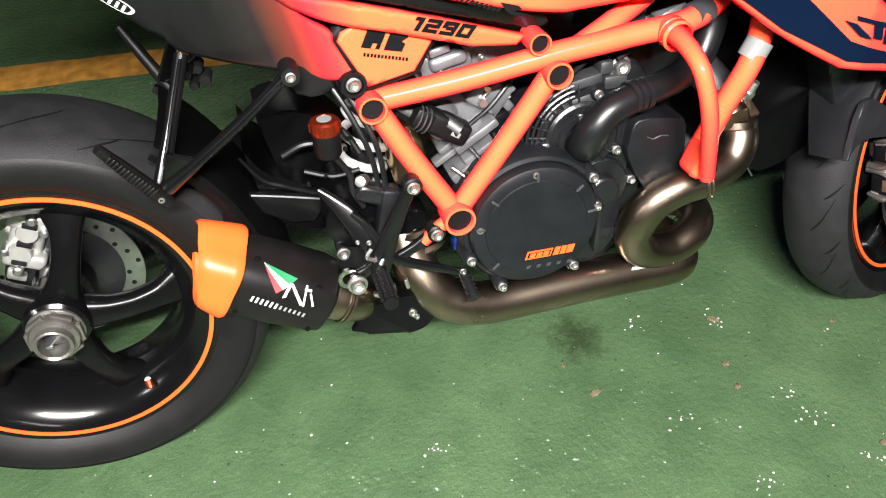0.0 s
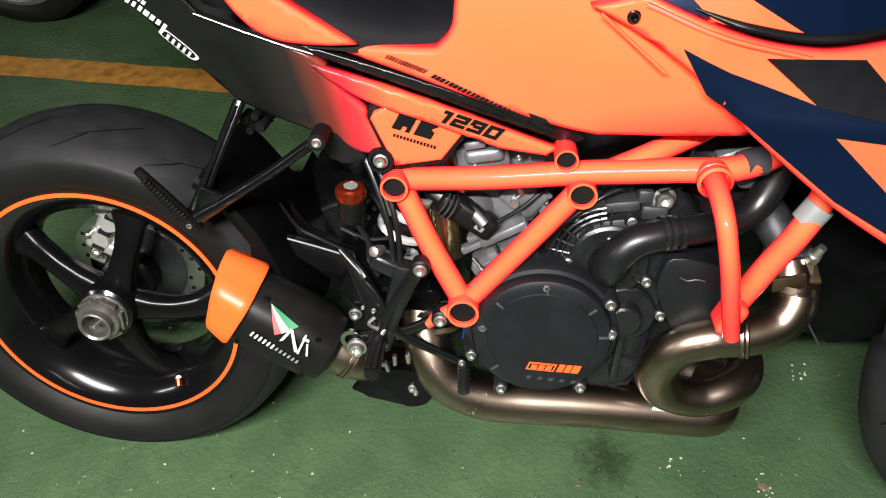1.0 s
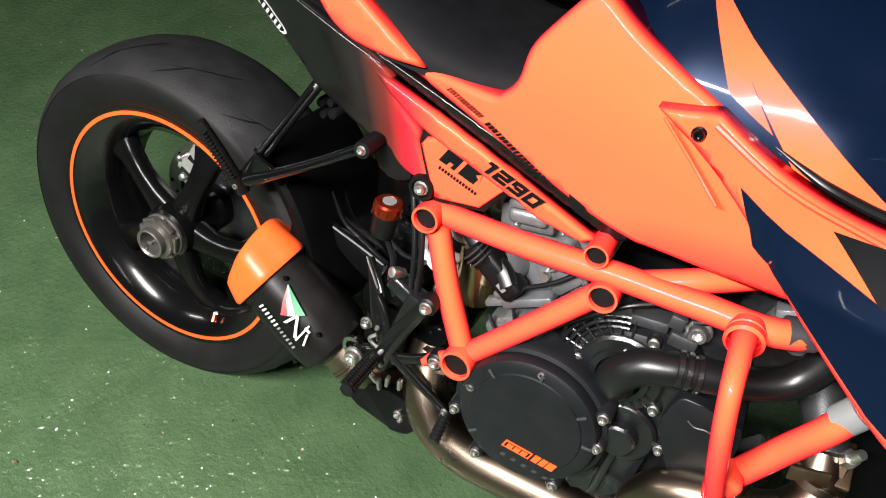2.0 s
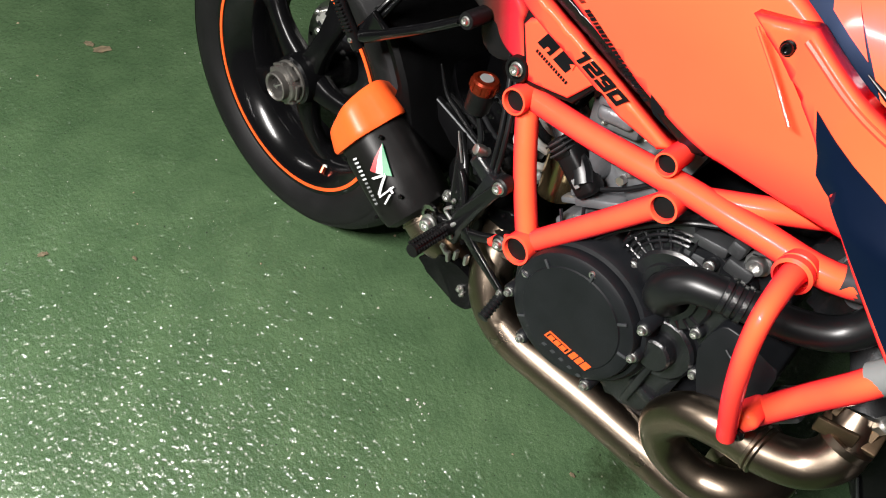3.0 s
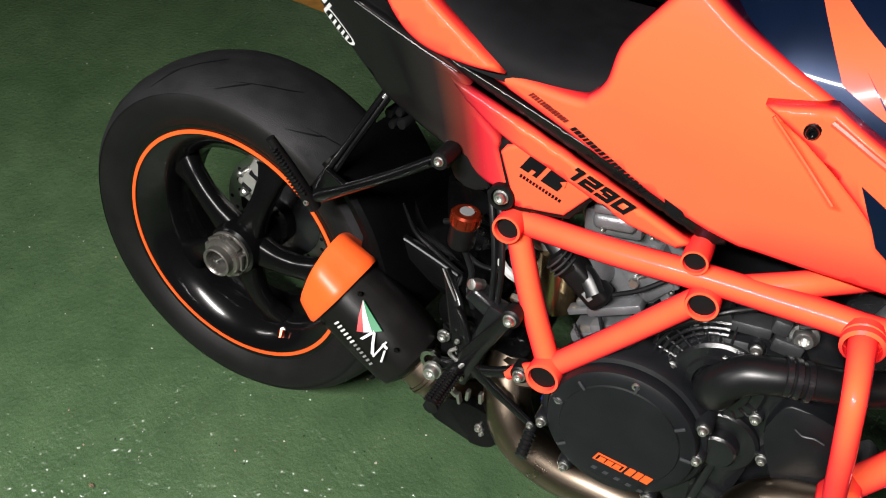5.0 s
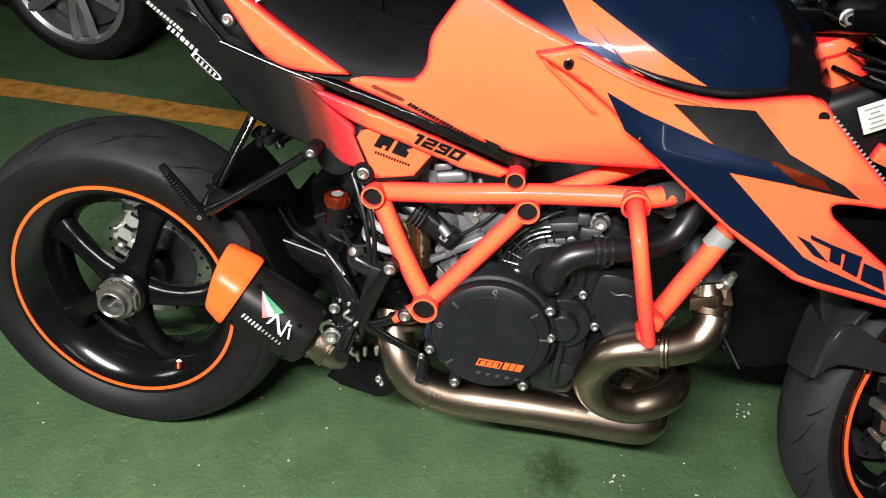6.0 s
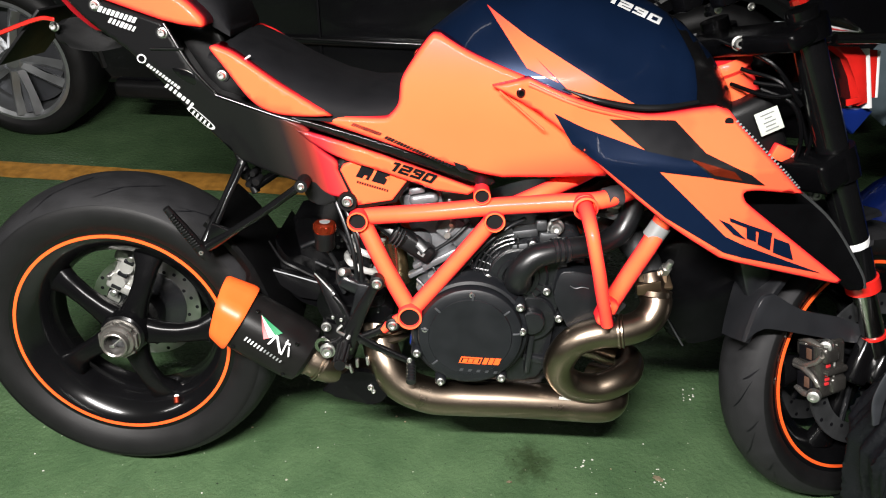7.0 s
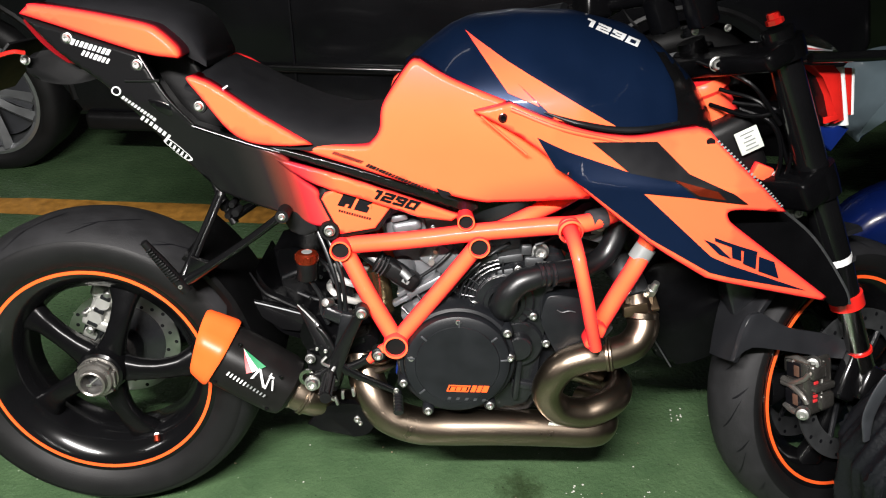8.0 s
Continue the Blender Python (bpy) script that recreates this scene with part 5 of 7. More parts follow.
bm = loft(bmesh.new(), [hexring(0.030, 0.057), hexring(0.034, 0.0615), hexring(0.06, 0.0635), hexring(0.12, 0.064), hexring(0.166, 0.063), hexring(0.182, 0.059), hexring(0.190, 0.046, wob=0)])
muffler = part("muffler", bm, carbon, bike, "short matt black exhaust silencer", 30)
bm = loft(bmesh.new(), [hexring(0.040, 0.0600), hexring(0.039, 0.0715, wob=0.16), hexring(0.034, 0.0735, wob=0.18, slash=0.001), hexring(0.028, 0.0725, wob=0.18, slash=0.003), hexring(0.004, 0.0670, wob=0.16, slash=0.012), hexring(-0.006, 0.0640, wob=0.14, slash=0.016), hexring(-0.010, 0.0590, wob=0.12, slash=0.017), hexring(-0.006, 0.052, slash=0.014), hexring(0.022, 0.041)], False, False)
part("muffler_tip", bm, cap_orange, muffler, "orange flared end cap")
bm = loft(bmesh.new(), [hexring(0.03, 0.041, wob=0), hexring(0.032, 0.041, wob=0)])
part("muffler_core", bm, dark_metal, muffler)


def y_can(x, z):
    p = Vector((x, 0, z)) - Vector((CAN0.x, 0, CAN0.z))
    a2 = Vector((axis.x, 0, axis.z)).normalized()
    off = p.x * -a2.z + p.z * a2.x
    return CAN0.y - math.sqrt(max(0.0002, 0.0635 ** 2 - off ** 2)) - 0.001


C, AT = math.cos(math.atan2(axis.z, axis.x)), math.degrees(math.atan2(axis.z, axis.x))
lc = (0.356, 0.402)
for poly, mt in (([(0.320, 0.457), (0.328, 0.418), (0.338, 0.4195)], red_decal), ([(0.320, 0.457), (0.338, 0.4195), (0.349, 0.4220)], white_decal), ([(0.320, 0.457), (0.349, 0.4220), (0.361, 0.4250)], green_decal),
                 ([(0.335, 0.409), (0.340, 0.409), (0.3525, 0.4215), (0.350, 0.4245)], white_decal), ([(0.350, 0.4235), (0.354, 0.4215), (0.3615, 0.391), (0.3565, 0.392)], white_decal), (quad_mark(0.3665, 0.4010, 0.0028, 0.027, AT + 6, 0.0), white_decal), (quad_mark(0.3725, 0.4075, 0.0100, 0.0028, AT, 0.0), white_decal), (quad_mark(0.3745, 0.3935, 0.0028, 0.017, AT + 30, 0.0), white_decal)):
    mark("muffler_mark", poly, y_can, mt, muffler, 0.002)
for k in range(12):
    t = k / 11
    mark("muffler_mark", quad_mark(0.2955 + 0.064 * t, 0.4190 - 0.0440 * t, 0.0030, 0.0080 if k < 6 else 0.0060, AT, 0.15), y_can, white_decal if k < 6 else grey_decal, muffler, 0.002)
for x, z in ((0.312, 0.462), (0.268, 0.396), (0.388, 0.404), (0.362, 0.343)):
    bolt(muffler, x, y_can(x, z) + 0.001, z, bolt_black, 0.5)
part("link_pipe", tube(bmesh.new(), [CAN1 - axis * 0.010, CAN1 + axis * 0.040, (0.468, -0.132, 0.304), (0.505, -0.105, 0.286)], [0.036, 0.034, 0.030, 0.028], 24), titanium, bike, "heat-tinted steel link pipe")
bm = bmesh.new()
for t in (0.008, 0.030, 0.036):
    lathe(bm, [(0.034, -0.003), (0.038, -0.002), (0.038, 0.002), (0.034, 0.003)], CAN1 + axis * t, axis, 28, True)
pieces("pipe_clamp", bm, titanium, bike, "steel pipe clamp")
low = [(0.522, -0.100, 0.42), (0.533, -0.118, 0.385), (0.552, -0.145, 0.335), (0.585, -0.156, 0.296), (0.640, -0.158, 0.274), (0.70, -0.152, 0.268), (0.80, -0.146, 0.267), (0.90, -0.143, 0.265), (0.975, -0.140, 0.263), (1.001, -0.128, 0.263), (1.013, -0.095, 0.264), (1.006, -0.05, 0.262), (0.98, -0.03, 0.258)]
part("lower_exhaust_pipe", tube(bmesh.new(), low, [0.034, 0.035, 0.036] + [0.0355] * 8, 28, 8), titanium, bike, "brushed heat-tinted lower exhaust pipe")
head = [(1.044, -0.132, 0.546), (1.048, -0.144, 0.530), (1.056, -0.162, 0.502), (1.037, -0.175, 0.470), (0.996, -0.186, 0.455), (0.949, -0.190, 0.449), (0.911, -0.188, 0.430), (0.890, -0.183, 0.396), (0.887, -0.175, 0.360), (0.912, -0.166, 0.325), (0.961, -0.158, 0.311), (1.005, -0.147, 0.322), (1.035, -0.115, 0.330), (1.040, -0.070, 0.334), (1.005, -0.045, 0.335), (0.95, -0.02, 0.34), (0.90, 0.0, 0.345)]
part("exhaust_header", tube(bmesh.new(), head, 0.0290, 28, 8), titanium, bike, "heat-tinted looping exhaust header")
bm = bmesh.new()
lathe(bm, [(0.029, -0.006), (0.0322, -0.004), (0.0322, 0.0), (0.030, 0.001), (0.0322, 0.003), (0.0322, 0.006), (0.029, 0.008)], (0.990, -0.187, 0.4545), (0.95, -0.18, 0.2), 28, True)
lathe(bm, [(0.029, -0.007), (0.0335, -0.005), (0.0335, 0.005), (0.029, 0.007)], (1.050, -0.155, 0.522), (0.05, 0.30, 0.95), 28, True)
lathe(bm, [(0.028, -0.003), (0.030, 0), (0.028, 0.003)], (1.022, -0.124, 0.319), (0.7, 0.65, 0.3), 28, True)
pieces("header_ring", bm, titanium, bike, "steel pipe collar")
bm = bmesh.new()
rbox(bm, (0.066, 0.060, 0.009), (1.046, -0.142, 0.546), (28, -10, 0), 0.003, 2)
rbox(bm, (0.046, 0.006, 0.022), (1.034, -0.176, 0.540), (0, -10, 8), 0.004)
for fx in (1.022, 1.066):
    lathe(bm, [(0, -0.008), (0.0065, -0.008), (0.0065, 0.006), (0, 0.006)], (fx, -0.152, 0.550), (0, 0.45, 0.88), 6)
part("exhaust_flange", bm, flange_bronze, bike, "bronze-tinted exhaust flange")
bm = bmesh.new()
tube(bm, [(1.058, -0.140, 0.548), (1.066, -0.150, 0.568), (1.072, -0.158, 0.588)], [0.011, 0.0085, 0.006], 12)
lathe(bm, [(0, -0.006), (0.011, -0.006), (0.011, 0.006), (0, 0.006)], (1.066, -0.150, 0.568), (0.2, -0.4, 0.9), 6)
exhaust_port = bmesh.new()
tube(exhaust_port, [(1.046, -0.135, 0.548), (1.034, -0.105, 0.575), (1.010, -0.070, 0.600)], [0.026, 0.027, 0.030], 20)
part("exhaust_port", exhaust_port, dark_cast, bike, "dark cast exhaust port")
part("oxygen_sensor", bm, steel, bike, "steel oxygen sensor")
bm = bmesh.new()
lathe(bm, [(0.030, -0.003), (0.036, 0), (0.030, 0.003)], (0.55, -0.12, 0.392), (0.1, 0.2, 1), 24, True)
for k in range(3):
    lathe(bm, [(0.034, -0.006), (0.040, 0), (0.034, 0.006)], (0.562 - 0.004 * k, -0.115, 0.378 + 0.016 * k), (-0.25, 0.2, 0.9), 24, True)
pieces("exhaust_ring", bm, titanium, bike, "ribbed exhaust joint")
for k in range(10):
    bm = bmesh.new()
    rbox(bm, (0.0042, 0.001, 0.0065), (0.898 + 0.0050 * k, -0.1690, 0.2912), (0, 12, 0), 0)
    part("stamped_mark", bm, label_paper, bike)


# ---- bodywork ----
tank_rows = []
bm = bmesh.new()
for i in range(41):
    x = 0.60 + 0.56 * i / 40
    hi = float(np.interp(x, TANK_X, TANK_TOP))
    ring = []
    for j in range(33):
        a = math.pi * j / 32
        t = math.sin(a) ** 0.9
        z = 0.84 + (hi - 0.84) * t
        ring.append(bm.verts.new((x, y_tank(x, z) * (1 if a < math.pi / 2 else -1), z)))
    tank_rows.append(ring)
for a, b in zip(tank_rows, tank_rows[1:]):
    for j in range(32):
        bm.faces.new((a[j], a[j + 1], b[j + 1], b[j]))
bm.faces.new(tank_rows[0])
bm.faces.new(tank_rows[-1][::-1])
bmesh.ops.remove_doubles(bm, verts=bm.verts, dist=0.0004)
tank = part("fuel_tank", bm, navy, bike, "gloss navy blue fuel tank with orange flash", 50)
mark("tank_flash", outline([(0.705, 1.028), (0.775, 0.936), (0.828, 0.916), (0.788, 0.954), (0.869, 0.884), (0.916, 0.877), (0.976, 0.876), (0.866, 0.935), (0.774, 0.985)], range(9)), y_tank, orange, tank, 0.003, "orange tank flash")
mark("tank_front_cover", [(0.99, 1.070), (1.0, 1.058), (1.026, 1.033), (1.040, 0.996), (1.061, 0.952), (1.067, 0.911), (1.067, 0.850), (1.158, 0.850), (1.158, 0.905), (1.12, 0.953), (1.06, 1.006), (1.02, 1.028)], y_tank, tail_black, tank, 0.004, "satin black tank nose cover")
part("tank_seal", tube(bmesh.new(), [(x, y_tank(x, z) - 0.004, z) for x, z in ((0.835, 0.908), (0.87, 0.897), (0.90, 0.890), (0.956, 0.881), (1.01, 0.881), (1.07, 0.887))], [0.001, 0.004, 0.0055, 0.006, 0.006, 0.004], 10), hose_rubber, tank, "black gap seal under the tank")
block_number("tank_number", "1290", (0.916, 1.0400), (1.006, 1.0050), 0.0125, y_tank, white_decal, tank, "white number 1290", 0.003, 0.6)

main_out = outline([(0.627, 0.984), (0.672, 0.960), (0.720, 0.941), (0.779, 0.921), (0.83, 0.90), (0.87, 0.86), (0.90, 0.81), (0.930, 0.772), (0.925, 0.757), (0.832, 0.750), (0.749, 0.744), (0.689, 0.754), (0.592, 0.777), (0.495, 0.803), (0.389, 0.829),
                    (0.438, 0.834), (0.529, 0.836), (0.548, 0.844), (0.561, 0.866), (0.564, 0.903), (0.580, 0.935), (0.610, 0.980)], (0, 7, 8, 10, 14, 15))
side = panel("tank_side_panel", main_out, y_main, orange, bike, "gloss orange side panel between seat and tank", both=False, thick=0.05, edge=0.010)
part("tank_side_panel", skin(outline([(0.660, 0.930), (0.720, 0.925), (0.779, 0.915), (0.83, 0.90), (0.87, 0.86), (0.90, 0.81), (0.930, 0.772), (0.832, 0.750), (0.689, 0.754), (0.495, 0.803), (0.389, 0.829), (0.529, 0.836), (0.561, 0.866), (0.580, 0.915)], (0, 6, 10)), y_main, thick=0.05, edge=0.010, flip=-1), orange, bike, "gloss orange side panel between seat and tank")
word_bars("panel_mark", (0.481, 0.8235), (0.533, 0.8085), 0.0062, 13, y_main, word_red, side, 0.0024, 0.6, 3)
word_bars("panel_mark", (0.540, 0.8050), (0.662, 0.7600), 0.0062, 22, y_main, black_decal, side, 0.0030, 0.6, 5)
mark("panel_mark", [(0.662, 0.7700), (0.684, 0.7640), (0.689, 0.7590), (0.678, 0.7575), (0.705, 0.7475), (0.675, 0.7530), (0.668, 0.7590)], y_main, black_decal, side, 0.0030)

shroud_out = outline([(0.719, 0.908), (0.778, 0.925), (0.830, 0.906), (0.899, 0.885), (0.956, 0.876), (1.004, 0.876), (1.091, 0.889), (1.111, 0.884), (1.144, 0.848), (1.245, 0.755), (1.150, 0.762), (1.144, 0.746), (1.165, 0.728), (1.350, 0.595), (1.345, 0.588), (1.117, 0.642), (1.018, 0.701), (0.902, 0.788), (0.823, 0.853)], (0, 1, 6, 7, 9, 12, 13, 14, 15))
shroud = panel("radiator_shroud", shroud_out, y_shroud, orange, bike, "gloss orange radiator shroud with navy flash", thick=0.022, edge=0.008)
S_KW = dict(base=dense(shroud_out, 0.01), base_edge=0.008)


def shroud_mark(name, poly, mt, lift=0.0012, label=""):
    return part(name, skin(poly, y_shroud, thick=0.001, edge=0.0, step=0.008, lift=lift, **S_KW), mt, shroud, label)


shroud_mark("shroud_flash", [(0.821, 0.873), (0.854, 0.824), (0.902, 0.794), (1.017, 0.711), (1.121, 0.655), (1.300, 0.615), (1.156, 0.668), (1.12, 0.683), (0.997, 0.789), (1.09, 0.783), (1.045, 0.810), (0.973, 0.821), (0.874, 0.851)], navy, 0.0030, "navy flash")
shroud_mark("shroud_flash", [(0.910, 0.868), (1.019, 0.868), (1.07, 0.821), (1.143, 0.792), (1.168, 0.775), (1.085, 0.7825), (1.05, 0.808), (0.974, 0.820)], black_decal, 0.0036, "black flash")
shroud_mark("shroud_flash", [(1.045, 0.812), (1.115, 0.796), (1.130, 0.782), (1.085, 0.788)], anod_orange, 0.0044)
# plain blocks in place of the maker's mark
for poly in ([(1.104, 0.713), (1.123, 0.706), (1.154, 0.680), (1.132, 0.688)], [(1.121, 0.717), (1.198, 0.691), (1.198, 0.685), (1.123, 0.711)], [(1.151, 0.702), (1.168, 0.696), (1.172, 0.676), (1.155, 0.682)],
             [(1.174, 0.694), (1.198, 0.684), (1.200, 0.660), (1.176, 0.671)], [(1.203, 0.682), (1.232, 0.671), (1.245, 0.641), (1.206, 0.656)]):
    shroud_mark("shroud_mark", poly, navy, 0.0036)
for k in range(24):
    t = (k + 0.5) / 24
    mark("shroud_mark", quad_mark(1.118 + 0.112 * t, 0.872 - 0.104 * t, 0.0024, 0.0044, -43, 0.2), y_shroud, grey_decal, shroud, 0.0030)
bolt(shroud, 0.766, y_shroud(0.766, 0.9) - 0.001, 0.9, bolt_black, 1.0)
# no opening: a black disc on the panel gives the dark of a hole
bm = bmesh.new()
lathe(bm, [(0, -0.0015), (0.007, -0.0015), (0.007, 0.002), (0, 0.002)], (1.108, y_shroud(1.108, 0.868), 0.868), (0, 1, 0), 16)
part("shroud_hole", bm, black_decal, shroud)
bm = bmesh.new()
tube(bm, [(0.730, y_shroud(0.73, 0.9) + 0.0012, 0.902), (0.77, y_shroud(0.77, 0.870) + 0.001, 0.870), (0.808, y_shroud(0.808, 0.842) + 0.002, 0.842)], 0.0020, 8)
tube(bm, [(0.778, y_shroud(0.778, 0.9) - 0.0005, 0.915), (0.86, y_shroud(0.86, 0.89), 0.888), (0.96, y_shroud(0.96, 0.868) + 0.001, 0.867)], 0.0035, 8)
part("shroud_crease", bm, orange, shroud, "raised crease")

tail_out = outline([(-0.02, 1.028), (0.051, 1.008), (0.171, 0.972), (0.219, 0.896), (0.250, 0.858), (0.300, 0.845), (0.392, 0.815), (0.420, 0.775), (0.452, 0.750), (0.456, 0.734), (0.490, 0.668), (0.467, 0.680), (0.440, 0.680), (0.391, 0.697), (0.329, 0.712), (0.268, 0.732), (0.194, 0.818), (0.125, 0.906), (0.045, 0.965)], (0, 2, 4, 9, 10, 11, 15))
tail = panel("tail_side_panel", tail_out, y_tail, fade, bike, "satin black tail panel fading to orange in front", thick=0.03, edge=0.008)
band_out = outline([(0.375, 0.812), (0.495, 0.781), (0.592, 0.751), (0.706, 0.714), (0.692, 0.702), (0.632, 0.708), (0.533, 0.739), (0.455, 0.761), (0.405, 0.786)], (0, 3, 4, 5, 8))
y_band = lambda x, z: y_tail(x, z) - 0.006
band = panel("side_trim_band", band_out, y_band, fade, bike, "black to red and orange trim band above the frame", thick=0.02, edge=0.007)
block_number("band_number", "1290", (0.552, 0.7435), (0.630, 0.7215), 0.0185, y_band, black_decal, band, "black number 1290", 0.0022, 0.35)
strip_out = outline([(0.262, 0.853), (0.344, 0.836), (0.392, 0.825), (0.496, 0.800), (0.592, 0.774), (0.690, 0.749), (0.735, 0.736), (0.740, 0.722), (0.721, 0.716), (0.592, 0.754), (0.495, 0.784), (0.400, 0.811), (0.300, 0.842)], (0, 6, 7, 8))
y_strip = lambda x, z: y_tail(x, z) + 0.009
panel("body_strip", strip_out, y_strip, tail_black, bike, "satin dark grey strip under the side panel", thick=0.04, edge=0.003, step=0.007)
rk_frame = outline([(0.456, 0.752), (0.480, 0.763), (0.600, 0.728), (0.583, 0.712), (0.563, 0.676), (0.488, 0.659), (0.449, 0.734)], (0, 1, 2, 4, 5, 6))
y_rk = lambda x, z: -0.158
plate_frame = panel("side_plate_surround", rk_frame, y_rk, black_plastic, bike, "black plastic surround", thick=0.03, edge=0.004)
rk_plate = outline([(0.465, 0.746), (0.483, 0.753), (0.584, 0.724), (0.556, 0.682), (0.493, 0.669), (0.459, 0.735)], range(6))
plate = panel("side_plate", rk_plate, y_rk, orange, plate_frame, "orange side plate", both=False, thick=0.004, edge=0.003, lift=0.005)
for x in (0.5055, 0.5345):
    mark("plate_mark", quad_mark(x, 0.7335 - 0.25 * (x - 0.5055), 0.024, 0.0255, -14, 0.22), flat(-0.163), black_decal, plate, 0.0012)
mark("plate_mark", quad_mark(0.5045, 0.7240, 0.0055, 0.0075, -14, 0.3), flat(-0.163), orange, plate, 0.0020)
mark("plate_mark", [(0.5415, 0.7255), (0.5490, 0.7290), (0.5480, 0.7195)], flat(-0.163), orange, plate, 0.0020)
for k in range(13):
    mark("plate_mark", quad_mark(0.492 + 0.0045 * k, 0.7145 - 0.00115 * k, 0.003, 0.0042, -14, 0), flat(-0.163), black_decal, plate, 0.0012)
bm = bmesh.new()
lathe(bm, [(0, -0.012), (0.012, -0.012), (0.013, -0.017), (0.017, -0.017), (0.0185, -0.012), (0.0185, 0.02), (0, 0.02)], (0.474, -0.150, 0.676), (0, 1, 0), 24)
part("tank_mount_eye", bm, black_plastic, bike, "black rubber mount")
bolt(bike, 0.474, -0.164, 0.676, bolt_big, 0.85)

cowl = outline([(-0.022, 1.030), (-0.008, 1.043), (0.006, 1.048), (0.095, 1.038), (0.182, 1.022), (0.208, 1.011), (0.233, 0.988), (0.238, 0.975), (0.234, 0.969), (0.199, 0.969), (0.172, 0.973), (0.052, 1.009)], (0, 8, 10))
panel("tail_cowl", cowl, lambda x, z: y_tail(x, z) - 0.004, orange, bike, "gloss orange tail cowl", thick=0.05, edge=0.012)
seat_side = outline([(0.245, 0.935), (0.250, 0.942), (0.264, 0.939), (0.288, 0.929), (0.357, 0.886), (0.446, 0.836), (0.400, 0.832), (0.354, 0.833), (0.326, 0.840), (0.304, 0.857), (0.262, 0.912)], (5,))
panel("seat_side_panel", seat_side, lambda x, z: y_tail(x, z) - 0.003, orange, bike, "gloss orange panel beside the seat", thick=0.05, edge=0.008)
for x, z in ((0.061, 0.994), (0.172, 0.954), (0.264, 0.893)):
    bm = bmesh.new()
    lathe(bm, [(0, -0.002), (0.011, -0.002), (0.012, 0.001), (0.012, 0.004)], (x, y_tail(x, z), z), (0, 1, 0), 18)
    part("bolt_cup", bm, black_plastic, tail)
    bolt(tail, x, y_tail(x, z) - 0.002, z, bolt_big, 0.72)
word_bars("tail_mark", (0.066, 0.989), (0.130, 0.972), 0.0105, 9, y_tail, white_decal, tail, 0.002, 0.3, 2)
word_bars("tail_mark", (0.082, 0.971), (0.128, 0.957), 0.0100, 7, y_tail, white_decal, tail, 0.002, 0.3, 4)
word_bars("tail_mark", (0.142, 0.899), (0.191, 0.858), 0.0066, 11, y_tail, white_decal, tail, 0.002, 0.1, 6)
word_bars("tail_mark", (0.166, 0.863), (0.206, 0.830), 0.0095, 7, y_tail, white_decal, tail, 0.002, 0.1, 8)
ringp = [(0.134 + 0.0080 * math.cos(a * math.pi / 8), 0.908 + 0.0080 * math.sin(a * math.pi / 8)) for a in range(16)]
mark("tail_mark", ringp, y_tail, white_decal, tail, 0.002)
mark("tail_mark", [(0.134 + (q[0] - 0.134) * 0.7, 0.908 + (q[1] - 0.908) * 0.7) for q in ringp], y_tail, tail_black, tail, 0.0026)
oval = outline([(0.194, 0.826), (0.204, 0.828), (0.232, 0.800), (0.230, 0.792), (0.219, 0.795), (0.194, 0.820)], ())
mark("tail_mark", oval, y_tail, white_decal, tail, 0.002)
mark("tail_mark", [(0.2125 + (x - 0.2125) * 0.84, 0.810 + (z - 0.810) * 0.84) for x, z in oval], y_tail, tail_black, tail, 0.0026)
for k in range(5):
    mark("tail_mark", quad_mark(0.2025 + 0.0052 * k, 0.8195 - 0.0049 * k, 0.0032, 0.0085, -43, 0), y_tail, white_decal, tail, 0.0032)
grip = outline([(0.182, 0.898), (0.200, 0.899), (0.219, 0.892), (0.224, 0.873), (0.215, 0.866), (0.198, 0.872), (0.186, 0.884)], ())
panel("grip_recess", grip, lambda x, z: y_tail(x, z) - 0.001, black_gloss, tail, "gloss black grab recess", both=False, thick=0.004, edge=0.006, step=0.007)
bm = bmesh.new()
tube(bm, [(0.150, y_tail(0.15, 0.925) - 0.001, 0.926), (0.205, y_tail(0.205, 0.925) - 0.001, 0.930)], 0.003, 8)
tube(bm, [(0.174, y_tail(0.174, 0.968) - 0.0005, 0.970), (0.212, y_tail(0.212, 0.905) - 0.0005, 0.905), (0.252, y_tail(0.252, 0.858) - 0.0005, 0.858)], 0.0022, 8)
tube(bm, [(0.250, y_tail(0.25, 0.857) - 0.004, 0.857), (0.343, y_tail(0.343, 0.833) - 0.004, 0.8335), (0.39, y_tail(0.39, 0.822) - 0.004, 0.8225)], [0.0014, 0.0018, 0.0008], 8)
part("panel_crease", bm, tail_black, tail, "sharp body crease")

# body core that closes the bike between the panels
bm = bmesh.new()
prism(bm, outline([(0.0, 1.02), (0.22, 0.97), (0.26, 0.90), (0.40, 0.83), (0.60, 0.80), (0.62, 0.72), (0.50, 0.70), (0.40, 0.72), (0.27, 0.76), (0.12, 0.92)], (0, 5)), -0.085, 0.085, 0.01)
part("subframe_core", bm, black_plastic, bike, "black plastic under-seat housing")
bm = bmesh.new()
prism(bm, outline([(0.62, 0.94), (0.85, 0.90), (1.10, 0.86), (1.16, 0.80), (1.06, 0.74), (0.78, 0.74), (0.62, 0.78)], (0, 3)), -0.13, 0.13, 0.02)
part("airbox", bm, black_plastic, bike, "black plastic airbox under the tank")


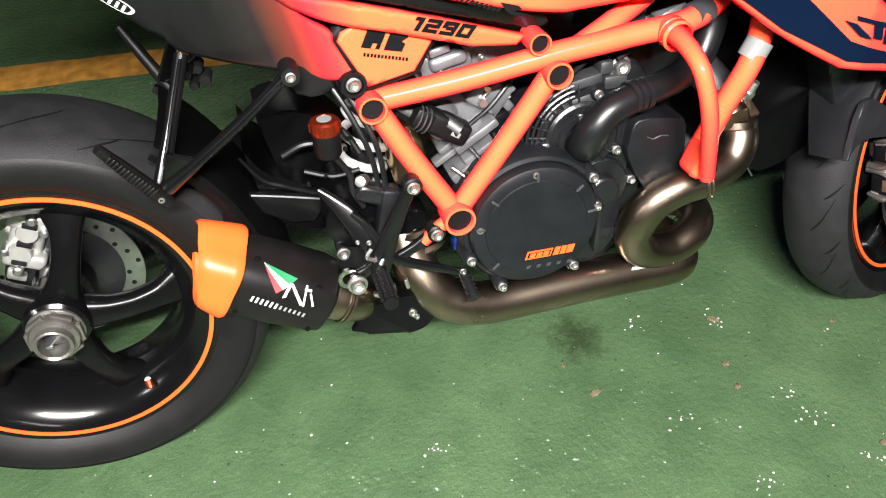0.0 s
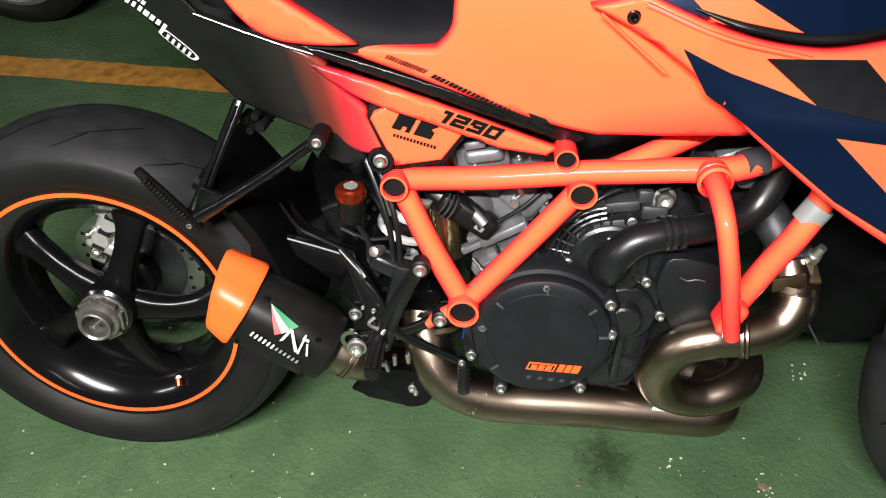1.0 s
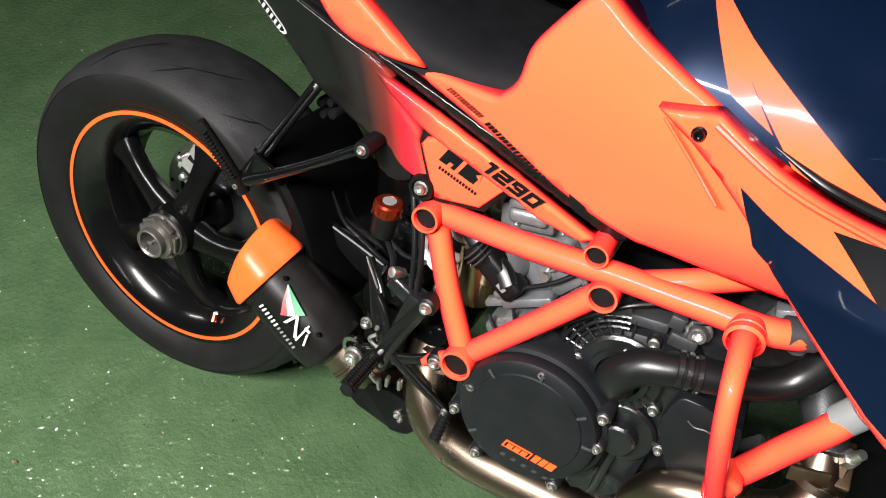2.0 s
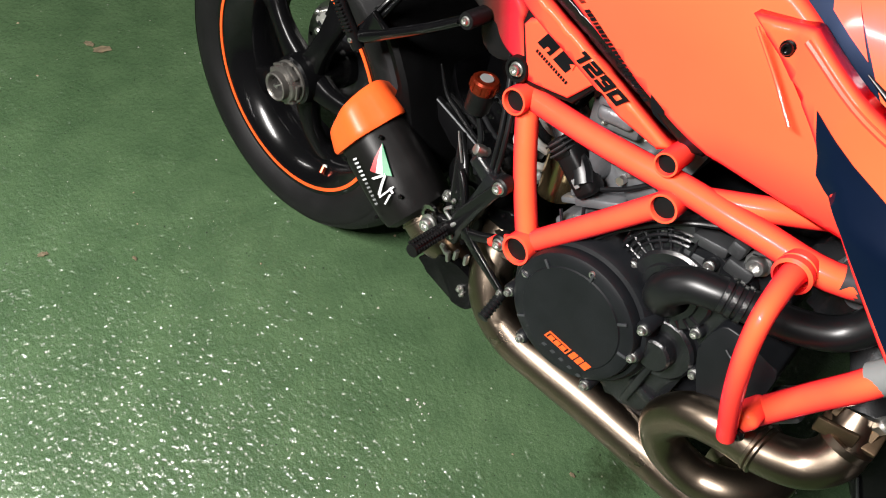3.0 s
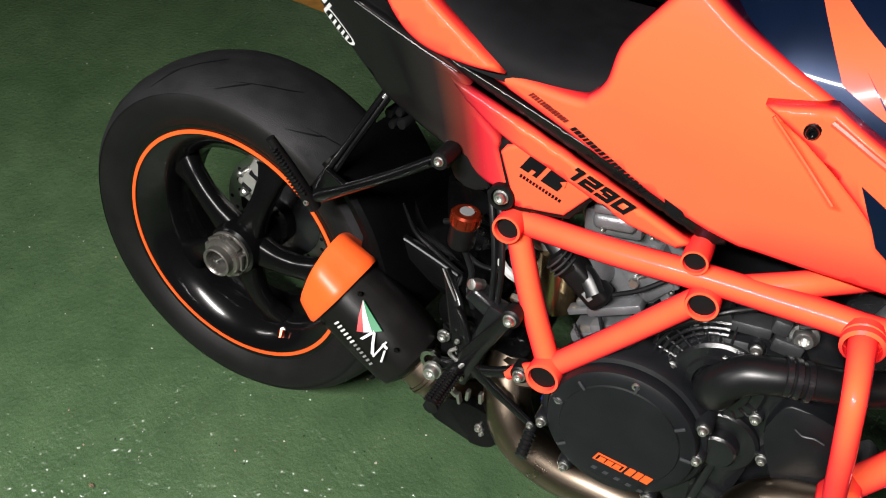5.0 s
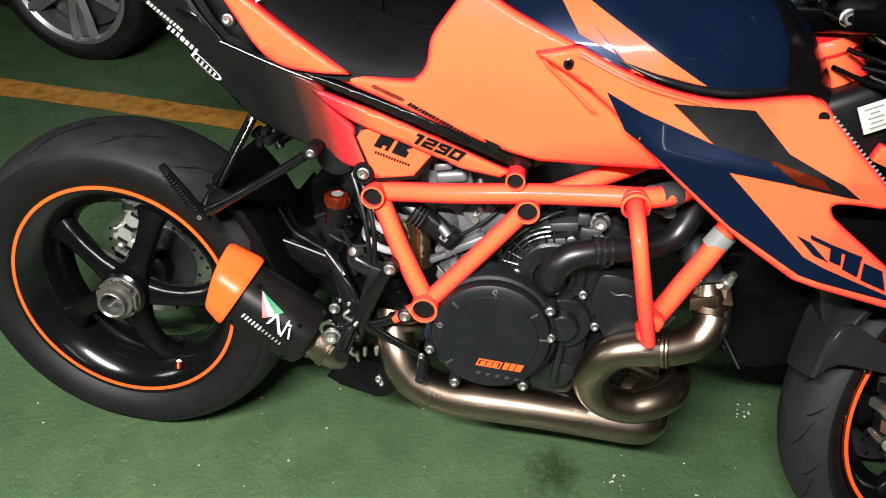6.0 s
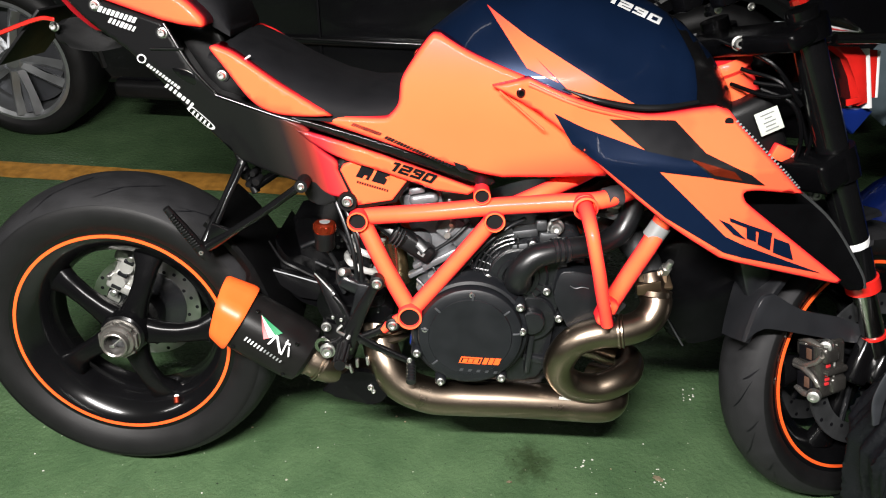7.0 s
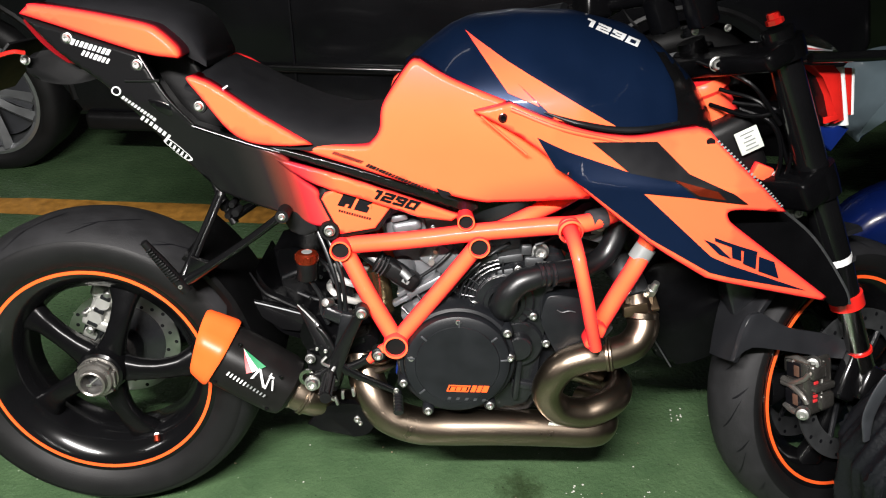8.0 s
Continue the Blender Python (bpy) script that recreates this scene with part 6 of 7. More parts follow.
def cushion(name, xs, tops, halves, drop, label, mt=seat_cloth, power=3.0, yoff=0.0):
    bm = bmesh.new()
    rows = []
    for i in range(33):
        x = xs[0] + (xs[-1] - xs[0]) * i / 32
        hi, w = float(np.interp(x, xs, tops)), float(np.interp(x, xs, halves))
        dz = float(np.interp(x, xs, drop))
        end = min(1.0, (0.15 + min(i, 32 - i) / 3.0)) ** 0.5
        ring = []
        for j in range(25):
            a = math.pi * j / 24
            cx, sx = math.cos(a), math.sin(a)
            y = -w * math.copysign(abs(cx) ** (2 / power), cx)
            z = hi - dz + dz * end * abs(sx) ** (2 / power)
            ring.append(bm.verts.new((x, y + yoff, z)))
        rows.append(ring)
    for a, b in zip(rows, rows[1:]):
        for j in range(24):
            bm.faces.new((a[j], a[j + 1], b[j + 1], b[j]))
    for r in (rows[0], rows[-1][::-1]):
        bm.faces.new(r)
    for r0, r1 in zip(rows, rows[1:]):
        bm.faces.new((r0[0], r1[0], r1[-1], r0[-1]))
    return part(name, bm, mt, bike, label, 50)


cushion("rider_seat", [0.235, 0.27, 0.32, 0.38, 0.44, 0.50, 0.56, 0.60], [0.945, 0.953, 0.936, 0.908, 0.884, 0.872, 0.876, 0.90], [0.150, 0.162, 0.166, 0.168, 0.166, 0.160, 0.150, 0.12], [0.03, 0.05, 0.07, 0.08, 0.06, 0.05, 0.05, 0.06], "black textured rider seat")
cushion("pillion_seat", [-0.02, 0.05, 0.15, 0.22, 0.262], [1.055, 1.066, 1.060, 1.045, 1.02], [0.085, 0.115, 0.125, 0.122, 0.11], [0.03, 0.05, 0.06, 0.07, 0.07], "black textured pillion seat")
bm = bmesh.new()
rbox(bm, (0.014, 0.002, 0.003), (0.300, -0.158, 0.925), (0, -40, 0), 0.0005)
part("seat_tag", bm, white_decal, bike, "small white seat tag")

# passenger footrest hanger and footrest
arm = part("footrest_hanger", blade(bmesh.new(), [(0.268, -0.110, 0.728), (0.240, -0.150, 0.655), (0.212, -0.184, 0.585)], [0.018, 0.017, 0.022], [0.012, 0.012, 0.014], lambda p, d: d.cross(Vector((0, 1, 0))).normalized()), black_gloss, bike, "black V-shaped passenger footrest hanger")
part("hanger_leg", tube(bmesh.new(), [(0.394, -0.178, 0.710), (0.33, -0.182, 0.660), (0.262, -0.186, 0.612), (0.216, -0.186, 0.582)], [0.0080, 0.0078, 0.0085, 0.012], 12), black_gloss, arm)
for q in ([(0.266, -0.118, 0.724), (0.240, -0.158, 0.658), (0.222, -0.184, 0.612)], [(0.380, -0.1905, 0.700), (0.33, -0.1935, 0.6605), (0.262, -0.197, 0.6125)]):
    part("hanger_rib", tube(bmesh.new(), q, 0.0028, 8), black_gloss, arm)
bm = prism(bmesh.new(), [(0.212, 0.588), (0.228, 0.631), (0.242, 0.624), (0.262, 0.618), (0.240, 0.594)], -0.190, -0.178, 0.003)
part("hanger_web", bm, black_gloss, arm)
bm = bmesh.new()
lathe(bm, [(0, -0.018), (0.0115, -0.018), (0.0125, -0.014), (0.0125, 0.02), (0, 0.02)], (0.394, -0.176, 0.710), (0, 1, 0), 20)
part("hanger_eye", bm, black_plastic, arm)
bolt(arm, 0.394, -0.194, 0.710, bolt_big, 0.55)
for s in (1, -1):
    bm = bmesh.new()
    P0, P1 = Vector((0.207, -0.196 * s, 0.583)), Vector((0.158, -0.222 * s, 0.668))
    tube(bm, [P0 - (P1 - P0) * 0.22, P0, P0 + (P1 - P0) * 0.5, P1], [0.0100, 0.0105, 0.0095, 0.0065], 12)
    pfoot = part("passenger_footrest", bm, black_plastic, bike, "black ridged passenger footrest folded up")
    bm = bmesh.new()
    for k in range(14):
        q = P0 + (P1 - P0) * (0.08 + 0.058 * k)
        rbox(bm, (0.0160 - 0.0004 * k, 0.016, 0.0030), q + Vector((0.001, -0.0035 * s, 0)), (0, -32, 0), 0.0010)
    pieces("footrest_rib", bm, black_plastic, pfoot)
far_arm = part("footrest_hanger", blade(bmesh.new(), [(0.268, 0.110, 0.728), (0.240, 0.150, 0.655), (0.212, 0.184, 0.585)], [0.018, 0.017, 0.022], [0.012, 0.012, 0.014], lambda p, d: d.cross(Vector((0, 1, 0))).normalized()), black_gloss, bike, "black V-shaped passenger footrest hanger")
part("hanger_leg", tube(bmesh.new(), [(0.394, 0.178, 0.710), (0.33, 0.182, 0.660), (0.262, 0.186, 0.612), (0.216, 0.186, 0.582)], [0.0080, 0.0078, 0.0085, 0.012], 12), black_gloss, far_arm)
bolt(arm, 0.211, -0.200, 0.577, bolt_small, 0.9)
for x, z, r in ((0.268, 0.694, 0.008), (0.275, 0.678, 0.007), (0.290, 0.684, 0.009), (0.284, 0.700, 0.007)):
    bm = bmesh.new()
    lathe(bm, [(0, -0.012), (r * 0.8, -0.012), (r, -0.008), (r, 0.012), (0, 0.012)], (x, -0.085, z), (0.1, 1, 0.1), 14)
    part("undertail_clip", bm, black_plastic, bike)
bm = prism(bmesh.new(), outline([(0.385, 0.712), (0.425, 0.700), (0.452, 0.676), (0.440, 0.664), (0.402, 0.668)], (0, 2)), -0.150, -0.120, 0.005)
part("undertail_cover", bm, black_plastic, bike, "black cover behind the hanger bolt")

# tail lamp and number plate holder
bm = prism(bmesh.new(), outline([(-0.035, 1.022), (-0.015, 1.030), (0.008, 0.995), (0.045, 0.960), (0.040, 0.940), (-0.005, 0.975)], ()), -0.092, 0.092, 0.008)
part("tail_lamp", bm, red_lens, bike, "red wedge-shaped tail lamp")
bm = prism(bmesh.new(), outline([(-0.04, 0.955), (0.06, 0.965), (0.10, 0.93), (0.02, 0.90), (-0.05, 0.915)], ()), -0.06, 0.06, 0.008)
part("plate_bracket", bm, black_plastic, bike, "black number plate bracket")
bm = bmesh.new()
rbox(bm, (0.13, 0.17, 0.006), (-0.100, -0.01, 0.925), (0, -52, 0), 0.002)
plate_ob = part("number_plate", bm, black_plastic, bike, "number plate seen from its dark back")
bm = bmesh.new()
tube(bm, [(-0.150, -0.107, 0.922), (-0.060, -0.107, 0.960), (-0.035, -0.095, 0.960)], 0.004, 8)
part("plate_edge_lamp", bm, red_glow, bike, "thin red reflector edge")
bolt(bike, -0.045, -0.075, 0.945, bolt_big, 0.75)

# ---- front end, steered to the left ----
seat_of = as_drawn
FC = Vector((1.514, -0.041, 0.2836))
RAKE = radians(24.9)
up_axis = Vector((-math.sin(RAKE), 0, math.cos(RAKE)))
ahead = Vector((math.cos(RAKE), 0, math.sin(RAKE)))
pivot = FC - ahead * 0.032
STEER = Matrix.Translation(pivot) @ Matrix.Rotation(radians(25.3), 4, up_axis) @ Matrix.Translation(-pivot)


def steered(name, bm, mt, parent=None, label="", smooth=35.0):
    bm.transform(STEER)
    return part(name, bm, mt, parent or bike, label, smooth)


FRONT_TYRE = [(0.233, 0.046), (0.244, 0.055), (0.258, 0.0605), (0.268, 0.0600), (0.279, 0.053), (0.289, 0.040), (0.296, 0.022), (0.299, 0.0)]
front_wheel, front_tyre = wheel("front_wheel", FC, FRONT_TYRE, 0.047, 0.2205, 0.05, 30, STEER, (-0.03, -0.012))
tread_band(front_tyre, FC, FRONT_TYRE[3:], STEER)
for k in range(16):
    groove(front_tyre, FC, FRONT_TYRE[3:], radians(10 + k * 22.5), -0.22, (0.010, 0.046), STEER)
    groove(front_tyre, FC, [(r, y) for r, y in FRONT_TYRE[3:]], radians(20 + k * 22.5), -0.10, (0.030, 0.054), STEER)
for s in (-1, 1):
    disc("brake_disc", FC, s * 0.066, 0.118, 0.160, front_wheel, STEER, dark_cast)
    for k in range(8):
        a = 2 * math.pi * k / 8
        steered("carrier_arm", tube(bmesh.new(), [FC + Vector((0.05 * math.cos(a), s * 0.055, 0.05 * math.sin(a))), FC + Vector((0.12 * math.cos(a + 0.25), s * 0.064, 0.12 * math.sin(a + 0.25)))], 0.006, 8), dark_metal, front_wheel)

LEAN_BACK = radians(22.2)
leg0 = FC + Vector((-0.010, 0, 0))
leg_axis = Vector((-math.sin(LEAN_BACK), 0, math.cos(LEAN_BACK)))
for s in (-1, 1):
    off = Vector((0, s * 0.106, 0))
    leg = steered("fork_leg", tube(bmesh.new(), [leg0 + off + leg_axis * 0.215, leg0 + off + leg_axis * 0.33, leg0 + off + leg_axis * 0.52, leg0 + off + leg_axis * 0.755], [0.0275, 0.029, 0.0285, 0.027], 24), black_gloss, None, "black upside-down fork leg")
    steered("fork_stanchion", tube(bmesh.new(), [leg0 + off + leg_axis * 0.02, leg0 + off + leg_axis * 0.25], 0.0215, 24), chrome, leg, "polished steel stanchion")
    bm = bmesh.new()
    lathe(bm, [(0.025, -0.004), (0.032, -0.004), (0.032, 0.022), (0.028, 0.024)], leg0 + off + leg_axis * 0.208, leg_axis, 28, True)
    steered("fork_ring", bm, red_glow, leg, "red dust seal ring")
    bm = bmesh.new()
    lathe(bm, [(0.0215, -0.003), (0.0245, -0.003), (0.0245, 0.003), (0.0215, 0.003)], leg0 + off + leg_axis * 0.100, leg_axis, 28, True)
    steered("travel_ring", bm, red_glow, leg, "red travel ring")
    bm = bmesh.new()
    lathe(bm, [(0.0287, 0), (0.0292, 0.0005), (0.0292, 0.014), (0.0287, 0.0145)], leg0 + off + leg_axis * 0.300, leg_axis, 28, True)
    steered("fork_band", bm, white_decal, leg, "white fork sticker band")
    bm = bmesh.new()
    for k in range(4):
        rbox(bm, (0.004, 0.002, 0.011), leg0 + off + leg_axis * 0.307 + Vector((0.012 + 0.005 * k, -0.0272 + 0.002 * k, 0)), (0, 30, 35), 0)
    steered("band_mark", bm, black_decal, leg)
    bm = bmesh.new()
    rbox(bm, (0.075, 0.055, 0.075), leg0 + off + leg_axis * 0.02, (0, 25, 0), 0.015, 3)
    rbox(bm, (0.05, 0.03, 0.10), leg0 + off * 0.95 + leg_axis * 0.06 - ahead * 0.035, (0, 25, 0), 0.01, 3)
    steered("fork_foot", bm, black_gloss, leg, "black fork foot")
    bm = bmesh.new()
    lathe(bm, [(0, 0.010), (0.009, 0.010), (0.011, 0.008), (0.011, 0.0), (0.015, -0.002), (0.015, -0.010), (0, -0.012)], leg0 + off + leg_axis * 0.775, leg_axis, 8)
    steered("fork_cap", bm, red_glow if s < 0 else dark_metal, leg, "fork adjuster cap")
    # calipers
    bm = bmesh.new()
    base = FC + Vector((-0.140, s * 0.073, 0.034))
    rbox(bm, (0.070, 0.058, 0.118), base, (0, -24.9 + 20, 0), 0.013, 3)
    rbox(bm, (0.040, 0.076, 0.036), base + leg_axis * 0.034, (0, -5, 0), 0.010, 3)
    rbox(bm, (0.040, 0.076, 0.036), base - leg_axis * 0.034, (0, -5, 0), 0.010, 3)
    rbox(bm, (0.052, 0.080, 0.014), base, (0, -5, 0), 0.004, 2)
    c = steered("front_brake_caliper", bm, caliper_dark, None, "grey radial front brake caliper")
    for k in (-1, 1):
        bm = bmesh.new()
        rbox(bm, (0.010, 0.038, 0.036), base + Vector((-0.0335, -s * 0.004, 0.029 * k)), (0, -5, 0), 0.006, 3)
        win = steered("caliper_window", bm, black_decal, c)
        bm = bmesh.new()
        rbox(bm, (0.004, 0.012, 0.022), base + Vector((-0.0385, s * 0.004, 0.029 * k)), (0, -5, 0), 0.001)
        steered("brake_pad", bm, pad_brown, win)
        bm = bmesh.new()
        tube(bm, [base + Vector((-0.036, -s * 0.030, 0.003 * k)), base + Vector((-0.040, -s * 0.004, 0.004 * k)), base + Vector((-0.039, s * 0.022, 0.018 * k)), base + Vector((-0.036, s * 0.030, 0.030 * k))], [0.007, 0.006, 0.005, 0.005], 10)
        steered("caliper_rib", bm, caliper_grey, c)
        bm = bmesh.new()
        tube(bm, [base + Vector((-0.035, -s * 0.026, 0.050 * k)), base + Vector((-0.037, s * 0.0, 0.054 * k)), base + Vector((-0.034, s * 0.028, 0.050 * k))], [0.004, 0.007, 0.004], 10)
        steered("caliper_rib", bm, caliper_grey, c)
        bm = bmesh.new()
        lathe(bm, [(0, 0.012), (0.005, 0.012), (0.006, 0.015), (0.011, 0.014), (0.0135, 0.009), (0.0135, 0.0)], base + Vector((-0.027 + 0.010 * k, s * 0.022, 0.049 * k)), (-0.8, s * 0.6, 0), 16)
        steered("caliper_bolt", bm, steel, c)
        bm = bmesh.new()
        tube(bm, [base + Vector((-0.039, -s * 0.020, 0.044 * k)), base + Vector((-0.0395, -s * 0.006, 0.046 * k))], 0.0022, 6)
        steered("pad_pin", bm, steel, c)
    for k in range(7):
        bm = bmesh.new()
        rbox(bm, (0.010, 0.003, 0.0055), base + Vector((-0.016, s * 0.0300, -0.027 + 0.009 * k)), (0, -5, 0), 0.0005)
        steered("caliper_mark", bm, red_decal, c)
    bm = bmesh.new()
    tube(bm, [base + Vector((0.004, s * 0.029, -0.050)), base + Vector((0.0, s * 0.030, 0.0)), base + Vector((0.002, s * 0.029, 0.050))], 0.0016, 6)
    steered("caliper_edge", bm, nickel, c)
# front mudguard
mud_plastic = mat("dark_grey_mudguard_plastic", (0.014, 0.0147, 0.017), 0.36, 0, 0.12, 20, 0.08, 900)
bm = bmesh.new()
rows = []
for i in range(15):
    a = radians(96 + 66 * i / 14)
    r = 0.338 + 0.034 * (i / 14) ** 2
    far_edge = 0.089 - 0.115 * max(0.0, (i - 4) / 10)
    rows.append([bm.verts.new(FC + Vector(((r + dr) * math.cos(a), -0.089 + (far_edge + 0.089) * f, (r + dr) * math.sin(a)))) for f, dr in ((0, -0.012), (0.015, -0.004), (0.06, 0.0), (0.28, 0.003), (0.5, 0.004), (0.72, 0.003), (0.94, 0.0), (0.985, -0.004), (1, -0.012))])
for a, b in zip(rows, rows[1:]):
    for j in range(8):
        bm.faces.new((a[j], a[j + 1], b[j + 1], b[j]))
bmesh.ops.solidify(bm, geom=bm.faces[:], thickness=0.004)
guard = steered("front_mudguard", bm, mud_plastic, None, "matt dark grey front mudguard")
for s in (-1, 1):
    y0 = FC.y + s * 0.089
    bm = prism(bmesh.new(), outline([(FC.x + x, FC.z + z) for x, z in ((-0.356, 0.117), (-0.325, 0.190), (-0.294, 0.200), (-0.22, 0.160), (-0.117, 0.131), (-0.028, 0.093), (-0.035, 0.070), (-0.091, 0.079), (-0.181, 0.103), (-0.301, 0.135), (-0.332, 0.132))], (0, 2, 5, 6)), y0 - 0.005, y0 + 0.005, 0.003)
    steered("mudguard_stay", bm, mud_plastic, guard, "dark grey stay to the fork leg")
# yokes, bars, switchgear
for h, t in ((0.47, 0.060), (0.72, 0.036)):
    bm = bmesh.new()
    rbox(bm, (0.075, 0.285, t), leg0 + leg_axis * h - ahead * 0.030, (0, -24.9, 0), 0.012, 3)
    for s in (-1, 1):
        lathe(bm, [(0.028, -t / 2), (0.038, -t / 2), (0.039, 0), (0.038, t / 2), (0.028, t / 2)], leg0 + leg_axis * h + Vector((0, s * 0.106, 0)), leg_axis, 24, True)
    steered("fork_yoke", bm, bar_black, None, "black fork yoke")
bar_c = leg0 + up_axis * 0.87 - ahead * 0.04
bm = bmesh.new()
tube(bm, [bar_c + Vector((-0.12, s * 1.0, -0.005)) if abs(s) == 0.37 else bar_c + Vector((-0.03 if abs(s) > 0.15 else 0, s, 0.0)) for s in (-0.37, -0.20, -0.10, 0.10, 0.20, 0.37)], 0.012, 14)
bar = steered("handlebar", bm, bar_black, None, "black handlebar")
for s in (-1, 1):
    bm = bmesh.new()
    rbox(bm, (0.045, 0.04, 0.07), bar_c + Vector((0, s * 0.05, -0.03)), (0, -20, 0), 0.008)
    steered("bar_clamp", bm, bar_black, bar)
    bm = bmesh.new()
    tube(bm, [bar_c + Vector((-0.075, s * 0.25, -0.003)), bar_c + Vector((-0.13, s * 0.39, -0.006))], 0.017, 14)
    steered("grip", bm, hose_rubber, bar)
    bm = bmesh.new()
    rbox(bm, (0.06, 0.06, 0.05), bar_c + Vector((-0.045, s * 0.20, 0.0)), (0, 0, 0), 0.010, 3)
    tube(bm, [bar_c + Vector((0.01, s * 0.19, -0.005)), bar_c + Vector((0.03, s * 0.27, -0.01)), bar_c + Vector((-0.03, s * 0.38, -0.02))], 0.006, 10)
    steered("switch_unit", bm, bar_black, bar)
bm = bmesh.new()
rbox(bm, (0.13, 0.17, 0.03), leg0 + up_axis * 0.86 + ahead * 0.07, (0, 30, 0), 0.010, 3)
steered("dashboard", bm, bar_black, None, "black dashboard display")
seat_of = on_chassis
for x, y, z, s in ((1.100, -0.10, 1.035, 0.55), (1.155, -0.10, 1.042, 0.55), (1.150, -0.085, 0.978, 1.1), (1.28, -0.10, 0.780, 0.8), (1.326, -0.11, 0.715, 1.0)):
    bolt(bike, x, y, z, bolt_big, s)
bm = bmesh.new()
lathe(bm, [(0, 0.0), (0.045, 0.0), (0.047, 0.02), (0.043, 0.07), (0.050, 0.078), (0.050, 0.092), (0.046, 0.098), (0, 0.098)], (1.195, 0.0, 0.850), up_axis, 28)
rbox(bm, (0.09, 0.07, 0.07), (1.155, 0.0, 0.86), (0, -30, 0), 0.015, 3)
part("steering_head", bm, frame_orange, frame_body, "orange steering head")
bm = bmesh.new()
rbox(bm, (0.035, 0.02, 0.028), (1.255, -0.095, 0.786), (0, 20, 0), 0.004)
part("radiator_bracket", bm, frame_orange, frame_body)
bm = bmesh.new()
rbox(bm, (0.042, 0.003, 0.044), (1.222, -0.100, 0.845), (0, -28, 0), 0.001)
box_label = part("warning_label", bm, label_paper, bike, "pale rectangular warning sticker")
bm = bmesh.new()
for k, w in enumerate((0.026, 0.014, 0.022, 0.018, 0.024)):
    rbox(bm, (w, 0.0012, 0.0022), Vector((1.222, -0.1020, 0.845)) + Matrix.Rotation(radians(28), 3, "Y").inverted() @ Vector((0, 0, 0.015 - 0.0075 * k)), (0, -28, 0), 0)
part("label_lines", bm, grey_decal, box_label)
bm = bmesh.new()
rbox(bm, (0.12, 0.17, 0.12), (1.20, 0.0, 0.815), (0, -28, 0), 0.02, 3)
part("electrics_box", bm, black_plastic, bike, "black electrics box behind the forks")
for k, pts in enumerate(([(1.20, -0.09, 0.90), (1.25, -0.115, 0.88), (1.275, -0.12, 0.82), (1.27, -0.11, 0.74)], [(1.19, -0.08, 0.91), (1.26, -0.12, 0.90), (1.29, -0.125, 0.83), (1.285, -0.11, 0.73)],
                         [(1.17, -0.06, 0.93), (1.24, -0.11, 0.905), (1.30, -0.115, 0.79)], [(1.16, -0.05, 0.90), (1.21, -0.10, 0.89), (1.25, -0.12, 0.90), (1.30, -0.10, 0.93)], [(1.12, -0.07, 0.98), (1.20, -0.12, 0.95), (1.26, -0.13, 0.88)])):
    part("control_cable", tube(bmesh.new(), pts, 0.0040, 8), bar_black, bike, "black control cable")
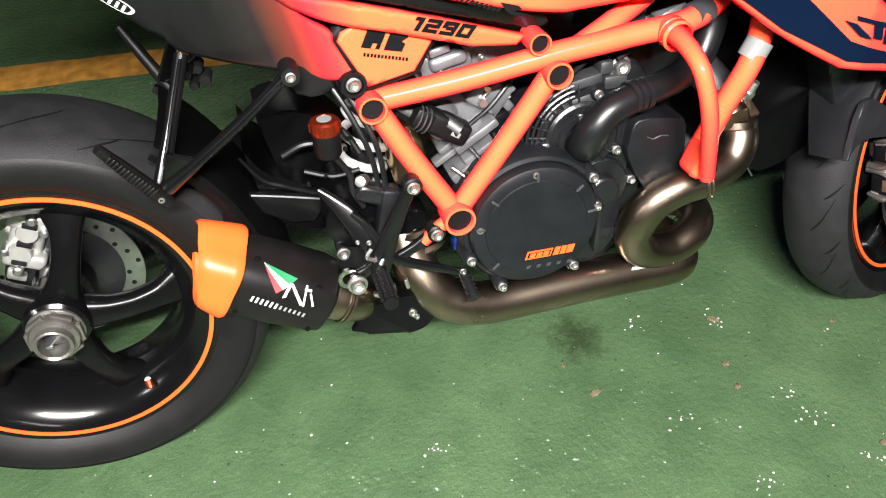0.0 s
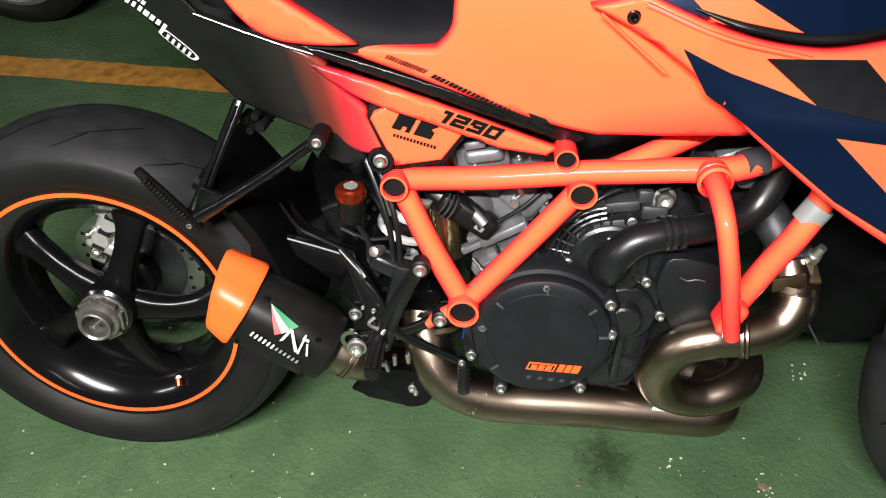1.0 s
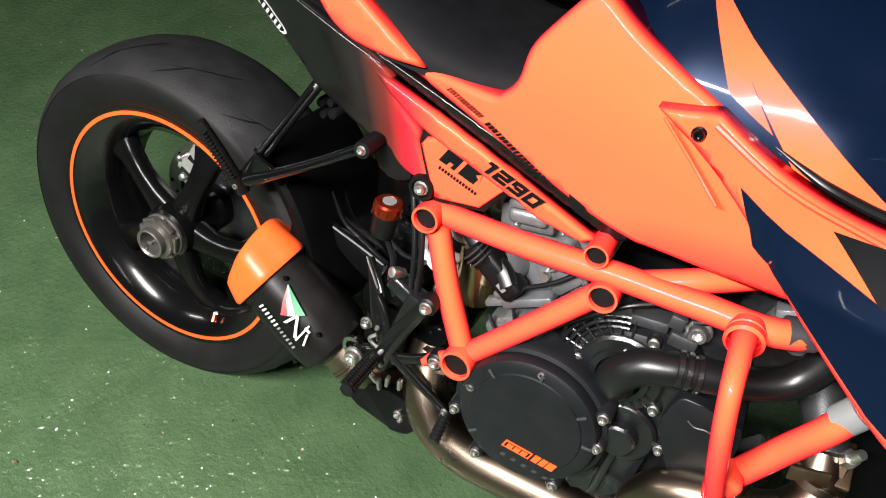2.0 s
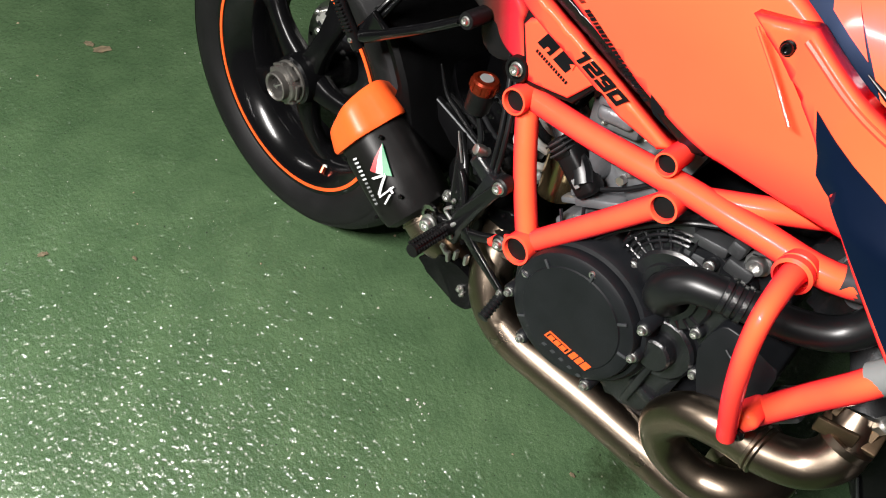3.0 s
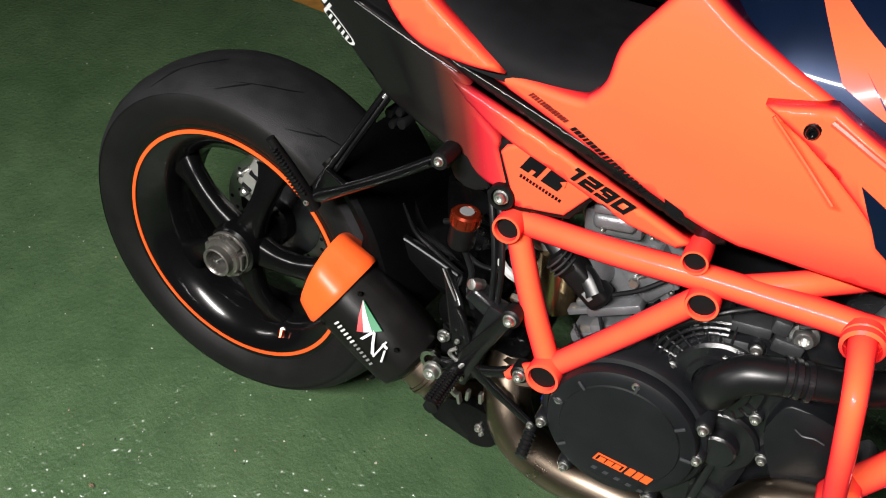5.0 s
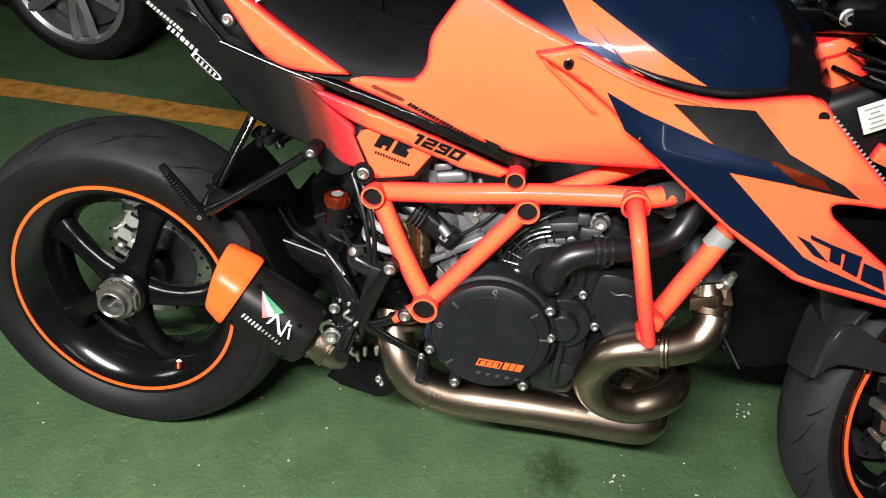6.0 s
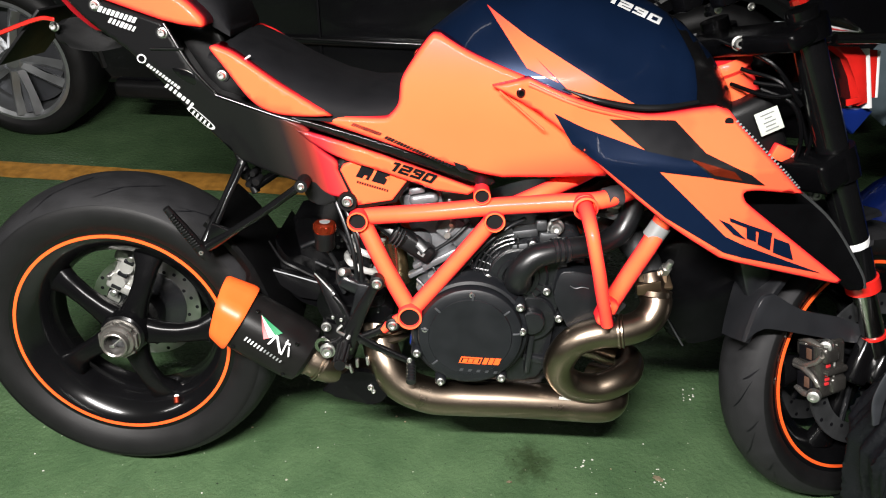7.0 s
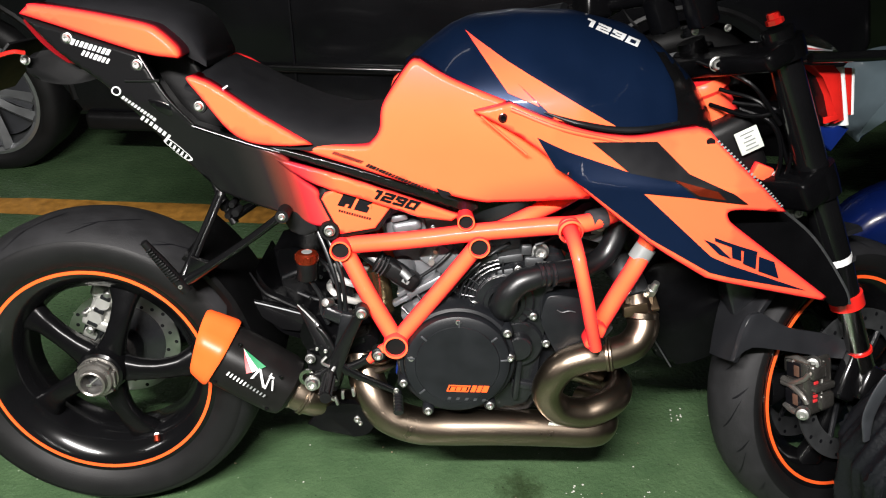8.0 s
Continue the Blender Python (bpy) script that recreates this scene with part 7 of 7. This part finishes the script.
# headlamp
seat_of = as_drawn
bm = bmesh.new()
H = FC + Vector((-0.135, 0, 0.580))
prism(bm, [(H.x - 0.05, H.z + 0.07), (H.x + 0.03, H.z + 0.075), (H.x + 0.06, H.z + 0.0), (H.x + 0.035, H.z - 0.09), (H.x - 0.01, H.z - 0.11), (H.x - 0.06, H.z - 0.02)], -0.10, 0.10, 0.02, 3)
lamp = steered("headlamp", bm, black_gloss, None, "black wedge-shaped headlamp")
for s in (-1, 1):
    bm = prism(bmesh.new(), [(FC.x + x, FC.z + z) for x, z in ((-0.186, 0.641), (-0.119, 0.640), (-0.100, 0.625), (-0.085, 0.538), (-0.106, 0.533), (-0.122, 0.586), (-0.145, 0.621))], s * 0.108 - 0.010, s * 0.108 + 0.010, 0.004)
    mask = steered("headlamp_mask", bm, red_glow, lamp, "red headlamp surround")
    bm = prism(bmesh.new(), [(FC.x + x, FC.z + z) for x, z in ((-0.140, 0.546), (-0.106, 0.550), (-0.104, 0.540), (-0.138, 0.534))], s * 0.118 - 0.003, s * 0.118 + 0.003, 0.001)
    steered("mask_tab", bm, red_glow, mask)
    bm = prism(bmesh.new(), [(FC.x + x, FC.z + z) for x, z in ((-0.100, 0.636), (-0.094, 0.636), (-0.074, 0.528), (-0.081, 0.528))], s * 0.108 - 0.011, s * 0.108 + 0.011, 0.002)
    steered("headlamp_edge", bm, white_decal, lamp, "white headlamp edge")
    bm = prism(bmesh.new(), [(FC.x + x, FC.z + z) for x, z in ((-0.089, 0.635), (-0.066, 0.634), (-0.061, 0.547), (-0.074, 0.546))], s * 0.104 - 0.009, s * 0.104 + 0.009, 0.003)
    steered("headlamp_mask", bm, red_glow, lamp, "red headlamp surround")
    bm = prism(bmesh.new(), [(FC.x + x, FC.z + z) for x, z in ((-0.066, 0.634), (-0.060, 0.632), (-0.056, 0.547), (-0.061, 0.547))], s * 0.104 - 0.010, s * 0.104 + 0.010, 0.002)
    steered("headlamp_edge", bm, white_decal, lamp, "white headlamp edge")
    bm = prism(bmesh.new(), [(FC.x + x, FC.z + z) for x, z in ((-0.154, 0.529), (-0.068, 0.530), (-0.050, 0.521), (-0.095, 0.481), (-0.140, 0.512))], s * 0.095 - 0.006, s * 0.095 + 0.006, 0.003)
    steered("headlamp_lens", bm, blue_plastic, lamp, "dark bluish lens")
    bm = bmesh.new()
    tube(bm, [FC + Vector((-0.218, s * 0.110, 0.650)), FC + Vector((-0.09, s * 0.125, 0.652)), FC + Vector((0.008, s * 0.135, 0.654))], [0.009, 0.010, 0.008], 12)
    steered("turn_signal", bm, black_gloss, None, "slim black turn signal")
    bm = prism(bmesh.new(), [(FC.x + x, FC.z + z) for x, z in ((-0.178, 0.684), (-0.063, 0.667), (-0.174, 0.670))], s * 0.072 - 0.002, s * 0.072 + 0.002, 0.0005)
    steered("screen_flash", bm, white_decal, lamp, "white and red screen edge")
    bm = prism(bmesh.new(), [(FC.x + x, FC.z + z) for x, z in ((-0.174, 0.678), (-0.095, 0.669), (-0.172, 0.672))], s * 0.074 - 0.002, s * 0.074 + 0.002, 0.0005)
    steered("screen_flash", bm, red_decal, lamp, "red screen edge")
bm = bmesh.new()
g = []
for i in range(9):
    a = radians(-58 + 116 * i / 8)
    g.append([bm.verts.new(FC + Vector((-0.155 + 0.095 * math.cos(a) - 0.075 * t, 0.085 * math.sin(a), 0.664 + 0.050 * t - 0.02 * t * t))) for t in (0, 0.33, 0.66, 1)])
for a, b in zip(g, g[1:]):
    for j in range(3):
        bm.faces.new((a[j], a[j + 1], b[j + 1], b[j]))
bmesh.ops.solidify(bm, geom=bm.faces[:], thickness=0.003)
steered("fly_screen", bm, smoked, None, "small smoked fly screen")
# radiator and inner shrouds
seat_of = on_chassis
bm = bmesh.new()
rbox(bm, (0.055, 0.32, 0.30), (1.215, 0, 0.615), (0, -20, 0), 0.01)
rad = part("radiator", bm, dark_metal, bike, "black radiator")
bm = bmesh.new()
for k in range(24):
    rbox(bm, (0.004, 0.30, 0.0025), (1.244 + 0.11 * (k / 23 - 0.5) * -0.9, 0, 0.615 + 0.27 * (k / 23 - 0.5)), (0, -20, 0), 0)
part("radiator_fins", bm, dark_cast, rad)
for s in (-1, 1):
    y0 = s * 0.175
    bm = prism(bmesh.new(), outline([(1.150, 0.745), (1.245, 0.752), (1.325, 0.690), (1.395, 0.600), (1.412, 0.565), (1.385, 0.560), (1.345, 0.590), (1.20, 0.690)], (0, 1, 4)), y0 - 0.012, y0 + 0.012, 0.005)
    part("inner_shroud", bm, bar_black, bike, "matt black inner shroud")
    part("inner_shroud_edge", tube(bmesh.new(), [(1.250, y0 * 1.05, 0.752), (1.328, y0 * 1.05, 0.690), (1.398, y0 * 1.05, 0.600), (1.414, y0 * 1.05, 0.566)], 0.0030, 8), dark_cast, bike, "dull grey edge trim")
bm = prism(bmesh.new(), outline([(1.075, 0.60), (1.28, 0.63), (1.31, 0.54), (1.25, 0.44), (1.175, 0.395), (1.115, 0.40), (1.085, 0.46)], ()), -0.10, 0.10, 0.012)
part("oil_cooler_cowl", bm, bar_black, bike, "matt black oil cooler cowl")
bm = bmesh.new()
tube(bm, [(1.100, -0.103, 0.443), (1.138, -0.103, 0.386)], 0.0018, 6)
part("cowl_edge", bm, dark_cast, bike)
# side stand on the far side
bm = bmesh.new()
tube(bm, [(0.60, 0.12, 0.28), (0.57, 0.20, 0.14), (0.545, 0.262, 0.048)], [0.014, 0.012, 0.012], 12)
rbox(bm, (0.06, 0.04, 0.008), (0.545, 0.268, 0.042), (0, 0, 0), 0.003)
part("side_stand", bm, dark_metal, bike, "black side stand")

# ---- behind the motorcycle ----
seat_of = as_drawn


def car_wheel(parent, x, y, z, r_tyre, r_rim, turn):
    bm = bmesh.new()
    lathe(bm, [(r_rim, -0.10), (r_rim + 0.02, -0.115), (r_tyre - 0.05, -0.118), (r_tyre - 0.015, -0.108), (r_tyre, -0.085), (r_tyre, 0.085), (r_tyre - 0.02, 0.11), (r_rim, 0.10)], (x, y, z), (0, 1, 0), 72)
    tyre = part("wheel", bm, rubber, parent, "black car tyre on a silver alloy wheel", 50)
    bm = bmesh.new()
    lathe(bm, [(r_rim + 0.004, -0.098), (r_rim + 0.006, -0.106), (r_rim - 0.006, -0.108), (r_rim - 0.02, -0.098), (r_rim - 0.03, -0.06), (r_rim - 0.03, 0.06)], (x, y, z), (0, 1, 0), 72)
    for k in range(5):
        a = radians(turn + 72 * k)
        for s in (-1, 1):
            pts = []
            for t in (0.0, 0.5, 1.0):
                rr = 0.045 + (r_rim - 0.058) * t
                th = a + s * (0.30 - 0.13 * t)
                pts.append(Vector((x + rr * math.cos(th), y - 0.075 - 0.018 * t, z + rr * math.sin(th))))
            tube(bm, pts, [0.021, 0.019, 0.026], 4, 4)
    lathe(bm, [(0, -0.088), (0.03, -0.088), (0.036, -0.082), (0.055, -0.075), (0.06, -0.05)], (x, y, z), (0, 1, 0), 32)
    rim = part("rim", bm, alloy, tyre, "silver five-spoke alloy rim", 25)
    bm = bmesh.new()
    for k in range(5):
        a = radians(turn + 72 * k)
        pts = []
        for t in (0.15, 0.6, 1.0):
            rr = 0.045 + (r_rim - 0.07) * t
            pts.append(Vector((x + rr * math.cos(a), y - 0.066 - 0.014 * t, z + rr * math.sin(a))))
        tube(bm, pts, [0.010, 0.020, 0.030], 4, 4)
    lathe(bm, [(0, -0.02), (r_rim - 0.04, -0.02), (r_rim - 0.04, 0.02), (0, 0.02)], (x, y, z), (0, 1, 0), 40)
    part("rim_pocket", bm, alloy_dark, rim)


car = tagged(new("car"), "black parked car with silver alloy wheels", "car")
car.location, car.rotation_euler = (-0.055, -0.155, 0), (0, 0, radians(-4.7))
CAR_Y, WZ = 1.655, 0.315
WX = (-1.145, 1.50)
low_out = [(-2.05, 0.34), (-2.02, 0.62), (-1.95, 0.80), (-1.2, 0.88), (-0.45, 0.93), (1.7, 0.95), (2.02, 0.88), (2.10, 0.60), (2.06, 0.30)]
arch = []
for wx in WX[::-1]:
    arch += [(wx + 0.385 * math.cos(radians(a)), WZ + 0.385 * math.sin(radians(a))) for a in range(-10, 191, 20)]
bm = bmesh.new()
prism(bm, low_out + [p for p in arch], CAR_Y + 0.02, CAR_Y + 1.70, 0.03, 3)
car_body = part("body", bm, car_paint, car, "gloss black car body", 30)
bm = bmesh.new()
prism(bm, outline([(-0.9, 0.90), (-0.25, 1.38), (0.6, 1.46), (1.3, 1.42), (1.95, 0.92)], (0, 4)), CAR_Y + 0.16, CAR_Y + 1.56, 0.06, 3)
part("cabin", bm, car_paint, car, "dark glazed cabin", 40)
for wx in WX:
    car_wheel(car, wx, CAR_Y + 0.13, WZ, 0.315, 0.235, 59)
    bm = bmesh.new()
    tube(bm, [(wx + 0.39 * math.cos(radians(a)), CAR_Y + 0.03, WZ + 0.39 * math.sin(radians(a))) for a in range(0, 181, 15)], 0.016, 8, 2)
    part("wheel_arch_trim", bm, black_plastic, car)
bm = bmesh.new()
rbox(bm, (1.95, 0.05, 0.07), (0.25, CAR_Y + 0.015, 0.235), (0, 0, 0), 0.02, 3)
part("sill", bm, black_plastic, car, "black plastic sill")
for sx in (0.10, 1.20):
    bm = bmesh.new()
    rbox(bm, (0.008, 0.012, 0.58), (sx, CAR_Y + 0.016, 0.60), (0, 0, 0), 0.002)
    part("door_gap", bm, black_decal, car)
bm = bmesh.new()
rbox(bm, (1.95, 0.03, 0.03), (0.3, CAR_Y + 0.012, 0.46), (0, 0, 0), 0.010, 3)
part("door_trim", bm, black_gloss, car, "gloss black door moulding")

# scooter beyond the front wheel
other = tagged(new("scooter"), "blue and black scooter parked beyond the fork", "scooter")
SX, SY = 2.06, 0.66
bm = bmesh.new()
lathe(bm, [(0.14, -0.045), (0.17, -0.055), (0.198, -0.04), (0.206, 0), (0.198, 0.04), (0.17, 0.055), (0.14, 0.045)], (SX, SY, 0.206), (0, 1, 0), 56)
w = part("wheel", bm, rubber, other, "black scooter tyre")
bm = bmesh.new()
lathe(bm, [(0.0, -0.03), (0.05, -0.034), (0.12, -0.03), (0.142, -0.04), (0.142, 0.04), (0.0, 0.04)], (SX, SY, 0.206), (0, 1, 0), 48)
part("rim", bm, black_gloss, w)
bm = bmesh.new()
rows = []
for i in range(13):
    a = radians(15 + 150 * i / 12)
    ring = []
    for y, dr in ((-0.085, -0.085), (-0.082, -0.03), (-0.062, 0.0), (0, 0.014), (0.062, 0.0), (0.082, -0.03), (0.085, -0.085)):
        q = 0.222 + dr
        ring.append(bm.verts.new((SX + q * math.cos(a) * 1.1, SY + y, 0.206 + q * math.sin(a) * 0.9)))
    rows.append(ring)
for a, b in zip(rows, rows[1:]):
    for j in range(6):
        bm.faces.new((a[j], a[j + 1], b[j + 1], b[j]))
bmesh.ops.solidify(bm, geom=bm.faces[:], thickness=0.005)
part("front_mudguard", bm, blue_plastic, other, "gloss blue front mudguard", 50)
for s in (-1, 1):
    part("fork_leg", tube(bmesh.new(), [(SX, SY + s * 0.075, 0.206), (SX + 0.08, SY + s * 0.075, 0.42), (SX + 0.18, SY + s * 0.06, 0.66)], 0.02, 12), black_gloss, other)
bm = prism(bmesh.new(), outline([(2.22, 0.30), (2.19, 0.62), (2.28, 0.95), (2.40, 0.98), (2.44, 0.60), (2.50, 0.24), (2.90, 0.20), (2.95, 0.12), (2.40, 0.12)], ()), SY - 0.18, SY + 0.18, 0.04, 3)
part("leg_shield", bm, blue_plastic, other, "dark blue leg shield and floorboard", 50)
bm = prism(bmesh.new(), outline([(2.80, 0.25), (2.82, 0.70), (3.45, 0.78), (3.60, 0.62), (3.45, 0.32)], ()), SY - 0.17, SY + 0.17, 0.05, 3)
part("rear_body", bm, black_gloss, other, "gloss black rear body and seat", 50)
bm = prism(bmesh.new(), outline([(1.735, 0.600), (1.745, 0.582), (1.785, 0.648), (1.86, 0.642), (2.02, 0.635), (2.26, 0.68), (2.24, 0.78), (1.96, 0.765), (1.83, 0.745), (1.775, 0.685)], (0, 1, 2, 5)), SY - 0.12, SY + 0.12, 0.03, 3)
part("front_fairing", bm, fairing_grey, other, "pale grey-blue front fairing", 50)
bm = bmesh.new()
lathe(bm, [(0.14, -0.05), (0.17, -0.06), (0.2, -0.04), (0.206, 0), (0.2, 0.04), (0.17, 0.06), (0.14, 0.05)], (3.30, SY, 0.206), (0, 1, 0), 48)
w = part("wheel", bm, rubber, other, "black scooter tyre")
bm = bmesh.new()
lathe(bm, [(0.0, -0.03), (0.142, -0.04), (0.142, 0.04), (0.0, 0.04)], (3.30, SY, 0.206), (0, 1, 0), 40)
part("rim", bm, black_gloss, w)

# soft cover or bag standing beside the front wheel
bag = tagged(new("bag"), "black soft nylon bag slumped beside the front wheel", "bag")
bm = bmesh.new()
bmesh.ops.create_icosphere(bm, subdivisions=6, radius=1.0)
for v in bm.verts:
    p = v.co.copy()
    sq = 1 / max(abs(p.x) ** 2.4 + abs(p.y) ** 2.4 + abs(p.z) ** 3.0, 1e-6) ** (1 / 2.7)
    p *= sq
    low = max(0.0, 0.35 - p.z)
    fold = noise.noise(Vector((p.x * 1.6 + 4, p.y * 1.6, p.z * 1.1))) * 0.10 + noise.noise(Vector((p.x * 7, p.y * 7, p.z * 1.2 + 9))) * (0.10 + 0.14 * low) + noise.noise(Vector((p.x * 15, p.y * 15, p.z * 2.2))) * (0.05 + 0.05 * low)
    taper = 1.0 - 0.30 * max(0.0, p.z) ** 1.5
    tuck = 0.10 * max(0.0, -p.z) * max(0.0, -p.x)
    v.co = Vector((1.690 + (0.262 * taper + 0.16 * fold) * p.x + 0.05 * max(0.0, p.z) + tuck, -0.240 + (0.130 * taper + 0.14 * fold) * p.y, 0.300 + 0.310 * p.z * (1 + 0.08 * fold)))
    v.co.z = max(0.002, v.co.z)
part("shell", bm, bag_cloth, bag, "creased black nylon shell", 70)
bm = bmesh.new()
blade(bm, [(1.432, -0.268, 0.37), (1.424, -0.262, 0.43), (1.440, -0.256, 0.50), (1.485, -0.250, 0.55)], [0.014, 0.030, 0.032, 0.016], [0.006, 0.006, 0.006, 0.006], lambda p, d: d.cross(Vector((0.3, -0.9, 0.3))).normalized())
part("reflective_patch", bm, bag_grey, bag, "curved grey reflective patch")
for k in range(3):
    part("drawstring", tube(bmesh.new(), [(1.455 + 0.03 * k, -0.315 - 0.015 * k, 0.33), (1.462 + 0.03 * k, -0.330 - 0.015 * k, 0.22), (1.475 + 0.03 * k, -0.330 - 0.015 * k, 0.12)], 0.0025, 8), bag_grey if k == 1 else bag_cloth, bag)
part("strap", tube(bmesh.new(), [(1.560, -0.20, 0.14), (1.535, -0.16, 0.07), (1.524, -0.123, 0.009)], 0.008, 8), bag_cloth, bag, "black strap end on the floor")

# ---- small things on the floor ----
def flake(bm, x, y, r, rr, h=0.0015):
    n = 5
    a0 = rr.uniform(0, 6)
    ring = [bm.verts.new((x + r * rr.uniform(0.5, 1.1) * math.cos(a0 + 2 * math.pi * i / n), y + r * rr.uniform(0.5, 1.1) * math.sin(a0 + 2 * math.pi * i / n), 0.0008)) for i in range(n)]
    top = bm.verts.new((x, y, h + r * 0.5))
    for i in range(n):
        bm.faces.new((ring[i], ring[(i + 1) % n], top))


rr = random.Random(11)
bm = bmesh.new()
for i in range(420):
    flake(bm, rr.uniform(-1.6, 2.4), rr.uniform(-1.0, 1.25), rr.choice((0.0010, 0.0014, 0.0018, 0.0028)), rr)
for cx, cy in ((0.531, -0.210), (0.976, -0.268), (1.195, -0.279), (1.213, -0.342), (1.059, -0.428), (1.265, -0.440), (1.143, -0.086), (1.274, 0.189), (0.989, -0.049)):
    for i in range(9):
        flake(bm, cx + rr.gauss(0, 0.014), cy + rr.gauss(0, 0.012), rr.uniform(0.0015, 0.004), rr)
tagged(part("floor_grit", bm, grit), "pale grit and paint flakes scattered on the floor", "grit", kind="stuff")
bm = bmesh.new()
for i in range(40):
    flake(bm, rr.uniform(-1.4, 2.0), rr.uniform(-0.9, 1.1), rr.choice((0.002, 0.003, 0.004)), rr)
tagged(part("floor_crumbs", bm, dirt), "brown crumbs and leaf bits on the floor", "crumbs", kind="stuff")
for x, y, s, t in ((0.848, -0.179, 0.011, 20), (-0.721, -0.089, 0.022, 60), (-0.761, -0.101, 0.014, 20), (1.110, -0.242, 0.008, 40), (1.116, -0.190, 0.009, 10), (1.147, -0.085, 0.012, -30), (1.375, -0.158, 0.008, 0), (0.815, -0.105, 0.006, 0), (-0.234, -0.519, 0.010, 70), (-0.103, -0.392, 0.006, 0), (1.297, -0.421, 0.010, 0)):
    bm = bmesh.new()
    n = 12
    c0 = bm.verts.new((0, 0, 0.004))
    ring = [bm.verts.new((s * math.cos(2 * math.pi * i / n) * (1 + 0.25 * math.sin(3 * i)), 0.6 * s * math.sin(2 * math.pi * i / n), 0.0012 + 0.003 * abs(math.sin(i * 1.7)))) for i in range(n)]
    for i in range(n):
        bm.faces.new((c0, ring[i], ring[(i + 1) % n]))
    bmesh.ops.solidify(bm, geom=bm.faces[:], thickness=0.0008)
    leaf = tagged(part("dry_leaf", bm, dirt), "small dry brown leaf on the floor", "leaf", "leaf litter")
    leaf.location, leaf.rotation_euler = (x, y, 0.0005), (0, 0, radians(t))
